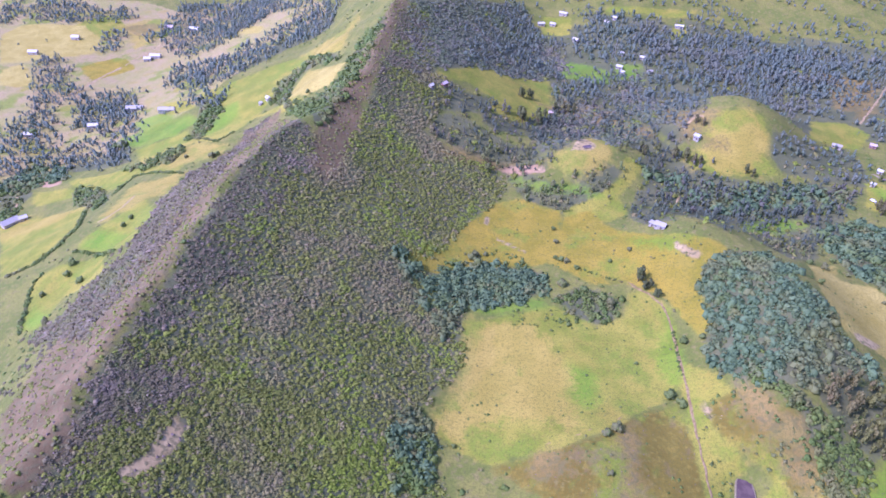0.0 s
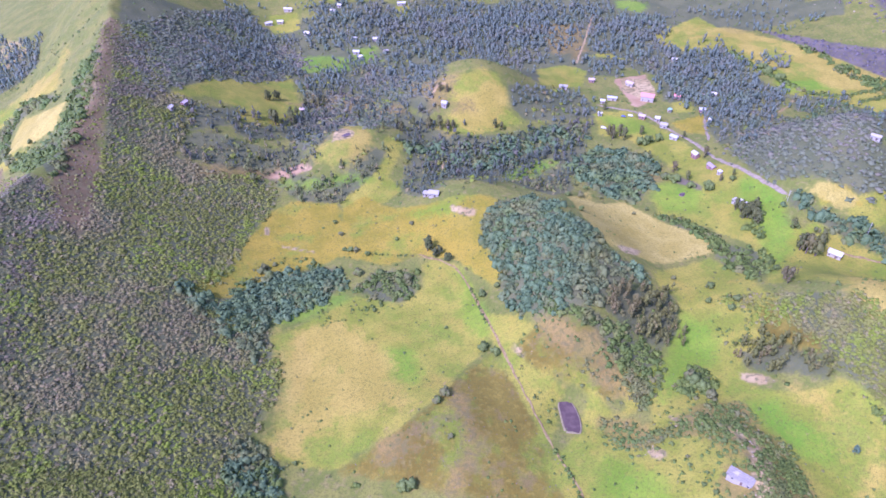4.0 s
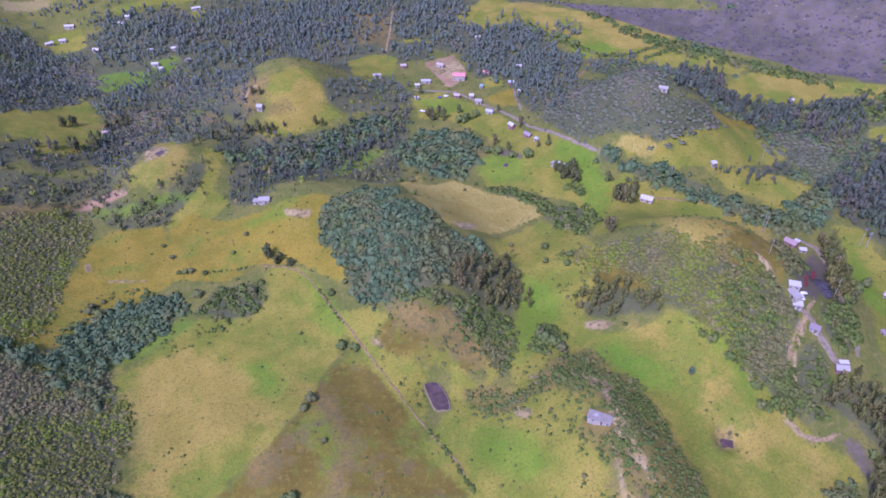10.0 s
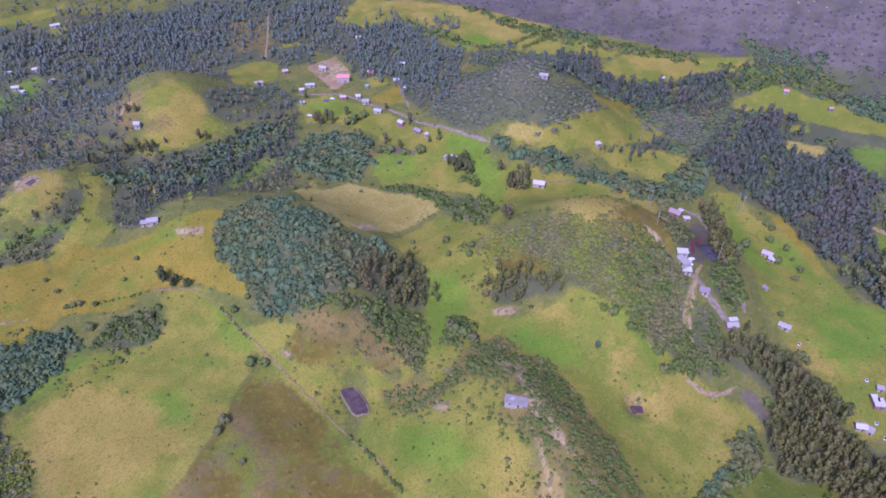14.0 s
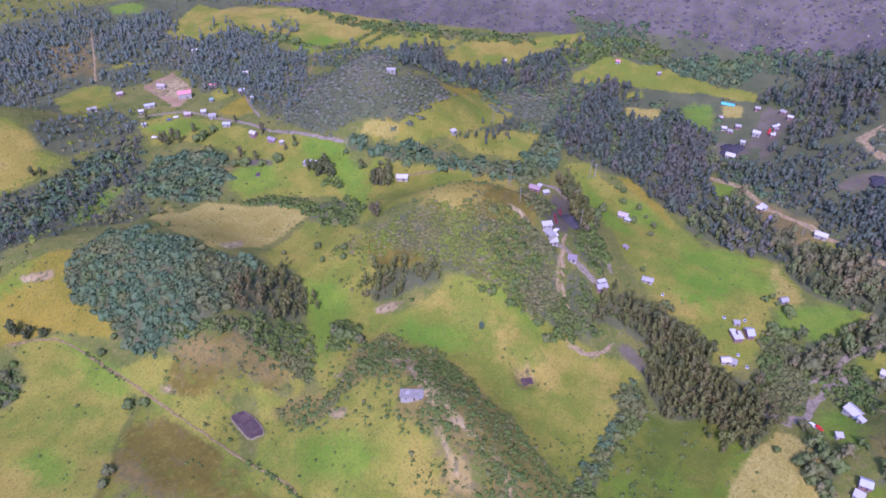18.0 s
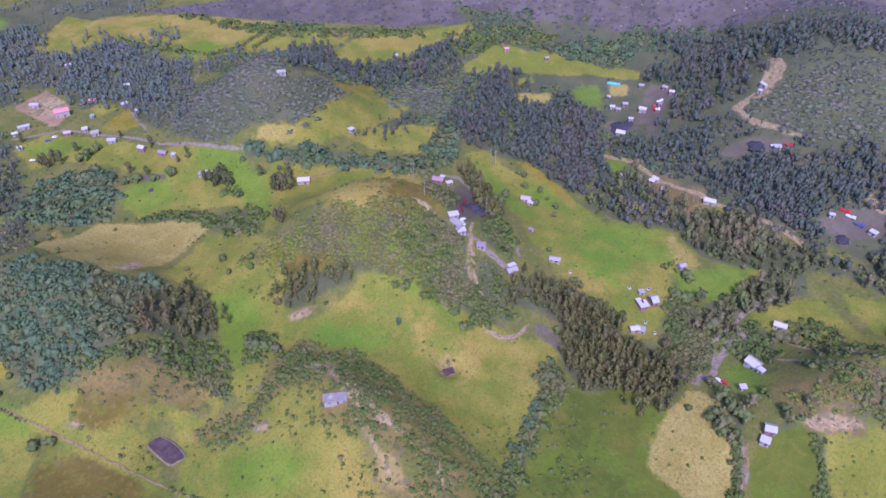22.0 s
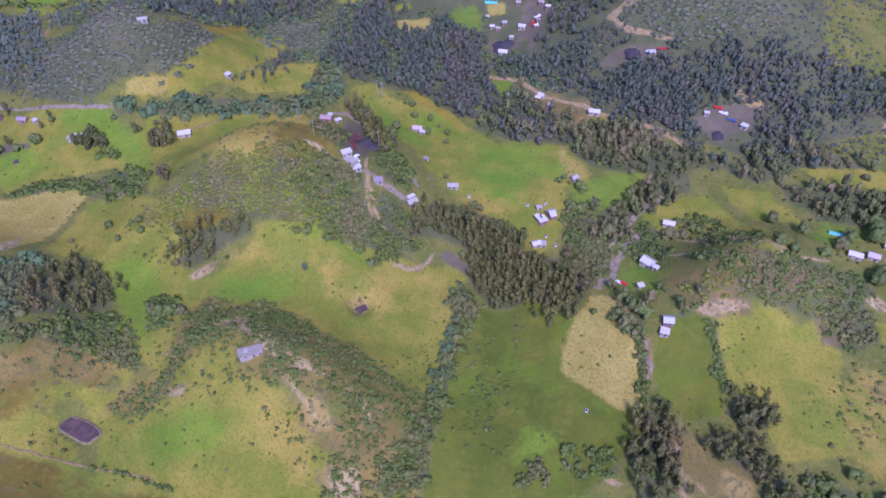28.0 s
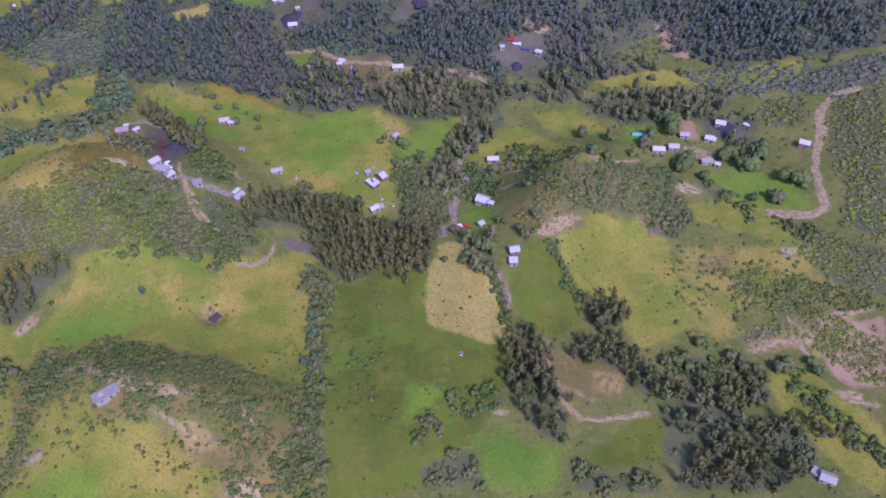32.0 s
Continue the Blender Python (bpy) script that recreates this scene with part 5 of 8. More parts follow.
def strewn(rng, corners, gap, ragged=2.0):
    """Places about gap apart all over a patch of the plan, with an uneven border."""
    c = np.array(corners, float)
    lo, hi = c.min(0), c.max(0)
    nx, ny = int((hi[0] - lo[0]) / gap) + 1, int((hi[1] - lo[1]) / gap) + 1
    x, y = np.meshgrid(lo[0] + gap * np.arange(nx), lo[1] + gap * np.arange(ny))
    x, y = x.ravel() + rng.uniform(-0.8, 0.8, nx * ny) * gap, y.ravel() + rng.uniform(-0.8, 0.8, nx * ny) * gap
    d = depth_in(("patch", corners, 0), x, y) + ragged * wave(x, y, 14, 9) + rng.uniform(-1, 1, len(x)) * ragged * 0.6
    keep = d > 0
    return x[keep], y[keep]


RNG = np.random.default_rng(7)
SHRUBS = shrub_kit(RNG, 12, 1, 1, 1, 10, 0.8)
DOTS = shrub_kit(RNG, 7, 1, 1, 1, 6, 0.8)
BUSHES = shrub_kit(RNG, 9, 1, 1, 3, 21, 0.95)
LIGHTTREES = tree_kit(RNG, 9, 1, 7, 8, 1.15, 0.34)
GROVETREES = tree_kit(RNG, 9, 1, 4, 5, 1.15, 0.37)
FARTREES = tree_kit(RNG, 10, 1, 2, 5, 1.25, 0.46)
SLIM = tree_kit(RNG, 9, 1, 5, 12, 1.4, 0.24)
# kind: kit, gap, half width, height as a share of the width, material, ragged border, share that stands, patchiness, label
GROWTH = {
    "ridge_scrub": (SHRUBS, 1.5, (0.8, 1.9), 0.6, SCRUB, 3.0, 0.97, 0.05, "dense grey-green scrub covering the ridge slope", "scrub"),
    "hill_scrub": (SHRUBS, 1.7, (0.9, 2.2), 0.5, SCRUB, 4.0, 0.98, 0.06, "grey-green and brown scrub on a hillside", "scrub"),
    "crest_brush": (SHRUBS, 1.9, (0.9, 2.3), 0.7, CRESTSCRUB, 3.0, 0.97, 0.05, "brownish brush on the steep western side of the ridge", "brush"),
    "spur_scrub": (SHRUBS, 1.8, (0.7, 2.1), 0.9, HEDGE, 3.0, 0.80, 0.55, "patchy scrub along an eroded spur", "scrub"),
    "dense_green": (BUSHES, 3.0, (1.1, 2.6), 1.0, HEDGE, 2.0, 0.92, 0.1, "dense green thicket on a slope", "thicket"),
    "hedge": (BUSHES, 3.1, (1.1, 3.0), 1.15, HEDGE, 2.5, 0.85, 0.25, "thick green shrubs and small trees", "thicket"),
    "bluegum": (BUSHES, 3.2, (1.4, 3.6), 1.2, BLUEGUM, 4.0, 0.92, 0.2, "thicket of blue-green young gum trees", "thicket"),
    "wood": (LIGHTTREES, 4.3, (4.0, 11.5), 1.0, WOOD, 5.0, 0.72, 0.45, "dark eucalyptus wood", "wood"),
    "grove": (GROVETREES, 4.4, (3.0, 7.5), 1.0, WOOD, 6.0, 0.68, 0.45, "groves of gum trees among scrub", "wood"),
    "brown_wood": (SLIM, 3.2, (5.0, 12.0), 1.0, BROWNWOOD, 3.0, 0.88, 0.2, "stand of brownish-green trees", "wood"),
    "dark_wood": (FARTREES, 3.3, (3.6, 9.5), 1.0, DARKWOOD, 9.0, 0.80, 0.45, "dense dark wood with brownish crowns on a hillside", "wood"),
    "valley_wood": (FARTREES, 4.6, (3.5, 9.5), 1.0, HAZEWOOD, 10.0, 0.78, 0.5, "belts of tall dark trees across the western valley", "wood"),
    "far_wood": (FARTREES, 4.4, (3.0, 8.5), 1.0, HAZEWOOD, 9.0, 0.78, 0.5, "dark wood on distant slopes", "wood"),
}
for kind, (kit, gap, (small, big), ratio, material, ragged, share, patchy, label, category) in GROWTH.items():
    near = material
    for corners in ZONES.get(kind, ()):
        material = near
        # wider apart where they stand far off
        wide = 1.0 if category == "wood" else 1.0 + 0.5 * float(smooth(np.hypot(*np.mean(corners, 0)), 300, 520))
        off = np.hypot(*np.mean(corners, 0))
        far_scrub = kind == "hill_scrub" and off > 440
        x, y = strewn(RNG, corners, gap * wide * (1.2 if far_scrub else 1.0), ragged)
        keep = RNG.uniform(0, 1, len(x)) < share + patchy * (wave(x, y, 34, 81) + 0.7 * wave(x, y, 13, 82))
        if category == "scrub":
            # thin on the bare back of the ridge
            keep &= cover("bare", x, y) < RNG.uniform(-1, 7, len(x))
        if category == "wood":
            # undergrowth where no tree stands
            low = ~keep & (RNG.uniform(0, 1, len(x)) < 0.7)
            size = 1.0 + 2.0 * RNG.uniform(0, 1, low.sum()) ** 2
            planted("undergrowth", SHRUBS if kind not in ("far_wood", "dark_wood", "valley_wood") else DOTS, x[low], y[low], size, size * 1.1, RNG, HAZESCRUB if kind in ("far_wood", "valley_wood", "dark_wood") else SCRUB if kind == "grove" else HEDGE, "low bushes among the trees of a wood", "undergrowth")
        # from these distances on, leaves take the colours with haze mixed in
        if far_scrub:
            material = HAZESCRUB
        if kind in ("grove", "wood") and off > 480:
            material = HAZEWOOD if kind == "grove" and off > 560 else DARKWOOD
        x, y = x[keep], y[keep]
        size = wide * (1.15 if far_scrub else 1.0) * (small + (big - small) * RNG.uniform(0, 1, len(x)) ** 1.6)
        tall = size * ratio * RNG.uniform(0.8, 1.2, len(x))
        if kind == "ridge_scrub":
            # browner and lower towards the wind-swept crest
            crest = x - np.interp(y, *np.transpose(RIDGE_X)) < 24 + 16 * wave(x, y, 46, 83) + RNG.uniform(-12, 12, len(x))
            planted(kind, kit, x[crest], y[crest], size[crest], 0.7 * tall[crest], RNG, CRESTSCRUB, "low brownish scrub along the crest of the ridge", category)
            x, y, size, tall = x[~crest], y[~crest], size[~crest], tall[~crest]
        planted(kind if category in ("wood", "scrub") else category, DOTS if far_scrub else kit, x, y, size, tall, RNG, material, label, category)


# ---- trodden paths, sand tracks and roads as thin worn sheets on the ground ----
def way_material(name, dark, light, grass):
    n = Nodes(name, 0.95)
    col = n.mix(n.step(n.noise(0.5, 4.0), 0.38, 0.62), dark, light)
    col = n.mix(n.math("MULTIPLY", n.step(n.noise(0.9, 4.0, rough=0.7), 0.54, 0.66), grass), col, (0.170, 0.165, 0.050))
    n.bump(n.noise(3.0, 3.0), 0.05, 0.5)
    return n.done(col)


WAYS = {
    "path": (way_material("trodden_path", (0.225, 0.155, 0.056), (0.320, 0.235, 0.091), 0.6), "worn brown footpath through the grass", 0.75),
    "sand": (way_material("sandy_track", (0.295, 0.215, 0.088), (0.440, 0.325, 0.146), 0.7), "pale sandy track worn into the hillside", 0.7),
    "road": (way_material("dirt_road", (0.230, 0.188, 0.111), (0.320, 0.265, 0.160), 0.25), "unpaved pinkish-grey valley road", 1.0),
}


def way(kind, points, wide):
    """A ribbon along points of the plan with uneven edges, a hand's width above the ground."""
    material, label, share = WAYS[kind]
    p = np.array(points, float)
    for _ in range(2):
        p = np.concatenate([p[:1], np.stack([p[:-1] * 0.75 + p[1:] * 0.25, p[:-1] * 0.25 + p[1:] * 0.75], 1).reshape(-1, 2), p[-1:]])
    run = np.concatenate([[0], np.cumsum(np.hypot(*np.diff(p, axis=0).T))])
    if run[-1] < 3:
        return
    s = np.arange(0, run[-1], 0.9)
    x, y = np.interp(s, run, p[:, 0]), np.interp(s, run, p[:, 1])
    dx, dy = np.gradient(x), np.gradient(y)
    far = np.hypot(dx, dy)
    dx, dy = dx / far, dy / far
    half = wide * share / 2 * (1 + 0.35 * wave(s, s * 0.3, 9, 5)) * np.clip(np.minimum(s, s[-1] - s) / (wide * 1.5) + 0.15, 0, 1)
    side = wide * 0.16 * wave(s, s * 0.2, 14, 6)
    rows = []
    for k, u in enumerate((-1, -0.5, 0, 0.5, 1)):
        off = side + half * u + (wide * 0.10 * wave(s, s * 0.7, 2.7, 7 + k) if abs(u) == 1 else 0)
        rows.append((x - dy * off, y + dx * off))
    vx, vy = np.stack([r[0] for r in rows], 1).ravel(), np.stack([r[1] for r in rows], 1).ravel()
    vz = height(vx, vy) + np.tile((0.04, 0.16, 0.18, 0.16, 0.04), len(s))
    i = (np.arange(len(s) - 1)[:, None] * 5 + np.arange(4)).ravel()
    me = mesh_from(kind, np.stack([vx, vy, vz], 1), np.stack([i, i + 5, i + 6, i + 1], 1), material, True)
    tagged(new({"path": "path", "sand": "sand_track", "road": "road"}[kind], me), label, "road" if kind == "road" else "path", kind="structure")


for kind in WAYS:
    for shape, points, wide in COVER.get(kind, ()):
        if shape == "strip" and not (kind == "sand" and wide < 1.9) and wide > 1.1:
            way(kind, points, wide)


# ---- building kit ----
def part(name, bm, material, parent, label=""):
    """One mesh object from a bmesh, as a part of a thing or of a part."""
    me = bpy.data.meshes.new(name)
    bmesh.ops.recalc_face_normals(bm, faces=bm.faces)
    bm.to_mesh(me)
    bm.free()
    me.materials.append(material)
    ob = new(name, me)
    ob.parent = parent
    return tagged(ob, label)


def thing(name, x, y, turn=0.0, z=None, lift=0.0):
    ob = new(name)
    ob.matrix_world = pose(x, y, (float(height(x, y)) if z is None else z) + lift, 0, 0, turn)
    return ob


def block(lo, hi, bm=None, bevel=0.0):
    bm = bm or bmesh.new()
    made = bmesh.ops.create_cube(bm, size=1.0)["verts"]
    for v in made:
        v.co = Vector([(a + b) / 2 + c * (b - a) for a, b, c in zip(lo, hi, v.co)])
    if bevel:
        bmesh.ops.bevel(bm, geom=list({e for v in made for e in v.link_edges}), offset=bevel, segments=1, affect="EDGES")
    return bm


def slab(corners, thick, bm=None):
    """A sheet with thickness over four corners."""
    bm = bm or bmesh.new()
    top = [bm.verts.new(c) for c in corners]
    low = [bm.verts.new((c[0], c[1], c[2] - thick)) for c in corners]
    bm.faces.new(top)
    bm.faces.new(low[::-1])
    for i in range(len(top)):
        j = (i + 1) % len(top)
        bm.faces.new((top[j], top[i], low[i], low[j]))
    return bm


def tube(points, radii, sides=7, bm=None):
    bm = bm or bmesh.new()
    rings = []
    for p, r in zip(points, radii):
        rings.append([bm.verts.new((p[0] + r * math.cos(6.2832 * k / sides), p[1] + r * math.sin(6.2832 * k / sides), p[2])) for k in range(sides)])
    for a, b in zip(rings, rings[1:]):
        for k in range(sides):
            bm.faces.new((a[k], a[(k + 1) % sides], b[(k + 1) % sides], b[k]))
    bm.faces.new(rings[0][::-1])
    bm.faces.new(rings[-1])
    return bm


def tin(name, colour, rust=0.25, rough=0.45):
    n = Nodes(name, rough, 0.0)
    n.bsdf.inputs["Specular IOR Level"].default_value = 0.4
    wear = n.step(n.noise(0.8, 5.0), 0.52, 0.70)
    col = n.mix(n.math("MULTIPLY", wear, rust), colour, (0.30, 0.22, 0.17))
    each = n.add("ShaderNodeObjectInfo").outputs["Random"]
    col = n.mix(n.math("MULTIPLY", each, 0.18), col, (0.45, 0.43, 0.44))
    place = n.add("ShaderNodeTexCoord").outputs["Object"]
    rib = n.add("ShaderNodeTexWave", bands_direction="X")
    n.put(rib.inputs["Vector"], place)
    n.put(rib.inputs["Scale"], 2.6)
    n.bump(rib.outputs["Fac"], 0.03, 0.5)
    return n.done(col)


TIN_WHITE = tin("white_tin", (0.60, 0.575, 0.447), 0.3)
TIN_GREY = tin("grey_tin", (0.40, 0.375, 0.277), 0.4)
TIN_BLUE = tin("pale_blue_tin", (0.48, 0.495, 0.460), 0.25)
TIN_RUST = tin("rusty_tin", (0.33, 0.25, 0.22), 0.6)
TIN_PINK = tin("pinkish_sheet", (0.55, 0.43, 0.340), 0.4)
TIN_RED = tin("red_sheet", (0.78, 0.27, 0.22), 0.15)
TIN_GREEN = tin("green_sheet", (0.25, 0.48, 0.38), 0.2)
TILE_BROWN = tin("brown_tiles", (0.40, 0.27, 0.23), 0.4, 0.8)
CONCRETE = plain("concrete_slab", (0.33, 0.30, 0.214), 0.85, 0, 0.22, 0.5)
PLASTER = plain("limewash", (0.50, 0.46, 0.348), 0.9, 0, 0.25, 0.7)
BRICK = plain("brick_wall", (0.42, 0.25, 0.20), 0.9, 0, 0.35, 1.5)
DOOR = plain("painted_door", (0.20, 0.13, 0.10), 0.6, 0, 0.3, 2.0)
FRAME = plain("window_frame_paint", (0.50, 0.47, 0.44), 0.6, 0, 0.2, 2.0)
POLE = plain("pole_concrete", (0.46, 0.44, 0.340), 0.8, 0, 0.2, 1.0)
RUBBER = plain("rubber", (0.03, 0.03, 0.03), 0.8, 0, 0.2, 4.0)
PAINT_RED = plain("red_paint", (0.70, 0.05, 0.04), 0.3, 0, 0.1, 1.0)
PAINT_WHITE = plain("white_paint", (0.82, 0.82, 0.82), 0.3, 0, 0.08, 1.0)
PAINT_BLUE = plain("dark_blue_paint", (0.10, 0.14, 0.26), 0.3, 0, 0.1, 1.0)
REDIRON = plain("red_iron", (0.24, 0.055, 0.05), 0.7, 0, 0.4, 0.5)
COAL = plain("coal", (0.085, 0.078, 0.076), 0.8, 0, 0.4, 0.7)
SHEETING = plain("turquoise_sheeting", (0.12, 0.58, 0.52), 0.4, 0, 0.2, 0.8)
ROCK = plain("pale_rock", (0.42, 0.35, 0.204), 0.9, 0, 0.4, 0.6)
DARKROCK = plain("brown_rock", (0.23, 0.175, 0.128), 0.9, 0, 0.4, 0.5)


def glass():
    n = Nodes("window_glass", 0.08)
    n.bsdf.inputs["Specular IOR Level"].default_value = 0.6
    return n.done((0.04, 0.05, 0.06))


PANE = glass()


def opening(name, house, x, y, z, wide, tall, side, material):
    """A door or window on the long wall at y, proud of it on the given side."""
    a, b = sorted((y - side * 0.02, y + side * 0.05))
    ob = part(name, block((x - wide / 2, a, z), (x + wide / 2, b, z + tall)), material, house)
    if name == "window":
        a, b = sorted((y + side * 0.045, y + side * 0.065))
        for k in (-1, 1):
            cx = x + k * wide * 0.23
            part("pane", block((cx - wide * 0.19, a, z + 0.08), (cx + wide * 0.19, b, z + tall - 0.08)), PANE, ob)
    return ob


def building(x, y, turn, long, deep, tall, roof, wall, style, label):
    """A house or shed: walls, roof, doors and windows, its length along its own x."""
    house = thing("house" if style != "lean" else "shed", x, y, turn)
    tagged(house, label, "house" if style != "lean" else "shed")
    a, b, t = long * 0.37, deep * 0.37, 0.2
    rise = deep * (0.22 if style == "gable" else 0.1)
    foot = -1.2
    for name, lo, hi in (("wall", (-a, -b, foot), (a, -b + t, tall)), ("wall", (-a, b - t, foot), (a, b, tall)), ("wall", (-a, -b + t, foot), (-a + t, b - t, tall)), ("wall", (a - t, -b + t, foot), (a, b - t, tall))):
        part(name, block(lo, hi), wall, house)
    o = 0.4
    if style == "gable":
        drop = rise * o / b
        for side in (-1, 1):
            part("roof_slope", slab([(-a - o, side * (b + o), tall - drop + 0.14), (a + o, side * (b + o), tall - drop + 0.14), (a + o, 0, tall + rise + 0.14), (-a - o, 0, tall + rise + 0.14)], 0.12), roof, house)
            bm = bmesh.new()
            xx = side * (a - t)
            pts = [(xx, -b + 0.05, tall), (xx, b - 0.05, tall), (xx, 0, tall + rise - 0.02)]
            f = [bm.verts.new(p) for p in pts] + [bm.verts.new((p[0] + side * t, p[1], p[2])) for p in pts]
            bm.faces.new(f[:3])
            bm.faces.new(f[3:][::-1])
            for i in range(3):
                j = (i + 1) % 3
                bm.faces.new((f[j], f[i], f[3 + i], f[3 + j]))
            part("gable", bm, wall, house)
        part("ridge_cap", block((-a - o, -0.16, tall + rise + 0.145), (a + o, 0.16, tall + rise + 0.22), None, 0.03), roof, house)
    elif style == "lean":
        part("roof", slab([(-a - o, -b - o, tall + 0.14), (a + o, -b - o, tall + 0.14), (a + o, b + o, tall + rise + 0.14), (-a - o, b + o, tall + rise + 0.14)], 0.12), roof, house)
        for side in (-1, 1):
            bm = bmesh.new()
            pts = [(side * (a - t), -b + 0.05, tall), (side * (a - t), b - 0.05, tall), (side * (a - t), b - 0.05, tall + rise - 0.03)]
            f = [bm.verts.new(p) for p in pts] + [bm.verts.new((p[0] + side * t, p[1], p[2])) for p in pts]
            bm.faces.new(f[:3])
            bm.faces.new(f[3:][::-1])
            for i in range(3):
                j = (i + 1) % 3
                bm.faces.new((f[j], f[i], f[3 + i], f[3 + j]))
            part("gable", bm, wall, house)
    else:
        # sheets laid round an open court
        for lo, hi, lift in (((-a - o, -b - o), (a + o, -b * 0.2), 0.1), ((-a - o, -b * 0.2), (-a * 0.1, b * 0.55), 0.16), ((a * 0.35, -b * 0.2), (a + o, b * 0.55), 0.12), ((-a - o, b * 0.55), (a * 0.2, b + o), 0.18)):
            part("roof_sheet", slab([(lo[0], lo[1], tall + lift + 0.1), (hi[0], lo[1], tall + lift + 0.1), (hi[0], hi[1], tall + lift + 0.35), (lo[0], hi[1], tall + lift + 0.35)], 0.08), roof, house)
    for side in (-1, 1):
        opening("door", house, -a * 0.25 * side, side * b, 0.0, 0.95, min(2.0, tall - 0.3), side, DOOR)
        if long > 4.5:
            for k in (-0.68, 0.45):
                opening("window", house, a * k * -side, side * b, 0.95, 1.1, 0.95, side, FRAME)
    return house


def hut_on_spur(x, y, turn):
    """The long hut on the spur, under one flat grey slab."""
    hut = tagged(thing("hut", x, y, turn, lift=0.1), "long hut under a flat grey slab roof on the eroded spur", "hut")
    for lo, hi in (((-5.0, -2.1, -1.5), (5.0, -1.9, 2.5)), ((-5.0, 1.9, -1.5), (5.0, 2.1, 2.6)), ((-5.0, -1.9, -1.5), (-4.8, 1.9, 2.55)), ((4.8, -1.9, -1.5), (5.0, 1.9, 2.55))):
        part("wall", block(lo, hi), PLASTER, hut)
    part("roof", slab([(-5.5, -2.5, 2.72), (5.5, -2.5, 2.72), (5.5, 2.5, 2.9), (-5.5, 2.5, 2.9)], 0.18), CONCRETE, hut)
    for k in range(5):
        part("roof_seam", slab([(-5.45, -2.3 + k * 1.12, 2.76 + k * 0.042), (5.45, -2.3 + k * 1.12, 2.76 + k * 0.042), (5.45, -2.24 + k * 1.12, 2.762 + k * 0.042), (-5.45, -2.24 + k * 1.12, 2.762 + k * 0.042)], 0.03), FRAME, hut)
    part("pale_patch", slab([(-3.6, -0.4, 2.815), (-1.2, -0.8, 2.795), (-1.0, 1.6, 2.865), (-1.9, 1.9, 2.872)], 0.012), PLASTER, hut, "pale worn patch on the slab")
    opening("door", hut, 1.2, -2.1, 0.0, 1.0, 2.0, -1, DOOR)
    opening("window", hut, -2.6, -2.1, 0.9, 1.2, 1.0, -1, FRAME)
    opening("window", hut, 4.0, -2.1, 0.9, 1.2, 1.0, -1, FRAME)
    part("tank", tube([(5.7, 1.0, -0.4), (5.7, 1.0, 1.2)], [0.6, 0.6], 12), COAL, hut, "dark barrel against the wall")
    return hut


def vehicle(x, y, turn, paint, label):
    """A car: body, cabin, four wheels."""
    lorry = "lorry" in label
    k = 1.5 if lorry else 1.0
    car = tagged(thing("lorry" if lorry else "car", x, y, turn, lift=0.02), label, "lorry" if lorry else "car")
    part("body", block((-2.1 * k, -0.85, 0.32), (2.1 * k, 0.85, 0.95 * (1.5 if lorry else 1)), None, 0.14), paint, car)
    cab = (0.7 * k, 2.0 * k) if lorry else (-1.4, 0.9)
    part("cabin", block((cab[0], -0.76, 0.94), (cab[1], 0.76, 1.48 * (1.5 if lorry else 1)), None, 0.2), paint, car)
    part("windscreen", block((cab[1] - 0.02, -0.62, 1.05), (cab[1] + 0.03, 0.62, 1.36)), PANE, car)
    for sx in (-1.3 * k, 1.3 * k):
        for sy in (-0.8, 0.8):
            bm = tube([(0, 0, -0.1), (0, 0, 0.1)], [0.33, 0.33], 10)
            bmesh.ops.rotate(bm, verts=bm.verts, cent=(0, 0, 0), matrix=Matrix.Rotation(radians(90), 3, "X"))
            bmesh.ops.translate(bm, verts=bm.verts, vec=(sx, sy, 0.33))
            part("wheel", bm, RUBBER, car)
    return car


def power_pole(x, y, tall):
    pole = tagged(thing("power_pole", x, y, (x * 13 + y * 7) % 180, lift=-0.3), "pale concrete power pole with a cross-arm", "power pole", "power poles across the valley")
    part("mast", tube([(0, 0, 0), (0, 0, tall)], [0.15, 0.09], 8), POLE, pole)
    for h in (0.4, 1.5):
        part("cross_arm", block((-1.3, -0.06, tall - h - 0.12), (1.3, 0.06, tall - h)), POLE, pole)
    for k in (-1.1, 0.0, 1.1):
        part("insulator", tube([(k, 0, tall - 0.4), (k, 0, tall - 0.1)], [0.09, 0.06], 6), RUBBER, pole)
    part("stay", tube([(1.6, 0.6, 0.2), (0.1, 0.05, tall * 0.8)], [0.04, 0.04], 5), POLE, pole)


def trough(x, y, label):
    ob = tagged(thing("trough", x, y, (x * 31) % 180, lift=-0.05), label, "trough")
    bm = bmesh.new()
    for lo, hi in (((-0.85, -0.7, 0), (0.85, 0.7, 0.12)), ((-0.85, -0.7, 0.12), (0.85, -0.58, 0.75)), ((-0.85, 0.58, 0.12), (0.85, 0.7, 0.75)), ((-0.85, -0.58, 0.12), (-0.75, 0.58, 0.75)), ((0.75, -0.58, 0.12), (0.85, 0.58, 0.75))):
        block(lo, hi, bm)
    part("basin", bm, PAINT_WHITE, ob)
    part("water", block((-0.74, -0.57, 0.5), (0.74, 0.57, 0.62)), PANE, ob, "dark standing water")


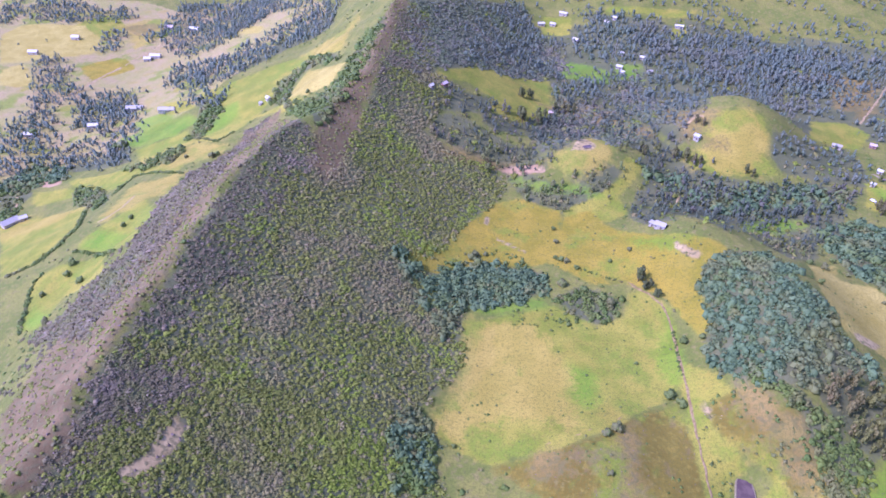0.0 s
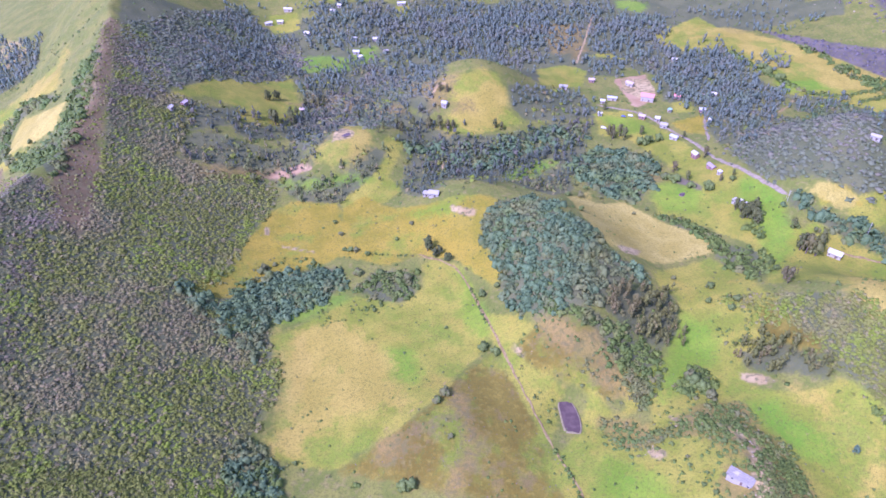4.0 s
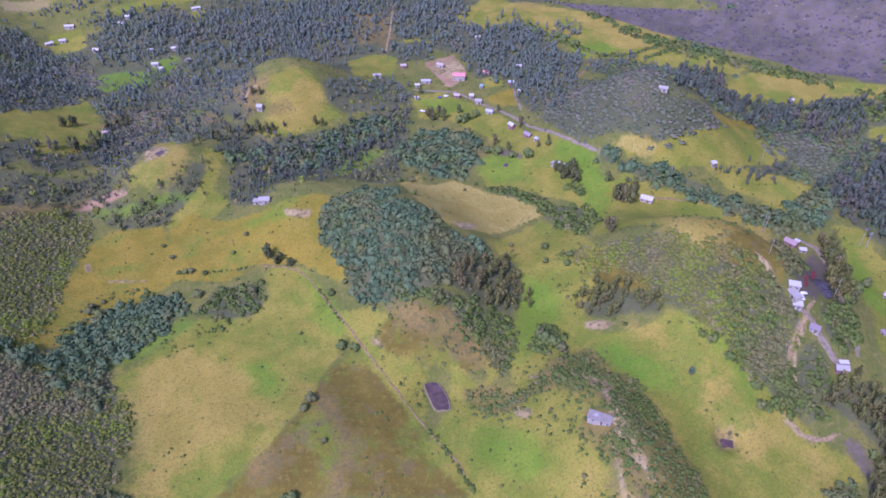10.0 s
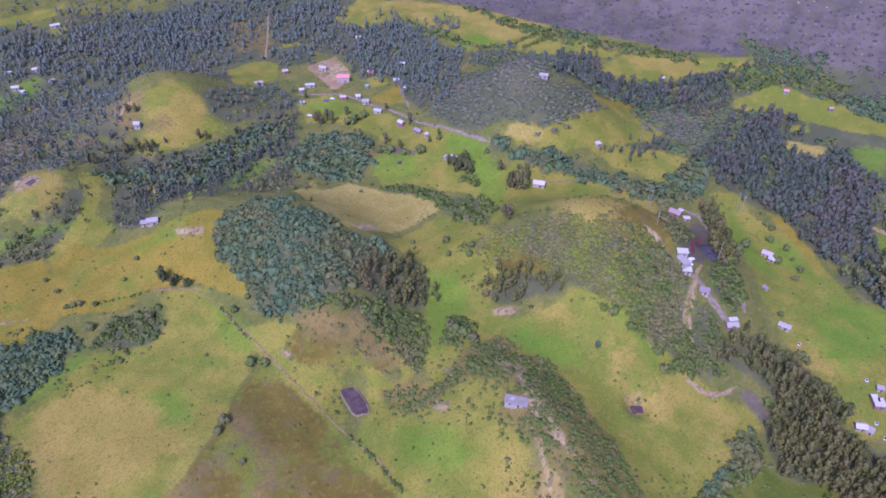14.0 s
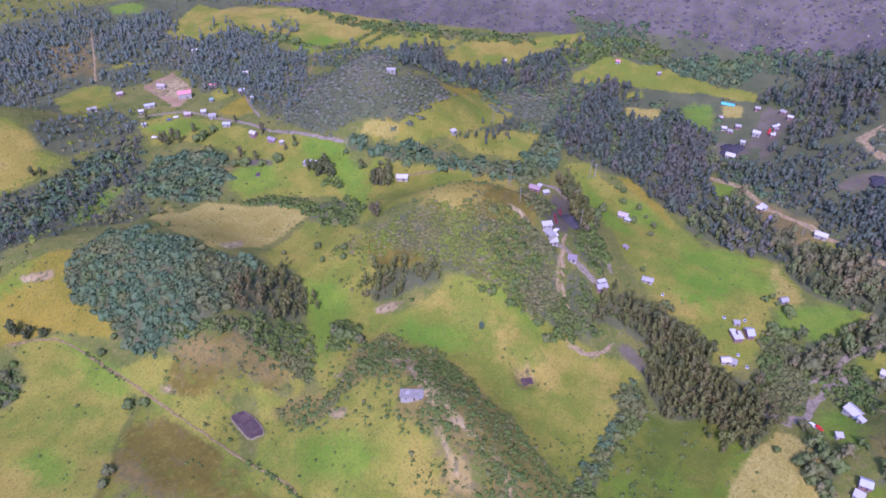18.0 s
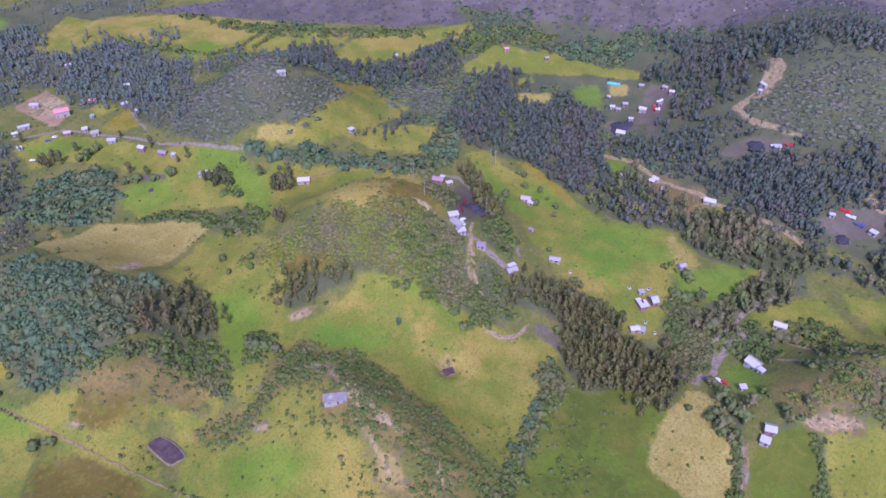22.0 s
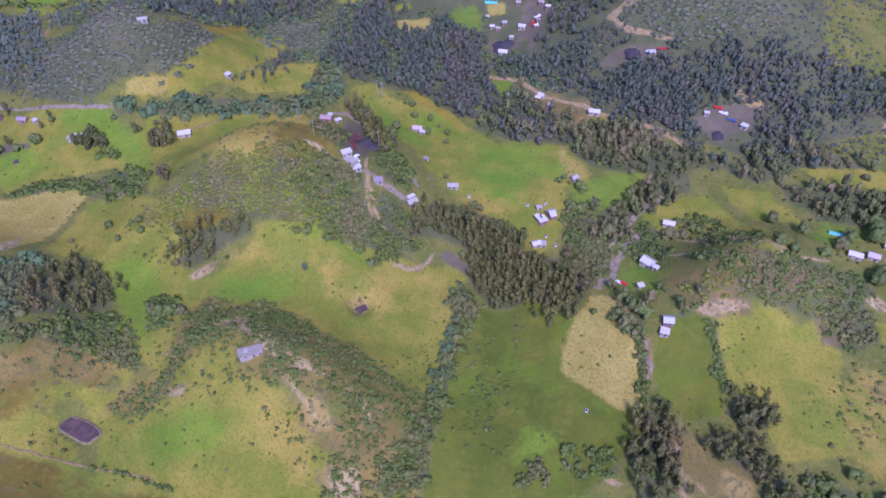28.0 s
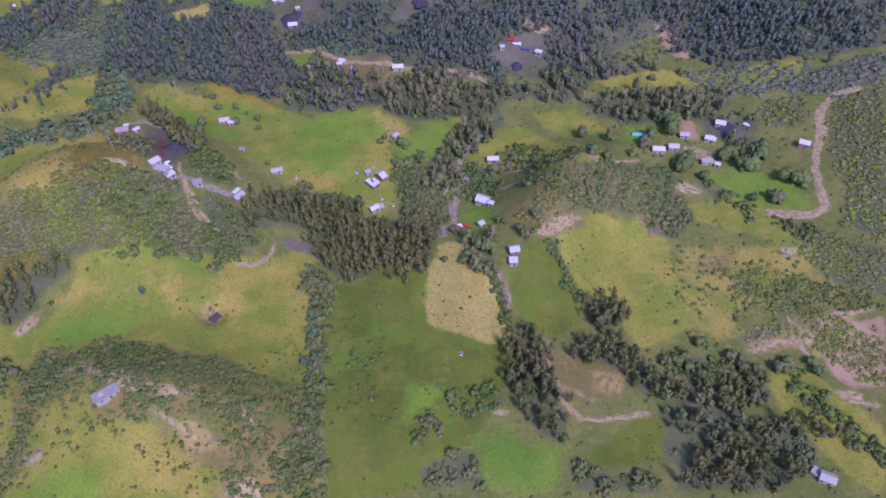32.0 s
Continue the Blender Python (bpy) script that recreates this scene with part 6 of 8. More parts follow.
def plastic_cover(x, y, turn, long, deep):
    ob = tagged(thing("plastic_tunnel", x, y, turn, lift=-0.1), "turquoise plastic sheeting over low hoops", "plastic tunnel")
    bm, n = bmesh.new(), 8
    rows = [[bm.verts.new((sx * long / 2, -deep / 2 * math.cos(math.pi * k / n), 1.5 * math.sin(math.pi * k / n))) for k in range(n + 1)] for sx in (-1, -0.3, 0.4, 1)]
    for p, q in zip(rows, rows[1:]):
        for k in range(n):
            bm.faces.new((p[k], p[k + 1], q[k + 1], q[k]))
    part("sheeting", bm, SHEETING, ob)
    for sx in (-1, 0, 1):
        part("hoop_bar", block((sx * long / 2 - 0.05, -deep / 2, 1.46), (sx * long / 2 + 0.05, deep / 2, 1.56)), POLE, ob)


def red_stack(x, y, turn, long):
    """Rusty iron racks lying about the coal yard."""
    ob = tagged(thing("iron_rack", x, y, turn, lift=-0.1), "rusty red iron racks lying about the coal yard", "rack")
    for k in range(7):
        u, v = (k - 3) * long / 9, 1.5 * math.sin(k * 2.1)
        part("rack_frame", block((u - long / 22, v - 0.7, 0), (u + long / 22, v + 0.7, 0.9 + 0.3 * (k % 3)), None, 0.1), REDIRON, ob)
        part("rack_rail", block((u - long / 20, v - 0.12, 1.75), (u + long / 20, v + 0.12, 1.9)), REDIRON, ob)


def coal_heap(x, y, wide, tall):
    ob = tagged(thing("coal_heap", x, y, lift=-0.3), "dark purplish heap of coal on the yard", "heap")
    bm = bmesh.new()
    rings = [[bm.verts.new((wide * f * (1 + 0.18 * math.sin(k * 1.7 + f * 5)) * math.cos(k * 0.449), wide * 0.75 * f * (1 + 0.18 * math.cos(k * 2.3)) * math.sin(k * 0.449), tall * h * (1 + 0.2 * math.sin(k * 3.1)))) for k in range(14)] for f, h in ((1, 0), (0.75, 0.38), (0.45, 0.75), (0.16, 1.0))]
    for p, q in zip(rings, rings[1:]):
        for k in range(14):
            bm.faces.new((p[k], p[(k + 1) % 14], q[(k + 1) % 14], q[k]))
    bm.faces.new(rings[-1])
    part("coal", bm, COAL, ob)


def water_material():
    n = Nodes("muddy_water", 0.16)
    n.bsdf.inputs["Specular IOR Level"].default_value = 0.5
    n.bump(n.noise(1.4, 2.0), 0.02, 0.3)
    return n.done(n.mix(n.step(n.noise(0.25, 4.0), 0.4, 0.65), (0.100, 0.062, 0.043), (0.145, 0.095, 0.064)))


WATER = water_material()
BANK = plain("trodden_bank", (0.30, 0.25, 0.12), 0.95, 0, 0.35, 0.5)


def pond(x, y, turn, long, wide, label):
    z = max(float(height(x + long * f * math.cos(radians(turn)), y + long * f * math.sin(radians(turn)))) for f in (-0.8, 0, 0.8))
    ob = tagged(thing("pond", x, y, turn, z), label, "pond", kind="structure")
    bm, n = bmesh.new(), 30

    def ring(f, h):
        out = []
        for k in range(n):
            a = 6.2832 * k / n
            r = 1 + 0.07 * math.sin(3 * a + x) + 0.05 * math.sin(5 * a + y)
            e = 0.72  # blunter than an ellipse
            c, s = math.cos(a), math.sin(a)
            out.append(bm.verts.new((long * f * r * math.copysign(abs(c) ** e, c), (wide * f + (f - 1) * 0.35 * long) * r * math.copysign(abs(s) ** e, s), h)))
        return out

    rings = [ring(1.12, -0.4), ring(1.06, 0.12), ring(1.03, 0.13), ring(0.97, -0.2)]
    for p, q in zip(rings, rings[1:]):
        for k in range(n):
            bm.faces.new((p[k], p[(k + 1) % n], q[(k + 1) % n], q[k]))
    part("bank", bm, BANK, ob, "trodden earth bank")
    bm = bmesh.new()
    bm.faces.new(ring(1.01, 0.08))
    part("water", bm, WATER, ob, "still muddy water")


# ---- single plants ----
PRNG = np.random.default_rng(21)
LEAVES = {
    "bush": (leaf_material("shrub_leaves", (0.088, 0.128, 0.030), (0.165, 0.212, 0.048), (0.15, 0.14, 0.055), attribute=False), "shrub"),
    "tall": (leaf_material("gum_leaves", (0.062, 0.078, 0.024), (0.155, 0.166, 0.046), (0.15, 0.12, 0.05), attribute=False), "eucalyptus_tree"),
    "pine": (leaf_material("pine_leaves", (0.054, 0.084, 0.026), (0.116, 0.150, 0.040), (0.10, 0.10, 0.035), attribute=False), "pine_tree"),
    "spiky": (leaf_material("blue_leaves", (0.074, 0.132, 0.066), (0.13, 0.20, 0.10), (0.12, 0.16, 0.08), attribute=False), "blue_gum_sapling"),
}
WORDS = {
    "bush": ("round green shrub standing in the grass", "shrub", "scattered shrubs"),
    "tall": ("tall dark eucalyptus tree with a loose crown", "tree", "scattered eucalyptus trees"),
    "pine": ("dark pine tree beside the path", "tree", "pines beside the path"),
    "spiky": ("blue-green young gum tree in the meadow", "tree", "young gum trees"),
}
MODELS = {}


def plant_model(kind, k):
    """One plant one metre high: stem, limbs, crown."""
    material, name = LEAVES[kind]
    root = new(name)
    tagged(root, *WORDS[kind])
    if kind == "bush":
        tufts = [(0.34, (0, 0, 0.5))]
        for n in range(7):
            turn, far = n * 0.9 + PRNG.uniform(-0.4, 0.4), PRNG.uniform(0.18, 0.42)
            tufts.append((PRNG.uniform(0.15, 0.27), (far * math.cos(turn), far * math.sin(turn), PRNG.uniform(0.18, 0.62))))
        v, f = joined(*[moved(lump(PRNG, 2 if s > 0.24 else 1, 0.36), s, q) for s, q in tufts], *[moved(sprays(PRNG, 13, 0.36), s * 0.92, q) for s, q in tufts])
    else:
        v, f = tree_kit(PRNG, 1, 1, 9, 11, {"tall": 1.2, "pine": 0.9, "spiky": 1.0}[kind], {"tall": 0.27, "pine": 0.30, "spiky": 0.28}[kind])[0]
    me = mesh_from("crown", v, f, material, True)
    ob = new("crown", me)
    ob.parent = root
    high = 0.45 if kind == "bush" else 0.86
    part("trunk", tube([(0, 0, -0.06), (0.012, 0.008, high * 0.5), (0, 0.01, high)], [0.034, 0.024, 0.008], 6), BARK, root)
    for n in range(3):
        a, h = n * 2.1 + k, high * (0.35 + 0.17 * n)
        part("limb", tube([(0.0, 0.0, h), (0.16 * math.cos(a), 0.16 * math.sin(a), h + 0.15)], [0.014, 0.005], 5), BARK, root)
    return root


def plant(kind, x, y, tall):
    key = (kind, int(x * 3 + y * 5) % 4)
    m = pose(x, y, float(height(x, y)), 0, 0, (x * 37 + y * 11) % 360) @ Matrix.Diagonal((tall, tall, tall, 1))
    if key not in MODELS:
        MODELS[key] = plant_model(*key)
        MODELS[key].matrix_world = m
    else:
        old = MODELS[key]
        c = copy_thing(old, Matrix.Identity(4))
        c.matrix_basis = m


# ---- where the buildings stand ----
building(402.9, 156.0, -88, 10.5, 6.5, 2.8, TILE_BROWN, BRICK, "gable", "low brick farmhouse with a brown tiled roof beside the yard")
building(408.5, 154.8, -84, 4.0, 2.6, 2.2, TIN_WHITE, PLASTER, "lean", "small white-roofed outhouse behind the brick farmhouse")
building(402.0, 147.1, -50, 5.5, 3.4, 2.4, TIN_WHITE, PLASTER, "lean", "white tin-roofed shed by the lane")
building(320.1, 114.4, -53, 7.5, 4.5, 2.8, TIN_WHITE, PLASTER, "lean", "white-roofed shed at the edge of the coal yard")
building(315.9, 111.2, -114, 10.0, 5.0, 2.8, TIN_GREY, PLASTER, "lean", "long grey-roofed shed beside the coal yard")
building(314.0, 107.2, -53, 6.2, 4.4, 2.6, TIN_WHITE, PLASTER, "lean", "bright white-roofed shed at the end of the yard")
building(315.0, 95.0, -69, 6.5, 4.5, 2.4, TIN_RUST, PLASTER, "lean", "brown tin-roofed hut by the sand track")
building(312.4, 74.8, -44, 8.2, 6.0, 2.8, TIN_GREY, BRICK, "gable", "grey gabled house with brick walls beside the wood")
building(315.8, 75.9, -41, 6.0, 2.5, 2.6, TIN_WHITE, PLASTER, "lean", "white lean-to behind the grey gabled house")
building(405.2, 91.1, -86, 8.5, 6.0, 2.6, TIN_PINK, PLASTER, "gable", "weathered pinkish farmhouse in the green pasture")
building(401.1, 86.7, -96, 5.0, 3.5, 2.2, TIN_WHITE, PLASTER, "lean", "white annex of the weathered farmhouse")
building(362.4, 76.2, -115, 4.2, 2.4, 1.6, TIN_RUST, PLASTER, "lean", "small ruined hut in the pasture")
building(341.0, 55.0, -82, 8.5, 5.0, 2.4, TIN_GREY, PLASTER, "gable", "grey hut with a white end under the trees")
building(325.9, -1.5, -54, 6.6, 9.6, 3.0, TIN_WHITE, BRICK, "patch", "white-roofed brick house with an open court")
building(331.3, -7.2, -54, 5.0, 8.4, 3.2, TIN_BLUE, BRICK, "gable", "pale blue gabled wing of the white farmhouse")
building(336.0, 0.5, -67, 4.2, 3.2, 2.2, TIN_GREY, PLASTER, "lean", "small grey shed behind the white farmhouse")
building(305.3, -0.4, -58, 6.8, 5.0, 2.6, TIN_WHITE, PLASTER, "gable", "white gabled hut below the farmhouse")
building(306.2, -4.7, -86, 4.0, 4.5, 2.2, TIN_GREY, PLASTER, "lean", "grey shed joined to the white hut")
building(368.7, -19.3, -48, 5.6, 4.6, 2.8, TIN_GREY, PLASTER, "gable", "lone grey gabled hut in the upper pasture")
building(335.6, -77.1, -97, 8.8, 5.2, 3.0, TIN_WHITE, PLASTER, "gable", "white barn in the pasture above the road")
building(297.6, -63.6, -125, 9.5, 7.8, 3.2, TIN_WHITE, PLASTER, "gable", "large white-roofed house near the road junction")
building(291.2, -67.0, -125, 4.0, 3.0, 2.4, TIN_WHITE, PLASTER, "lean", "white porch shed beside the large house")
building(276.5, -58.9, -65, 4.0, 3.4, 2.4, TIN_WHITE, PLASTER, "lean", "small white shed by the junction")
building(250.8, -71.5, -87, 6.6, 6.0, 3.0, TIN_BLUE, BRICK, "gable", "grey-blue roofed cottage with rubble round it")
building(245.1, -70.1, -100, 5.4, 4.6, 2.6, TIN_WHITE, PLASTER, "lean", "white shed below the cottage")
building(554.0, 33.8, -96, 7.4, 5.2, 3.5, TIN_WHITE, PLASTER, "gable", "white hall in the roadside hamlet")
building(515.3, 44.7, -91, 9.0, 6.0, 3.2, TIN_WHITE, PLASTER, "gable", "white shed beside the dark coal yard")
building(539.1, 40.7, -84, 4.4, 3.0, 2.8, TIN_WHITE, PLASTER, "lean", "small white shed at the coal yard")
building(556.4, 58.7, -81, 4.8, 3.7, 2.8, TIN_WHITE, PLASTER, "gable", "white house in the roadside hamlet")
building(553.3, 53.3, -93, 4.8, 3.7, 2.8, TIN_GREY, BRICK, "gable", "grey house in the hamlet")
building(561.5, 49.3, -73, 5.2, 3.7, 3, TIN_GREY, BRICK, "gable", "grey tin-roofed house in the hamlet")
building(570.9, 64.8, -81, 3.7, 3.0, 2.6, TIN_PINK, BRICK, "gable", "small brick house in the hamlet")
building(562.2, 21.2, -95, 3.7, 3.0, 2.6, TIN_RUST, BRICK, "gable", "small rust-roofed house by the road")
building(553.9, 22.1, -93, 4.1, 3.0, 2.6, TIN_WHITE, BRICK, "gable", "small white-roofed house by the road")
building(587.5, 21.0, -112, 5.9, 4.4, 3, TIN_GREY, BRICK, "gable", "grey house at the edge of the wood")
building(579.4, 14.9, -87, 5.2, 3.7, 3, TIN_WHITE, BRICK, "gable", "white-roofed house at the edge of the wood")
building(590.9, 41.0, -87, 5.2, 3.7, 3, TIN_GREY, BRICK, "gable", "grey house on the hamlet street")
building(560.9, -51.3, -138, 8.1, 3.7, 3, TIN_WHITE, PLASTER, "gable", "long white shed on the eastern slope")
building(555.0, -49.4, -123, 3.7, 3.0, 2.6, TIN_WHITE, PLASTER, "lean", "small white shed on the eastern slope")
building(497.6, -66.6, -74, 6.0, 4.0, 2.6, TIN_WHITE, PLASTER, "lean", "white shed at the gravel yard")
building(455.4, 33.6, -74, 4.0, 3.4, 2.4, TIN_WHITE, PLASTER, "lean", "small white hut among the trees")
building(612.8, 130.6, -47, 4.4, 3.0, 2.6, TIN_GREY, BRICK, "gable", "grey hut in the far pasture")
building(616.3, 169.9, -75, 5.2, 3.7, 2.8, TIN_RED, PLASTER, "gable", "small red-roofed house in the far pasture")
building(446.6, 1.4, -104, 6.0, 5.0, 2.8, TIN_PINK, BRICK, "gable", "pinkish house at the gravel works")
building(455.2, 11.5, -105, 5.0, 4.0, 2.6, TIN_WHITE, BRICK, "gable", "white-roofed house at the gravel works")
building(382.7, 480.4, -41, 14.8, 8.1, 5, TIN_RED, PLASTER, "gable", "large village hall with a pink-red roof")
building(385.5, 512.3, -68, 9.6, 4.4, 3.4, TIN_PINK, PLASTER, "gable", "long pale orange building below the quarry")
building(354.0, 492.6, -38, 11.1, 3.7, 3, TIN_BLUE, PLASTER, "gable", "long pale grey building by the village road")
building(343.4, 491.0, -41, 5.2, 3.7, 3, TIN_WHITE, PLASTER, "gable", "white village house with a small yard")
building(329.4, 472.4, -41, 4.4, 3.0, 2.6, TIN_WHITE, PLASTER, "lean", "white shed at the village edge")
building(358.5, 452.4, -49, 6.7, 4.4, 3, TIN_PINK, BRICK, "gable", "pinkish brick village house")
building(368.5, 444.2, -44, 5.2, 4.4, 3.2, TIN_WHITE, PLASTER, "gable", "white village house by the road")
building(366.6, 432.6, -43, 7.4, 5.2, 3.4, TIN_GREY, PLASTER, "gable", "grey-roofed village house by the road")
building(361.5, 411.5, -62, 8.1, 4.4, 3, TIN_BLUE, PLASTER, "gable", "pale blue-roofed village building")
building(356.7, 378.2, -90, 7.0, 5.2, 4, TIN_WHITE, BRICK, "gable", "tall white-roofed house with pink walls")
building(352.4, 354.6, -90, 9.0, 5.0, 2.4, TIN_RUST, BRICK, "gable", "brown-roofed house with ruined walls")
building(348.7, 341.6, -93, 4.0, 3.0, 2.4, TIN_WHITE, PLASTER, "lean", "small white hut beside the brown house")
building(408.9, 472.1, -62, 7.4, 3.7, 3, TIN_RED, BRICK, "gable", "orange-roofed farmhouse above the road")
building(387.0, 453.0, -72, 3.7, 3.0, 2.6, TIN_GREEN, PLASTER, "lean", "small green-roofed hut by the road")
building(445.0, 466.7, -53, 5.9, 3.7, 3, TIN_WHITE, PLASTER, "gable", "white roadside house up the hill")
building(434.6, 464.5, -29, 6.7, 3.7, 3, TIN_PINK, BRICK, "gable", "pinkish roadside house up the hill")
building(411.8, 441.2, -30, 6.7, 4.4, 3, TIN_BLUE, BRICK, "gable", "grey-blue house among clutter by the hill road")
building(406.2, 423.4, -74, 3.7, 3.0, 2.8, TIN_WHITE, PLASTER, "lean", "white hut by the hill road")
building(334.8, 300.2, -83, 7.0, 5.5, 3, TIN_WHITE, PLASTER, "gable", "white hut beside tall trees in the pasture")
building(334.0, 306.1, -84, 6.0, 4.0, 2.4, TIN_GREY, PLASTER, "lean", "grey shed beside the white hut")
building(342.6, -227.3, -120, 8.0, 6.0, 3, TIN_WHITE, PLASTER, "gable", "white building at the dark storage yard")
building(329.9, -215.5, -124, 8.5, 5.0, 3, TIN_WHITE, PLASTER, "gable", "white long shed at the storage yard")
building(336.2, -200.8, -102, 7.5, 5.0, 2.6, TIN_GREY, PLASTER, "gable", "grey workshop at the storage yard")
building(322.7, -178.3, -105, 9.5, 5.5, 3, TIN_WHITE, PLASTER, "gable", "white-roofed house in the hollow")
building(325.2, -189.2, -103, 8.0, 6.0, 3, TIN_PINK, PLASTER, "gable", "tan-roofed house in the hollow")
building(310.2, -205.5, -95, 9.0, 4.0, 2.6, TIN_GREY, PLASTER, "lean", "long grey shed by the bright meadow")
building(306.8, -210.7, -129, 4.0, 3.0, 2.4, TIN_WHITE, PLASTER, "lean", "small white shed by the bright meadow")
building(308.7, -264.9, -125, 8.0, 6.0, 3.4, TIN_WHITE, BRICK, "gable", "white-roofed house beside the sand road")
building(126.4, 789.8, -30, 11.8, 4.4, 3.2, TIN_WHITE, PLASTER, "gable", "long white building on a far knoll")
building(113.3, 771.2, -24, 8.1, 4.4, 3, TIN_WHITE, PLASTER, "gable", "white farm building on a far slope")
building(100.3, 769.4, 6, 9.6, 4.4, 3, TIN_WHITE, PLASTER, "gable", "white farm building beside a far field")
building(132.9, 728.3, -47, 8.1, 5.2, 3, TIN_WHITE, PLASTER, "gable", "white farmhouse on a far wooded slope")
building(168.4, 755.3, -42, 7.4, 4.4, 3, TIN_WHITE, PLASTER, "gable", "white hut on a far pale slope")
building(177.6, 762.5, -40, 5.9, 3.7, 3, TIN_WHITE, PLASTER, "gable", "small white house on a far pale slope")
building(173.6, 692.1, -33, 6.7, 3.7, 3, TIN_WHITE, PLASTER, "gable", "white house beside a far road")
building(194.6, 685.5, -21, 8.9, 4.4, 3, TIN_WHITE, PLASTER, "gable", "white house in a far meadow")
building(195.4, 657.1, 11, 5.9, 3.7, 3, TIN_GREY, PLASTER, "gable", "grey house in a far meadow")
building(167.7, 666.4, -29, 8.1, 4.4, 3, TIN_WHITE, PLASTER, "gable", "white farmhouse at the edge of a wood")
building(168.5, 655.6, -28, 6.7, 4.4, 3, TIN_WHITE, PLASTER, "gable", "white barn at the edge of a wood")
building(196.8, 501.2, -47, 5.9, 5.2, 3.4, TIN_BLUE, PLASTER, "gable", "grey-white house at the foot of the beige field")
building(92.0, 571.8, -3, 6.7, 3.7, 3, TIN_PINK, PLASTER, "gable", "pale farmhouse among dark trees")
building(244.5, 751.8, -13, 11.8, 4.4, 3, TIN_WHITE, PLASTER, "gable", "long white greenhouse in the far valley")
building(357.3, 533.4, -27, 6.7, 4.4, 3, TIN_PINK, BRICK, "gable", "pinkish house below the quarry")
building(320.8, 522.7, -31, 9.6, 3.7, 3, TIN_GREY, PLASTER, "gable", "grey and white building by a meadow")
building(142.6, 384.2, -33, 9.0, 6.0, 3, TIN_GREY, PLASTER, "gable", "grey farmhouse below the amber hill")
building(139.0, 389.6, -43, 5.0, 4.0, 2.6, TIN_GREY, PLASTER, "lean", "grey shed beside the grey farmhouse")
building(349.9, 234.5, -62, 10.5, 6.5, 3, TIN_WHITE, PLASTER, "gable", "white barn in the bright pasture")
building(415.4, 230.3, -21, 5.0, 4.0, 2.8, TIN_WHITE, PLASTER, "lean", "white hut beside a dark grove")
building(457.6, 544.3, -32, 6.7, 3.7, 3, TIN_WHITE, PLASTER, "gable", "white house in the far valley")
building(575.2, 265.3, -43, 5.2, 3.7, 3, TIN_WHITE, PLASTER, "gable", "small white house in the far pasture")
building(414.7, 283.5, -62, 8.1, 3.7, 3, TIN_GREY, PLASTER, "gable", "grey farm building among far trees")
building(-12.4, 524.6, 53, 4.4, 3.7, 2.8, TIN_WHITE, PLASTER, "gable", "white farm hut at the ridge foot")
building(-2.2, 539.1, 47, 6.7, 4.4, 3, TIN_PINK, BRICK, "gable", "pinkish farmhouse at the ridge foot")
building(109.5, -176.3, -124, 8.0, 6.0, 2.8, TIN_GREY, PLASTER, "gable", "grey shack with rubble round it")
building(331.2, -216.4, -129, 4.0, 3.0, 2.4, TIN_WHITE, PLASTER, "lean", "small white store at the yard")
building(439.5, -29.0, -94, 10.0, 6.0, 3, TIN_WHITE, PLASTER, "gable", "long white building by the gravel road")
building(458.1, 9.3, -118, 6.0, 5.0, 2.8, TIN_WHITE, PLASTER, "gable", "white house at the gravel works edge")
building(443.0, -104.6, -95, 4.0, 3.0, 2.6, TIN_WHITE, PLASTER, "lean", "small white hut at the upper yard")
building(433.0, -128.7, -126, 6.0, 4.0, 2.6, TIN_WHITE, PLASTER, "lean", "white shed at the upper yard")
hut_on_spur(178.4, 119.6, -62)

building(-380.6, 507.2, 52, 19, 11, 4, TIN_GREY, PLASTER, "gable", "long grey-roofed farm building in the western valley")
building(-371.0, 511.6, 40, 9, 7, 3.5, TIN_WHITE, PLASTER, "gable", "white-roofed outbuilding beside the long grey farm building")
building(-384.0, 694.0, 10, 14, 8, 3.5, TIN_WHITE, PLASTER, "gable", "white-roofed farmhouse among the valley trees")
building(-447.9, 677.6, 0, 12, 7, 3.5, TIN_WHITE, PLASTER, "gable", "pale farmhouse among woods in the western valley")
building(-165.3, 608.2, -48, 6, 4.5, 3, TIN_WHITE, PLASTER, "gable", "small white house in the ridge pasture")
building(-171.6, 603.9, -30, 4, 3, 2.4, TIN_GREY, PLASTER, "lean", "grey shed in the ridge pasture")
building(-343.9, 716.4, 6, 24, 9, 4, TIN_GREY, PLASTER, "gable", "long grey-roofed shed above the lush field")
building(-292.9, 679.2, 4, 22, 8, 3.5, TIN_GREY, PLASTER, "gable", "long low greenhouse-like shed beside the lush field")
building(-383.7, 893.5, 0, 18, 9, 4, TIN_WHITE, PLASTER, "gable", "white-roofed barn by the pale valley road")
building(-391.8, 886.1, 8, 12, 8, 4, TIN_WHITE, PLASTER, "gable", "white barn standing on pale farmland")
building(-397.9, 994.3, 0, 16, 9, 4, TIN_PINK, PLASTER, "gable", "pinkish farm shed on distant farmland")
building(-358.9, 986.0, -8, 18, 9, 4, TIN_WHITE, PLASTER, "gable", "white-roofed shed beside the distant road")
building(-511.4, 948.1, 0, 14, 9, 4, TIN_WHITE, PLASTER, "gable", "white farmhouse on distant dry land")
building(-543.7, 893.1, 0, 16, 8, 4, TIN_WHITE, PLASTER, "gable", "long white shed on distant dry land")

building(112.3, -173.8, 35, 6.5, 5.0, 1.8, TIN_GREY, PLASTER, "lean", "collapsed shed under a crumpled grey sheet roof")

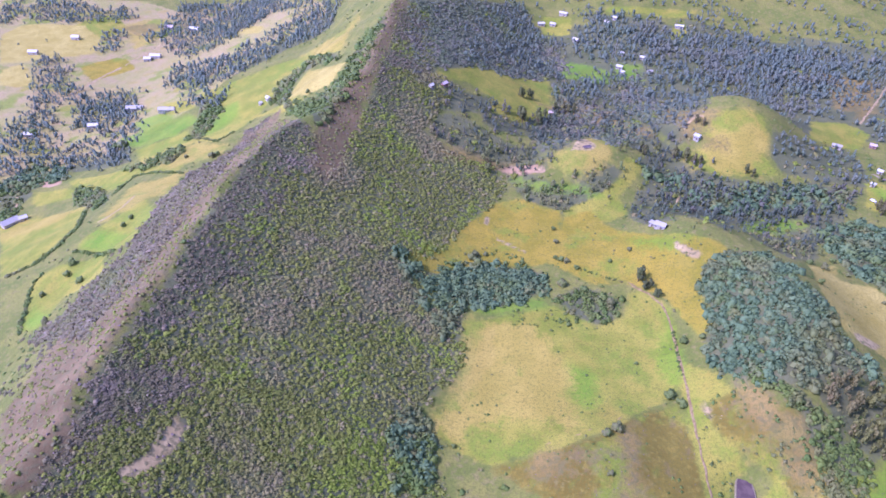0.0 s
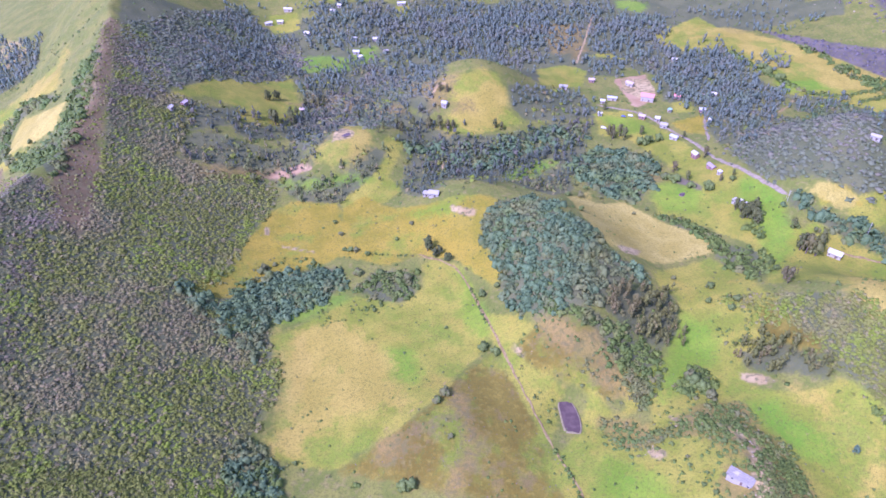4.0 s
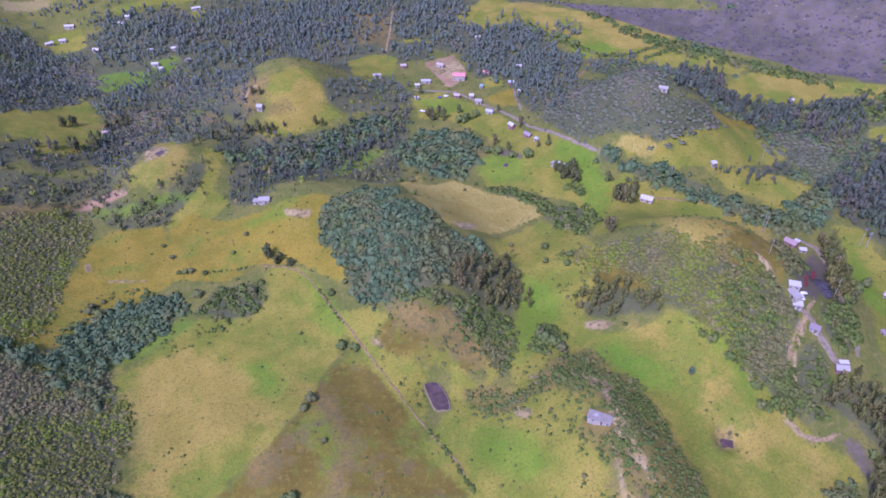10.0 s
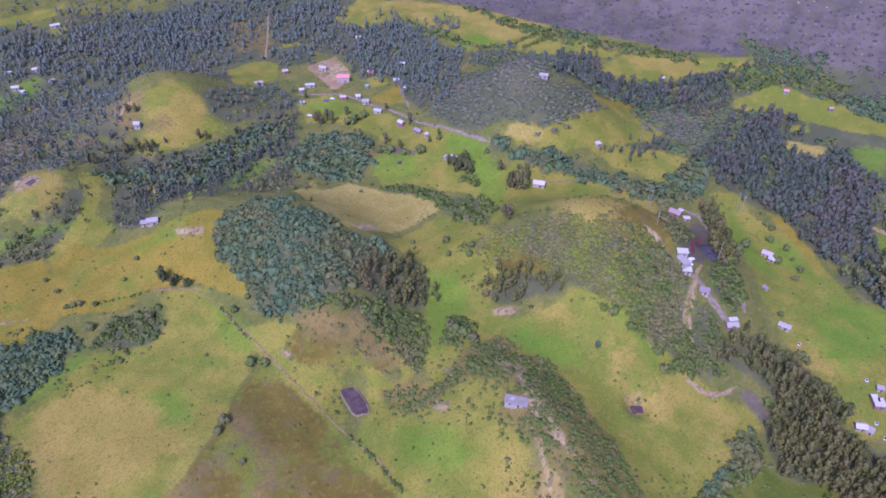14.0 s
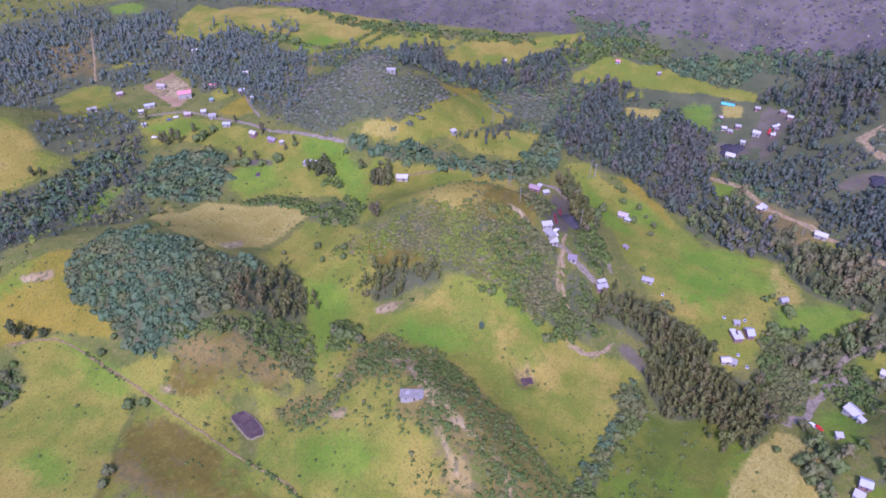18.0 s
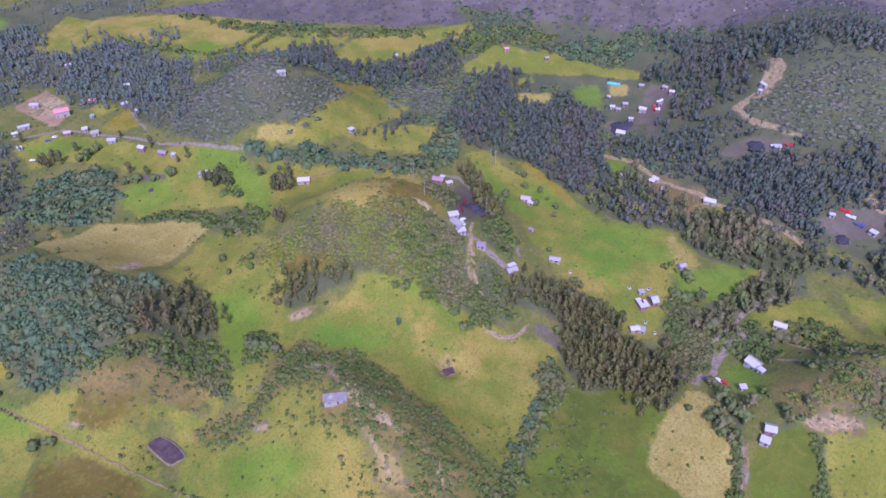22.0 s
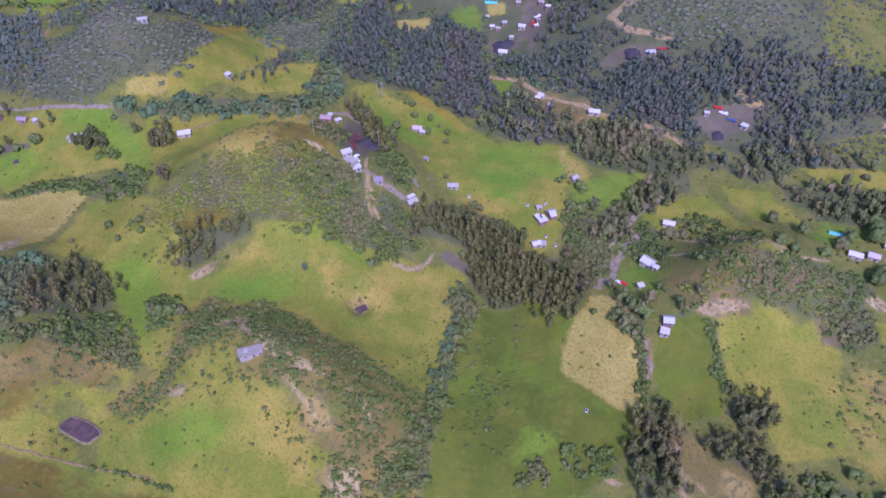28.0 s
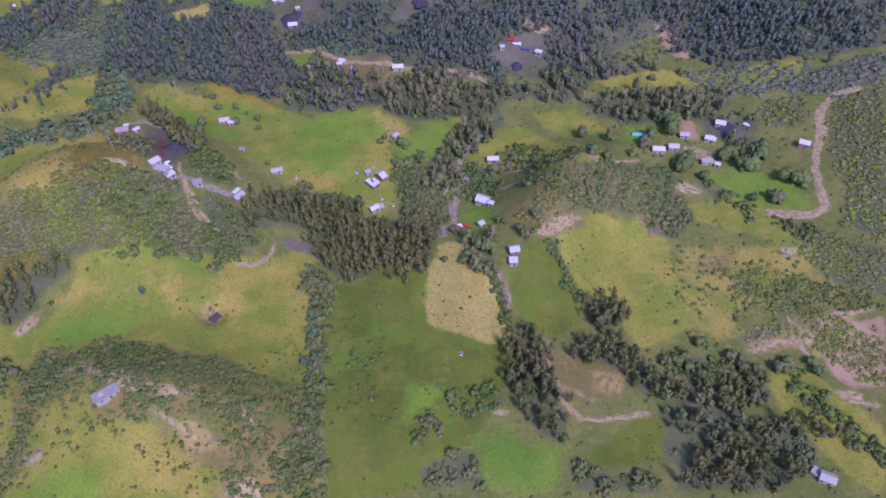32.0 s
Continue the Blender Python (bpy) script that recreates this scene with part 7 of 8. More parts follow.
# ---- vehicles, poles, tanks and stores ----
vehicle(281.3, -50.8, -125, PAINT_RED, "red car parked at the road junction")
vehicle(282.6, -48.0, -112, PAINT_WHITE, "white car parked at the road junction")
vehicle(324.0, 110.1, -35, PAINT_WHITE, "white pickup parked in the coal yard")
vehicle(321.3, 108.8, -125, PAINT_WHITE, "white car parked between the sheds")
vehicle(352.1, 459.8, -41, PAINT_WHITE, "white car parked on the village green")
vehicle(346.3, 461.4, -44, PAINT_BLUE, "dark car parked on the village green")
vehicle(321.0, 452.3, -52, PAINT_WHITE, "white car parked below the village")
vehicle(568.6, 22.6, -44, PAINT_WHITE, "white lorry parked on the hamlet road")
vehicle(559.5, 25.7, 0, PAINT_RED, "red lorry parked on the hamlet road")
vehicle(557.5, 21.5, -4, PAINT_WHITE, "white van parked on the hamlet road")
vehicle(366.6, -213.8, -137, PAINT_WHITE, "white car parked at the upper yard")
vehicle(449.4, -112.2, -114, PAINT_RED, "red lorry parked at the upper yard")
vehicle(444.9, -115.7, -115, PAINT_WHITE, "white lorry parked at the upper yard")
vehicle(439.1, -120.9, -115, PAINT_BLUE, "blue lorry parked at the upper yard")
vehicle(337.8, -242.3, -138, PAINT_WHITE, "white van parked at the storage yard")
vehicle(499.6, -65.2, -99, PAINT_WHITE, "white lorry parked at the quarry")
vehicle(500.3, -73.3, -98, PAINT_RED, "red digger-coloured lorry parked at the quarry")
power_pole(395.2, 173.8, 15)
power_pole(396.3, 172.2, 15)
power_pole(320.4, 132.7, 11)
power_pole(357.7, 105.7, 13)
power_pole(440.9, 125.0, 13)
power_pole(491.0, 412.7, 14)
power_pole(375.2, 236.7, 13)
power_pole(353.1, 282.6, 9)
power_pole(440.0, 128.6, 15)
power_pole(467.7, -121.1, 12)
power_pole(438.2, -18.5, 9)
power_pole(442.9, 125.9, 12)
power_pole(168.0, 696.2, 16)
power_pole(461.6, 219.7, 13)
power_pole(161.9, 678.2, 18)
trough(337.8, 7.8, "white water tank in the farmyard")
trough(341.8, -3.0, "white water tank behind the farmhouse")
trough(314.1, -5.6, "white water tank below the farmhouse")
trough(336.8, 43.9, "white trough in the pasture")
trough(197.2, -34.1, "white trough with dark openings in the meadow")
trough(128.8, -187.1, "pale blue box with a dark side in the meadow")
trough(308.1, -11.8, "white tub beside the hut")
plastic_cover(341.4, -172.8, -102, 9, 3.5)
plastic_cover(594.6, 64.9, -85, 11, 4)
red_stack(334.9, 114.8, 7, 28.8)
coal_heap(349.4, 112.7, 7, 2.6)
coal_heap(347.0, 108.2, 6, 2.0)
coal_heap(527.6, 46.3, 11, 3.0)
coal_heap(533.5, 41.3, 7, 2.0)
coal_heap(338.8, -231.5, 9, 2.0)
coal_heap(501.9, -54.4, 9, 2.5)
coal_heap(425.9, -111.9, 6, 2)
# ponds
pond(143.2, 194.7, -105, 11.2, 4.0, "muddy purple-brown stock pond with a grassy bank")
pond(234.3, 84.6, -45, 4.2, 2.8, "small muddy water hole with a trodden rim")
pond(316.3, 338.6, 20, 2.6, 1.6, "tiny pale pond in the grass")
pond(107.1, 477.8, 20, 3.4, 2.0, "tiny pale pond in the grass")

# ---- single trees and shrubs: place, height ----
plant("pine", 122.1, 343.0, 11)
plant("pine", 124.5, 335.8, 8)
plant("pine", 129.5, 328.7, 7)
plant("bush", 121.1, 251.5, 5.5)
plant("bush", 125.2, 245.0, 5)
plant("bush", 87.5, 225.4, 5)
plant("bush", 81.7, 220.6, 4)
plant("bush", 108.9, 276.8, 2.2)
plant("bush", 79.5, 196.9, 3)
plant("bush", 54.5, 183.1, 6)
plant("bush", 136.7, 290.3, 5)
plant("bush", 146.4, 289.6, 4)
plant("bush", 75.3, 340.7, 5)
plant("bush", 120.8, 370.1, 3)
plant("bush", 107.9, 361.7, 2.5)
plant("bush", 76.2, 386.5, 3.5)
plant("bush", 77.2, 365.5, 4)
plant("bush", 85.6, 356.5, 3.5)
plant("bush", 76.0, 401.9, 3)
plant("bush", 75.1, 306.3, 2.5)
plant("bush", 51.8, 363.4, 3)
plant("bush", 40.9, 361.7, 3)
plant("bush", 21.3, 367.0, 5)
plant("bush", 28.4, 369.5, 3)
plant("bush", -4.6, 360.9, 3)
plant("bush", 5.9, 353.4, 3)
plant("bush", 6.1, 343.4, 3)
plant("spiky", 242.4, 116.9, 5.5)
plant("tall", 288.7, 213.0, 12)
plant("tall", 292.7, 219.7, 10)
plant("tall", 335.6, 243.4, 16)
plant("tall", 339.0, 239.1, 17)
plant("tall", 334.7, 247.5, 14)
plant("tall", 348.5, 245.3, 14)
plant("tall", 78.3, 552.4, 14)
plant("tall", 63.3, 539.3, 14)
plant("tall", 61.6, 545.7, 12)
plant("tall", 65.0, 585.2, 10)
plant("tall", 73.1, 589.9, 10)
plant("tall", 103.9, 581.6, 10)
plant("tall", 95.8, 577.4, 11)
plant("tall", 153.6, 485.7, 10)
plant("tall", 151.4, 491.2, 9)
plant("tall", 166.3, 494.0, 9)
plant("tall", 177.0, 486.7, 12)
plant("tall", 185.6, 484.2, 13)
plant("tall", 191.4, 481.2, 10)
plant("tall", 195.9, 480.2, 9)
plant("tall", 229.3, 471.8, 9)
plant("tall", 233.9, 469.1, 8)
plant("bush", 242.9, 358.6, 5)
plant("bush", 222.0, 324.6, 4)
plant("bush", 234.4, 360.3, 4)
plant("bush", 255.6, 371.8, 4)
plant("bush", 332.2, 331.3, 6)
plant("bush", 326.2, 343.2, 6)
plant("bush", 344.7, 264.3, 6)
plant("bush", 347.1, 326.8, 5)
plant("bush", 323.8, 356.8, 7)
plant("bush", 518.6, 466.8, 9)
plant("bush", 519.5, 483.6, 9)
plant("bush", 521.0, 493.2, 8)
plant("bush", 302.5, 233.2, 4)
plant("bush", 259.5, 357.2, 3)
plant("bush", 283.1, 333.9, 3)
plant("bush", 271.4, 332.2, 2.5)
plant("bush", 293.2, 188.6, 3)
plant("bush", 246.2, 254.6, 3)
plant("bush", 250.8, 229.0, 4)
plant("bush", 256.8, 216.5, 4)
plant("bush", 261.0, 239.8, 5)
plant("bush", 262.9, 220.5, 5)
plant("tall", 330.1, 296.4, 11)
plant("tall", 329.7, 301.0, 10)
plant("tall", 329.1, 288.9, 14)
plant("tall", 332.9, 288.3, 15)
plant("tall", 329.9, 283.6, 12)
plant("tall", 328.9, 279.2, 10)
plant("tall", 327.0, 290.5, 9)
plant("tall", 343.8, 264.3, 9)
plant("tall", 331.3, 353.6, 9)
plant("tall", 361.6, 373.1, 10)
plant("tall", 332.2, 370.2, 10)
plant("tall", 318.6, 441.0, 10)
plant("tall", 321.0, 438.7, 11)
plant("tall", 325.4, 435.0, 12)
plant("tall", 325.9, 428.9, 12)
plant("tall", 318.1, 433.8, 10)
plant("tall", 342.1, 428.9, 9)
plant("tall", 338.4, 479.7, 8)
plant("tall", 343.4, 333.5, 6)
plant("tall", 350.8, 330.8, 6)
plant("tall", 368.8, 408.8, 7)
plant("bush", 334.0, 334.9, 7)
plant("bush", 333.7, 331.2, 6)
plant("bush", 319.9, 364.2, 6)
plant("bush", 322.1, 360.6, 5)
plant("bush", 340.0, 415.9, 8)
plant("bush", 333.2, 416.6, 8)
plant("bush", 350.3, 416.0, 7)
plant("bush", 422.8, 96.5, 5)
plant("bush", 420.2, 85.0, 5)
plant("bush", 404.5, 69.7, 4.5)
plant("bush", 392.8, 68.1, 4)
plant("bush", 348.3, 60.5, 3.5)
plant("bush", 438.0, 106.0, 4)
plant("bush", 436.0, 100.9, 4)
plant("bush", 402.7, 83.2, 5)
plant("bush", 403.6, 106.1, 7)
plant("bush", 389.7, 104.1, 8)
plant("bush", 412.2, 77.3, 3)
plant("bush", 365.5, -9.7, 4)
plant("bush", 369.6, -12.7, 4)
plant("bush", 361.0, -23.1, 7)
plant("bush", 358.9, -25.1, 6)
plant("bush", 328.6, 39.9, 5)
plant("bush", 327.7, 36.6, 5)
plant("bush", 286.5, 39.7, 5)
plant("bush", 341.5, -19.7, 6)
plant("bush", 340.1, -23.2, 6)
plant("bush", 342.1, -26.3, 6)
plant("bush", 344.3, -17.6, 5)
plant("bush", 348.5, 60.5, 3)
plant("bush", 364.5, -16.9, 3)
plant("tall", 305.6, 7.4, 13)
plant("tall", 305.0, 12.3, 12)
plant("tall", 305.4, 15.2, 11)
plant("tall", 309.1, 26.1, 13)
plant("tall", 308.7, 30.7, 13)
plant("tall", 309.3, 21.6, 12)
plant("tall", 309.8, 35.6, 13)
plant("tall", 309.2, 40.0, 14)
plant("tall", 310.1, 47.4, 14)
plant("tall", 310.4, 52.2, 14)
plant("tall", 289.5, 14.3, 12)
plant("tall", 284.1, 19.8, 12)
plant("tall", 284.4, 26.4, 12)
plant("tall", 279.7, 30.8, 11)
plant("tall", 298.3, -18.9, 12)
plant("tall", 285.1, -23.7, 11)
plant("tall", 285.7, -17.4, 11)
plant("bush", 279.7, -44.3, 6)
plant("bush", 278.6, -46.5, 4)
plant("bush", 322.5, -42.2, 9)
plant("bush", 332.1, -89.9, 6)
plant("bush", 330.8, -92.8, 5)
plant("bush", 324.8, -75.8, 8)
plant("bush", 323.9, -79.7, 7)
plant("bush", 323.7, -83.6, 7)
plant("bush", 253.9, -45.2, 6)
plant("bush", 256.9, -47.6, 6)
plant("bush", 261.6, -54.3, 8)
plant("bush", 258.1, -58.1, 8)
plant("bush", 256.0, -60.7, 7)
plant("bush", 252.8, -53.2, 6)
plant("bush", 245.9, -52.2, 6)
plant("bush", 245.7, -57.4, 6)
plant("bush", 261.1, -76.7, 6)
plant("bush", 274.1, -67.5, 4)
plant("bush", 269.3, -64.7, 4)
plant("bush", 258.5, -35.2, 4)
plant("bush", 270.8, -69.9, 3)
plant("bush", 208.9, 187.8, 6)
plant("bush", 208.6, 183.8, 7)
plant("bush", 208.4, 177.5, 6)
plant("bush", 206.6, 169.6, 6)
plant("bush", 207.3, 156.2, 3)
plant("bush", 208.4, 154.0, 3)
plant("bush", 188.5, 151.1, 3)
plant("bush", 186.4, 152.3, 3)
plant("bush", 187.8, 139.9, 3)
plant("bush", 186.3, 132.0, 2.6)
plant("bush", 205.1, 145.2, 2)
plant("bush", 210.2, 149.4, 2)
plant("bush", 194.8, 126.1, 2.4)
plant("bush", 177.9, 156.5, 2)
plant("bush", 174.9, 157.5, 2)
plant("bush", 172.1, 153.6, 2.2)
plant("bush", 167.9, 164.2, 2.4)
plant("bush", 172.1, 142.9, 2)
plant("bush", 169.6, 138.2, 2.4)
plant("bush", 171.3, 159.4, 1.8)
plant("bush", 175.7, 124.9, 2.4)
plant("bush", 171.9, 130.3, 2)
plant("bush", 167.2, 126.4, 2.4)
plant("bush", 168.7, 120.5, 2.4)
plant("bush", 239.4, 101.0, 1.6)
plant("bush", 234.7, 99.7, 1.6)
plant("bush", 239.9, 96.9, 1.2)
plant("bush", 239.7, 127.0, 1.2)
plant("bush", 239.2, 87.3, 2)
plant("bush", 240.5, 84.5, 1.6)
plant("bush", 229.0, 85.6, 1.8)
plant("bush", 216.8, 128.9, 2.2)
plant("bush", 214.8, 131.2, 2.4)
plant("spiky", 241.7, 116.0, 5.5)
plant("tall", 203.5, -108.0, 13)
plant("tall", 205.5, -112.5, 13)
plant("tall", 206.3, -116.7, 12)
plant("tall", 206.3, -103.8, 10)
plant("tall", 201.5, -104.5, 11)
plant("tall", 204.4, -68.1, 10)
plant("tall", 202.9, -70.7, 10)
plant("tall", 193.0, -62.0, 11)
plant("tall", 195.6, -59.6, 10)
plant("tall", 179.6, -54.9, 11)
plant("tall", 180.1, -59.6, 11)
plant("tall", 174.6, -61.4, 11)
plant("tall", 178.2, -66.7, 12)
plant("tall", 180.0, -69.8, 11)
plant("tall", 184.8, -65.2, 11)
plant("tall", 171.2, -56.2, 11)
plant("tall", 171.7, -69.1, 11)
plant("tall", 169.4, -72.2, 10)
plant("tall", 187.0, -87.3, 9)
plant("tall", 187.7, -91.3, 9)
plant("tall", 184.2, -92.4, 9)
plant("tall", 185.2, -106.9, 8)
plant("tall", 182.7, -110.0, 9)
plant("tall", 184.5, -117.2, 8)
plant("tall", 167.1, -117.6, 9)
plant("tall", 167.8, -121.5, 9)
plant("tall", 191.0, -104.7, 8)
plant("bush", 174.6, -36.2, 4)
plant("bush", 177.0, -37.9, 3)
plant("bush", 174.4, -24.8, 4)
plant("bush", 178.0, -130.0, 5)
plant("bush", 219.6, -100.0, 4)
plant("bush", 223.0, -101.3, 4)
plant("bush", 177.3, -131.9, 5)
plant("bush", 175.7, -135.8, 6)
plant("bush", 177.7, -141.0, 5)
plant("bush", 171.4, -139.9, 6)
plant("bush", 167.2, -143.9, 6)
plant("bush", 164.4, -147.2, 6)
plant("bush", 174.4, -162.2, 6)
plant("bush", 172.8, -166.0, 5)
plant("bush", 184.6, -150.2, 6)
plant("bush", 185.6, -152.8, 5)
plant("bush", 167.8, -165.1, 6)
plant("bush", 166.0, -171.0, 6)
plant("bush", 160.9, -173.2, 6)
plant("bush", 195.4, -174.9, 3)
plant("bush", 198.3, -144.6, 2.5)
plant("bush", 167.1, -187.1, 7)
plant("bush", 165.2, -181.8, 7)
plant("bush", 165.8, -198.6, 5)
plant("bush", 160.7, -199.5, 6)
plant("bush", 150.8, -163.3, 7)
plant("bush", 152.8, -167.4, 7)
plant("bush", 154.8, -157.5, 7)
plant("bush", 156.7, -150.7, 7)
plant("bush", 343.2, -136.0, 8)
plant("bush", 333.3, -149.3, 8)
plant("bush", 301.1, -126.9, 7)
plant("bush", 297.2, -134.4, 7)
plant("bush", 398.5, -221.3, 5)
plant("bush", 396.1, -199.9, 5)
plant("bush", 312.9, -157.3, 7)
plant("bush", 328.3, -170.9, 9)
plant("bush", 336.9, -178.7, 9)
plant("bush", 341.2, -194.1, 12)
plant("bush", 348.1, -194.9, 12)
plant("bush", 306.1, -187.2, 12)
plant("bush", 310.3, -192.4, 11)
plant("bush", 313.1, -215.8, 9)
plant("bush", 314.6, -220.9, 9)
plant("bush", 298.1, -198.4, 7)
plant("bush", 275.9, -219.4, 6)
plant("bush", 273.6, -230.7, 8)
plant("bush", 271.3, -232.4, 8)
plant("bush", 286.4, -242.9, 9)
plant("bush", 282.8, -247.9, 10)
plant("bush", 280.0, -250.6, 9)
plant("bush", 303.3, -225.1, 10)
plant("bush", 302.2, -230.3, 10)
plant("bush", 308.6, -238.5, 10)
plant("bush", 317.7, -227.9, 9)
plant("bush", 314.0, -242.1, 9)
plant("tall", 78.2, 548.0, 11)
plant("tall", 65.7, 545.3, 10)
plant("tall", 84.9, 562.0, 10)
plant("tall", 67.4, 586.2, 9)
plant("tall", 75.5, 589.8, 9)
plant("tall", 107.4, 577.7, 10)
plant("tall", 113.3, 582.7, 9)
plant("tall", 197.9, 514.7, 9)
plant("tall", 202.6, 510.6, 8)
plant("tall", 132.7, 478.6, 7)
plant("tall", 139.2, 486.5, 7)
plant("tall", 131.8, 534.5, 8)
plant("pine", 124.1, 344.7, 11)
plant("pine", 127.6, 336.4, 8)
plant("pine", 131.3, 327.8, 7)
plant("bush", 75.2, 342.1, 5)
plant("bush", 88.4, 335.5, 5)
plant("bush", 102.2, 324.1, 6)
plant("bush", 22.7, 358.4, 6)
plant("bush", 19.4, 363.6, 5)
plant("bush", 73.6, 368.0, 3)
plant("bush", 80.4, 363.5, 4)
plant("bush", 86.6, 356.6, 3)
plant("bush", 87.2, 224.5, 5)
plant("bush", 81.9, 220.4, 4)
plant("bush", 8.3, 218.7, 2.5)
plant("bush", 51.2, 183.7, 6)

plant("bush", -222.2, 289.7, 5)
plant("bush", -251.3, 336.0, 4)
plant("bush", -244.1, 364.4, 6)
plant("bush", -241.5, 352.0, 5)
plant("bush", -224.4, 336.9, 5)
plant("bush", -222.2, 401.6, 4)
plant("bush", -220.3, 410.0, 4)
plant("bush", -190.8, 507.2, 6)
plant("bush", -186.9, 510.2, 5)
plant("bush", -220.8, 528.9, 4)
plant("bush", -131.0, 539.5, 4)
plant("bush", -113.1, 537.9, 4)
plant("bush", -319.8, 619.9, 9)
plant("bush", -329.2, 622.9, 8)
plant("bush", -444.2, 680.1, 9)


# ---- shrubs, stones and rough growth spread over the open land ----
COVERED = ("pasture", "lush", "dry", "amber", "olive", "moss", "farm", "bare", "soil", "coal", "road", "path", "sand", "worn", "spur", "straw", "scuffed")


def spread(rng, lo, hi, gap):
    nx, ny = int((hi[0] - lo[0]) / gap), int((hi[1] - lo[1]) / gap)
    x, y = np.meshgrid(lo[0] + gap * np.arange(nx), lo[1] + gap * np.arange(ny))
    x, y = x.ravel(), y.ravel()
    return x + rng.uniform(-0.6, 0.6, len(x)) * gap, y + rng.uniform(-0.6, 0.6, len(y)) * gap


def covered(x, y, kinds=COVERED):
    return np.max([cover(k, x, y) for k in kinds], 0)


SRNG = np.random.default_rng(11)
# rough ground between the fields
x, y = spread(SRNG, (-320, -320), (640, 760), 5.0)
keep = (covered(x, y) < -1.0) & (SRNG.uniform(0, 1, len(x)) < 0.22 + 0.26 * wave(x, y, 70, 31))
x, y = x[keep], y[keep]
size = SRNG.uniform(0.6, 1.9, len(x))
planted("rough_shrubs", DOTS, x, y, size, size, SRNG, HEDGE, "loose shrubs on rough grass between the fields", "shrubs")
# dots of low shrubs in the grass
x, y = spread(SRNG, (-60, -260), (520, 480), 2.9)
open_grass = np.maximum(covered(x, y, ("pasture", "dry", "amber", "moss")), cover("olive", x, y))
hard = covered(x, y, ("road", "path", "coal"))
keep = (open_grass > -3) & (hard < -1) & (SRNG.uniform(0, 1, len(x)) < np.clip(0.16 + 0.34 * wave(x, y, 48, 41) - 0.006 * open_grass, 0.04, 0.6))
x, y = x[keep], y[keep]
size = 0.25 + 0.9 * SRNG.uniform(0, 1, len(x)) ** 2.2
planted("grass_shrubs", DOTS, x, y, size, size, SRNG, HEDGE, "small dark shrubs dotted over the pasture", "shrubs")
# heath on the eastern mountain and woods on the northern hills
x, y = spread(SRNG, (480, -260), (900, 700), 4.4)
keep = (covered(x, y) < 0) & ((x > 660 + 130 * smooth(y, 430, 800) + 20 * wave(x, y, 90, 8)) | (cover("heath", x, y) > 0)) & (SRNG.uniform(0, 1, len(x)) < 0.5 + 0.4 * wave(x, y, 60, 91))
x, y = x[keep], y[keep]
size = SRNG.uniform(0.8, 2.6, len(x))
planted("heath", DOTS, x, y, size, size * 0.8, SRNG, HEATH, "purplish heath on the great mountain slope", "heath")
x, y = spread(SRNG, (60, 560), (700, 1000), 6.2)
keep = (covered(x, y) < -3) & (wave(x, y, 130, 17) + 0.8 * wave(x, y, 45, 18) + SRNG.uniform(-0.6, 0.6, len(x)) > 0.0) & (x < 640 + 130 * smooth(y, 430, 800))
x, y = x[keep], y[keep]
size = 3 + 5.5 * SRNG.uniform(0, 1, len(x)) ** 1.5
planted("far_wood", FARTREES, x, y, size, size, SRNG, HAZEWOOD, "dark woods on the northern hills", "wood")
x, y = spread(SRNG, (420, -330), (740, -60), 4.6)
keep = (covered(x, y) < -3) & (wave(x, y, 110, 27) + SRNG.uniform(-0.6, 0.6, len(x)) > -0.3)
x, y = x[keep], y[keep]
size = 0.8 + 1.8 * SRNG.uniform(0, 1, len(x)) ** 1.5
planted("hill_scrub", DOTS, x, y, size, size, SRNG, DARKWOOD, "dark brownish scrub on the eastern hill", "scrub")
x, y = spread(SRNG, (470, 0), (690, 420), 6.0)
keep = (covered(x, y) < -2) & (cover("heath", x, y) < -2) & (wave(x, y, 80, 37) > -0.2)
x, y = x[keep], y[keep]
size = SRNG.uniform(1.6, 3.6, len(x))
planted("thicket", BUSHES, x, y, size, size * 1.2, SRNG, BLUEGUM, "blue-green thickets at the foot of the mountain", "thicket")


# thickly dotted grass on knolls, spur sides and hollows
for corners in ZONES.get("dots", ()):
    x, y = strewn(SRNG, corners, 2.3, 4.0)
    keep = SRNG.uniform(0, 1, len(x)) < 0.26 + 0.18 * wave(x, y, 22, 51)
    x, y = x[keep], y[keep]
    size = 0.45 + 1.4 * SRNG.uniform(0, 1, len(x)) ** 1.6
    planted("knoll_shrubs", SHRUBS, x, y, size, size, SRNG, HEDGE, "small green shrubs dotted over a grassy slope", "shrubs")
# trees and hedges of the western valley
x, y = spread(SRNG, (-900, 330), (-150, 1300), 7.5)
lie = wave(x, y, 170, 71) + 0.8 * wave(x, y, 50, 72)
keep = (height(x, y) < -40) & (x < -300 - 0.2 * y) & (lie > 0.9) & (covered(x, y, ("pasture", "amber", "lush")) < -2) & (SRNG.uniform(0, 1, len(x)) < 0.8)
x, y = x[keep], y[keep]
size = 2.5 + 4.5 * SRNG.uniform(0, 1, len(x)) ** 1.5
planted("far_wood", FARTREES, x, y, size, size, SRNG, HAZEWOOD, "scattered groves of the western valley", "wood")
x, y = spread(SRNG, (-420, 200), (-140, 760), 4.0)
off = height(x, y)
keep = (off > 12) & (covered(x, y, ("pasture", "amber", "lush", "bare")) < -1) & (x < np.interp(y, *np.transpose(RIDGE_X)) - 8) & (SRNG.uniform(0, 1, len(x)) < 0.6)
x, y = x[keep], y[keep]
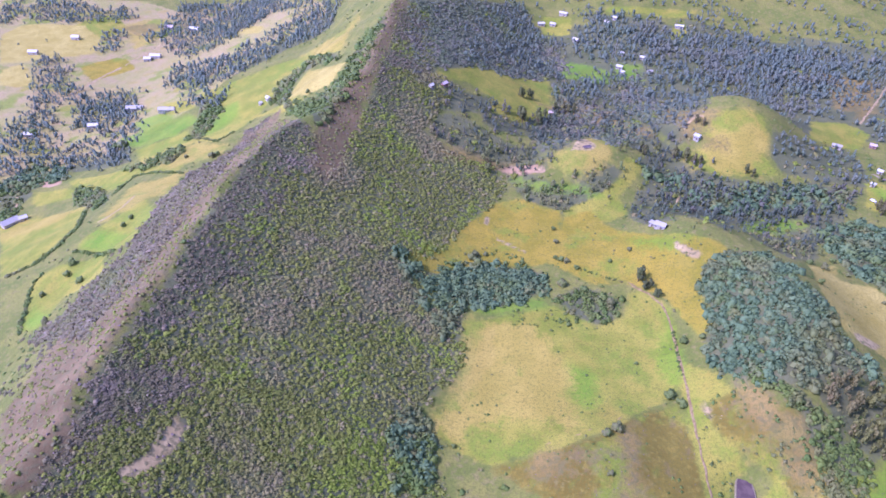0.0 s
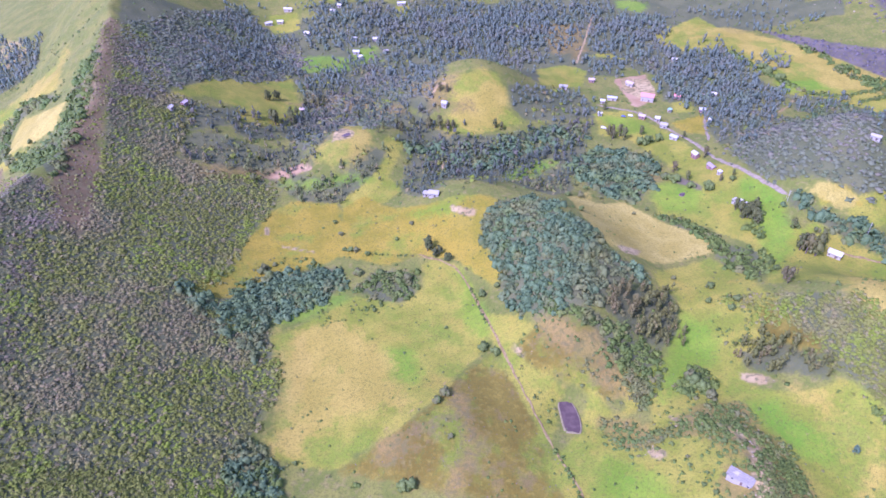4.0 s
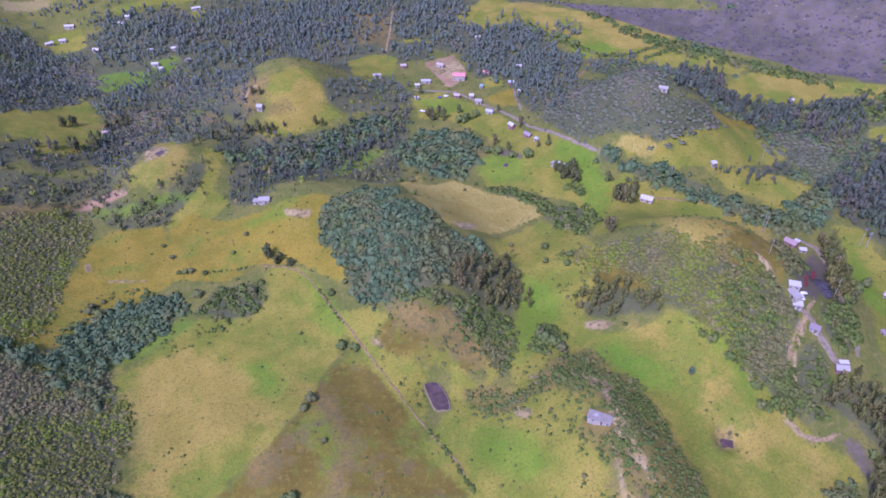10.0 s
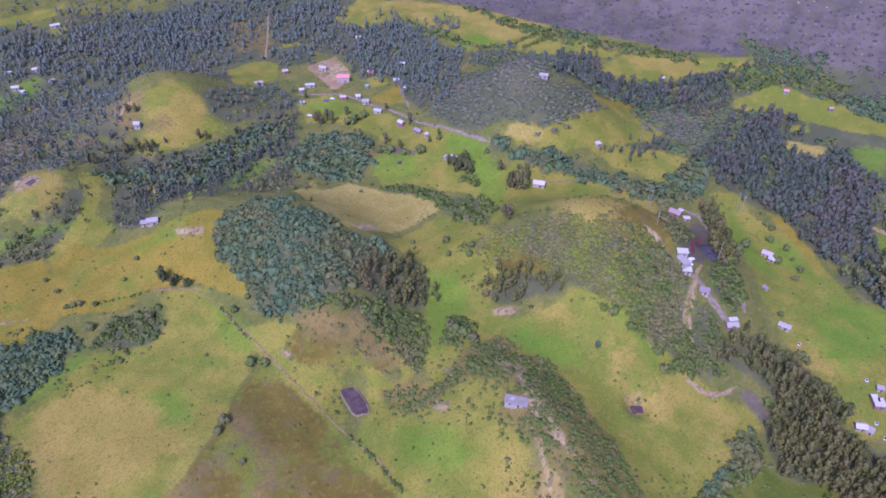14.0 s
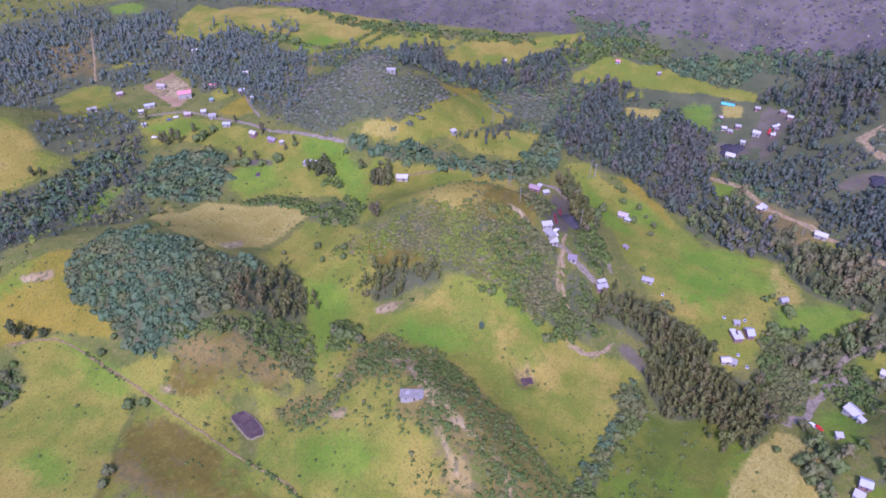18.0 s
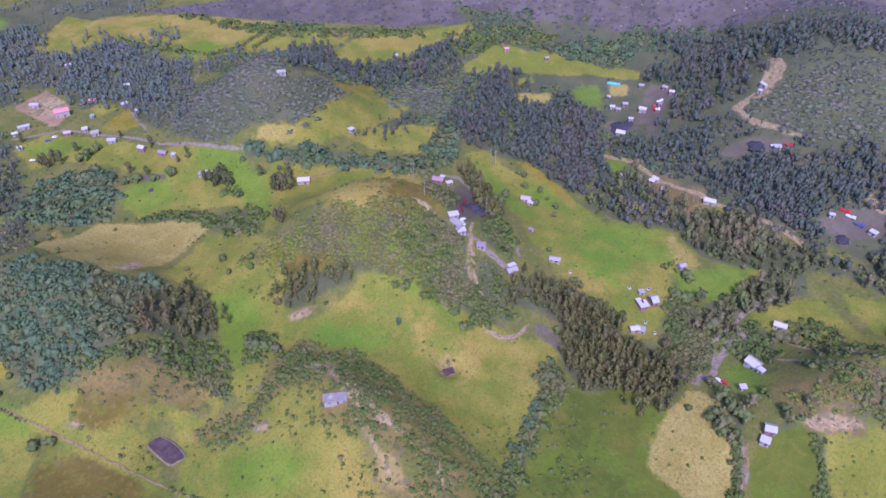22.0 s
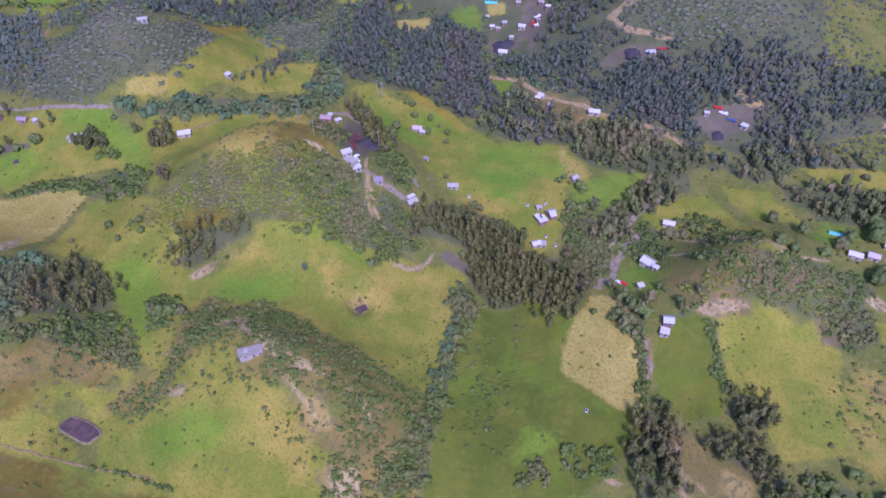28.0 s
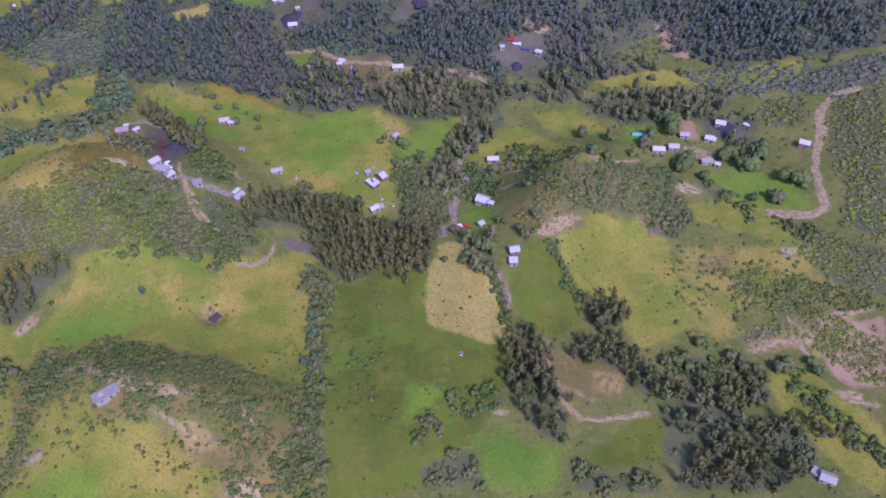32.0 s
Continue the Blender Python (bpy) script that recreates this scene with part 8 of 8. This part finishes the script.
size = SRNG.uniform(0.9, 2.2, len(x))
planted("ridge_scrub", DOTS, x, y, size, size, SRNG, CRESTSCRUB, "brownish scrub on the steep western side of the ridge", "scrub")


def hedge_line(gap, small, big, label, *points):
    """A row of shrubs along points of the plan."""
    xs, ys = [], []
    for (ax, ay), (bx, by) in zip(points, points[1:]):
        far = math.hypot(bx - ax, by - ay)
        for k in range(int(far / gap)):
            f = k * gap / far
            xs.append(ax + f * (bx - ax) + SRNG.uniform(-0.7, 0.7))
            ys.append(ay + f * (by - ay) + SRNG.uniform(-0.7, 0.7))
    size = SRNG.uniform(small, big, len(xs))
    planted("hedgerow", BUSHES, np.array(xs), np.array(ys), size, size * 1.15, SRNG, HEDGE, label, "hedgerow")


def stones(name, x, y, small, big, material, label):
    """Loose angular stones joined into one thing."""
    if not len(x):
        return
    kit = []
    for _ in range(4):
        v = SRNG.normal(size=(6, 3)) * 0.25 + np.array([(1, 0, 0), (-0.2, 0.9, 0), (-0.8, -0.1, 0), (0, -0.9, 0), (0.1, 0.1, 0.8), (0, 0, -0.6)])
        kit.append(v[np.array([(0, 1, 4), (1, 2, 4), (2, 3, 4), (3, 0, 4), (1, 0, 5), (2, 1, 5), (3, 2, 5), (0, 3, 5)])])
    z, size, turn, pick = height(x, y), SRNG.uniform(small, big, len(x)), SRNG.uniform(0, 6.28, len(x)), SRNG.integers(0, 4, len(x))
    out = []
    for k, shape in enumerate(kit):
        w = pick == k
        c, s = np.cos(turn[w])[:, None, None], np.sin(turn[w])[:, None, None]
        p = np.stack([shape[None, ..., 0] * c - shape[None, ..., 1] * s, shape[None, ..., 0] * s + shape[None, ..., 1] * c, np.repeat(shape[None, ..., 2] * 0.7, w.sum(), 0)], -1)
        out.append((p * size[w][:, None, None, None] + np.stack([x[w], y[w], z[w]], -1)[:, None, None, :]).reshape(-1, 3))
    v = np.concatenate(out)
    tagged(new(name, mesh_from(name, v, np.arange(len(v)).reshape(-1, 3), material)), label, "stones", kind="stuff")


x, y = spread(SRNG, (0, 80), (160, 300), 2.6)
keep = (cover("olive", x, y) > 1) & (SRNG.uniform(0, 1, len(x)) < 0.16)
stones("hillside_stones", x[keep], y[keep], 0.15, 0.45, DARKROCK, "pale brown stones strewn over the olive hillside")
x, y = spread(SRNG, (-330, 60), (0, 760), 2.0)
keep = (cover("bare", x, y) > -1) & (SRNG.uniform(0, 1, len(x)) < 0.12)
stones("crest_rocks", x[keep], y[keep], 0.3, 1.1, DARKROCK, "grey-brown rocks along the bare ridge crest")
x, y = spread(SRNG, (-330, 60), (0, 760), 2.1)
keep = (cover("bare", x, y) > -2) & (SRNG.uniform(0, 1, len(x)) < 0.4)
x, y = x[keep], y[keep]
size = SRNG.uniform(0.5, 1.4, len(x))
planted("crest_shrubs", DOTS, x, y, size, size, SRNG, SCRUB, "low grey-green shrubs scattered along the bare crest", "shrubs")
x, y = spread(SRNG, (100, -260), (420, 420), 2.2)
keep = (np.maximum(cover("sand", x, y), cover("bare", x, y)) > -1) & (SRNG.uniform(0, 1, len(x)) < 0.14)
stones("bare_rocks", x[keep], y[keep], 0.2, 0.8, ROCK, "pale rocks on bare and sandy ground")
x, y = spread(SRNG, (200, -220), (420, -20), 2.0)
keep = (cover("bare", x, y) > 0) & (SRNG.uniform(0, 1, len(x)) < 0.5)
stones("stony_slope", x[keep], y[keep], 0.4, 1.1, DARKROCK, "grey stones on the stony hill slope")
x, y = spread(SRNG, (680, -260), (900, 640), 6.5)
keep = SRNG.uniform(0, 1, len(x)) < 0.3
stones("mountain_boulders", x[keep], y[keep], 0.5, 1.6, ROCK, "pale boulders scattered over the mountain heath")
hedge_line(1.8, 0.8, 1.5, "dense row of dark shrubs along the eroded spur", (214, 132), (210, 116), (202, 93), (196, 73), (187, 54), (181, 37))
hedge_line(2.4, 0.6, 1.2, "row of shrubs down the sunken path", (134, 299), (132, 283), (130, 262))
hedge_line(2.6, 0.8, 1.6, "shrubs along the lower path", (126, 178), (126, 166), (123, 149), (121, 136))
hedge_line(2.2, 1.2, 2.4, "hedge between the fields", (253, -90), (238, -96), (220, -99))
hedge_line(2.0, 1.2, 2.4, "hedge along the dry field", (256, -54), (232, -60), (206, -61))
hedge_line(2.4, 1.6, 2.8, "hedge along the village pasture", (286, 322), (299, 303), (301, 276))
hedge_line(5, 2, 3.5, "hedge along the far pasture", (519, 533), (518, 482), (525, 435), (554, 411))
hedge_line(5, 2, 3, "hedge between far pastures", (545, 418), (590, 414))
hedge_line(5, 2, 3, "hedge between far pastures", (554, 404), (599, 400))
hedge_line(3, 2.5, 4, "trees along the gravel lane", (411, 130), (391, 112), (370, 100))
hedge_line(2.6, 0.5, 1.1, "shrubs below the amber pasture", (86, 357), (101, 349), (116, 342))
hedge_line(2.2, 1.2, 2.2, "dark thorn hedge between the western fields", (-300, 374), (-283, 382), (-273, 398), (-269, 426), (-292, 477))
hedge_line(2.2, 1.0, 2.0, "dark thorn hedge below a western field", (-253, 383), (-233, 373), (-201, 346))
hedge_line(2.4, 1.0, 2.0, "thorn hedge across the western slope", (-271, 488), (-269, 529), (-205, 484))
hedge_line(2.4, 1.0, 2.0, "thorn hedge along the western pasture", (-245, 297), (-267, 350), (-265, 366))
hedge_line(2.6, 1.0, 1.8, "thorn hedge along the pasture rim", (-222, 565), (-197, 545), (-182, 556))
stones("pale_rubble", np.array([149.2, 149.9, 145.3, 141.1, 147.4, 147.7]), np.array([-191.9, -196.6, -186.6, -182.2, -188.8, -193.3]), 0.4, 0.9, ROCK, "pale broken blocks lying in the grass")
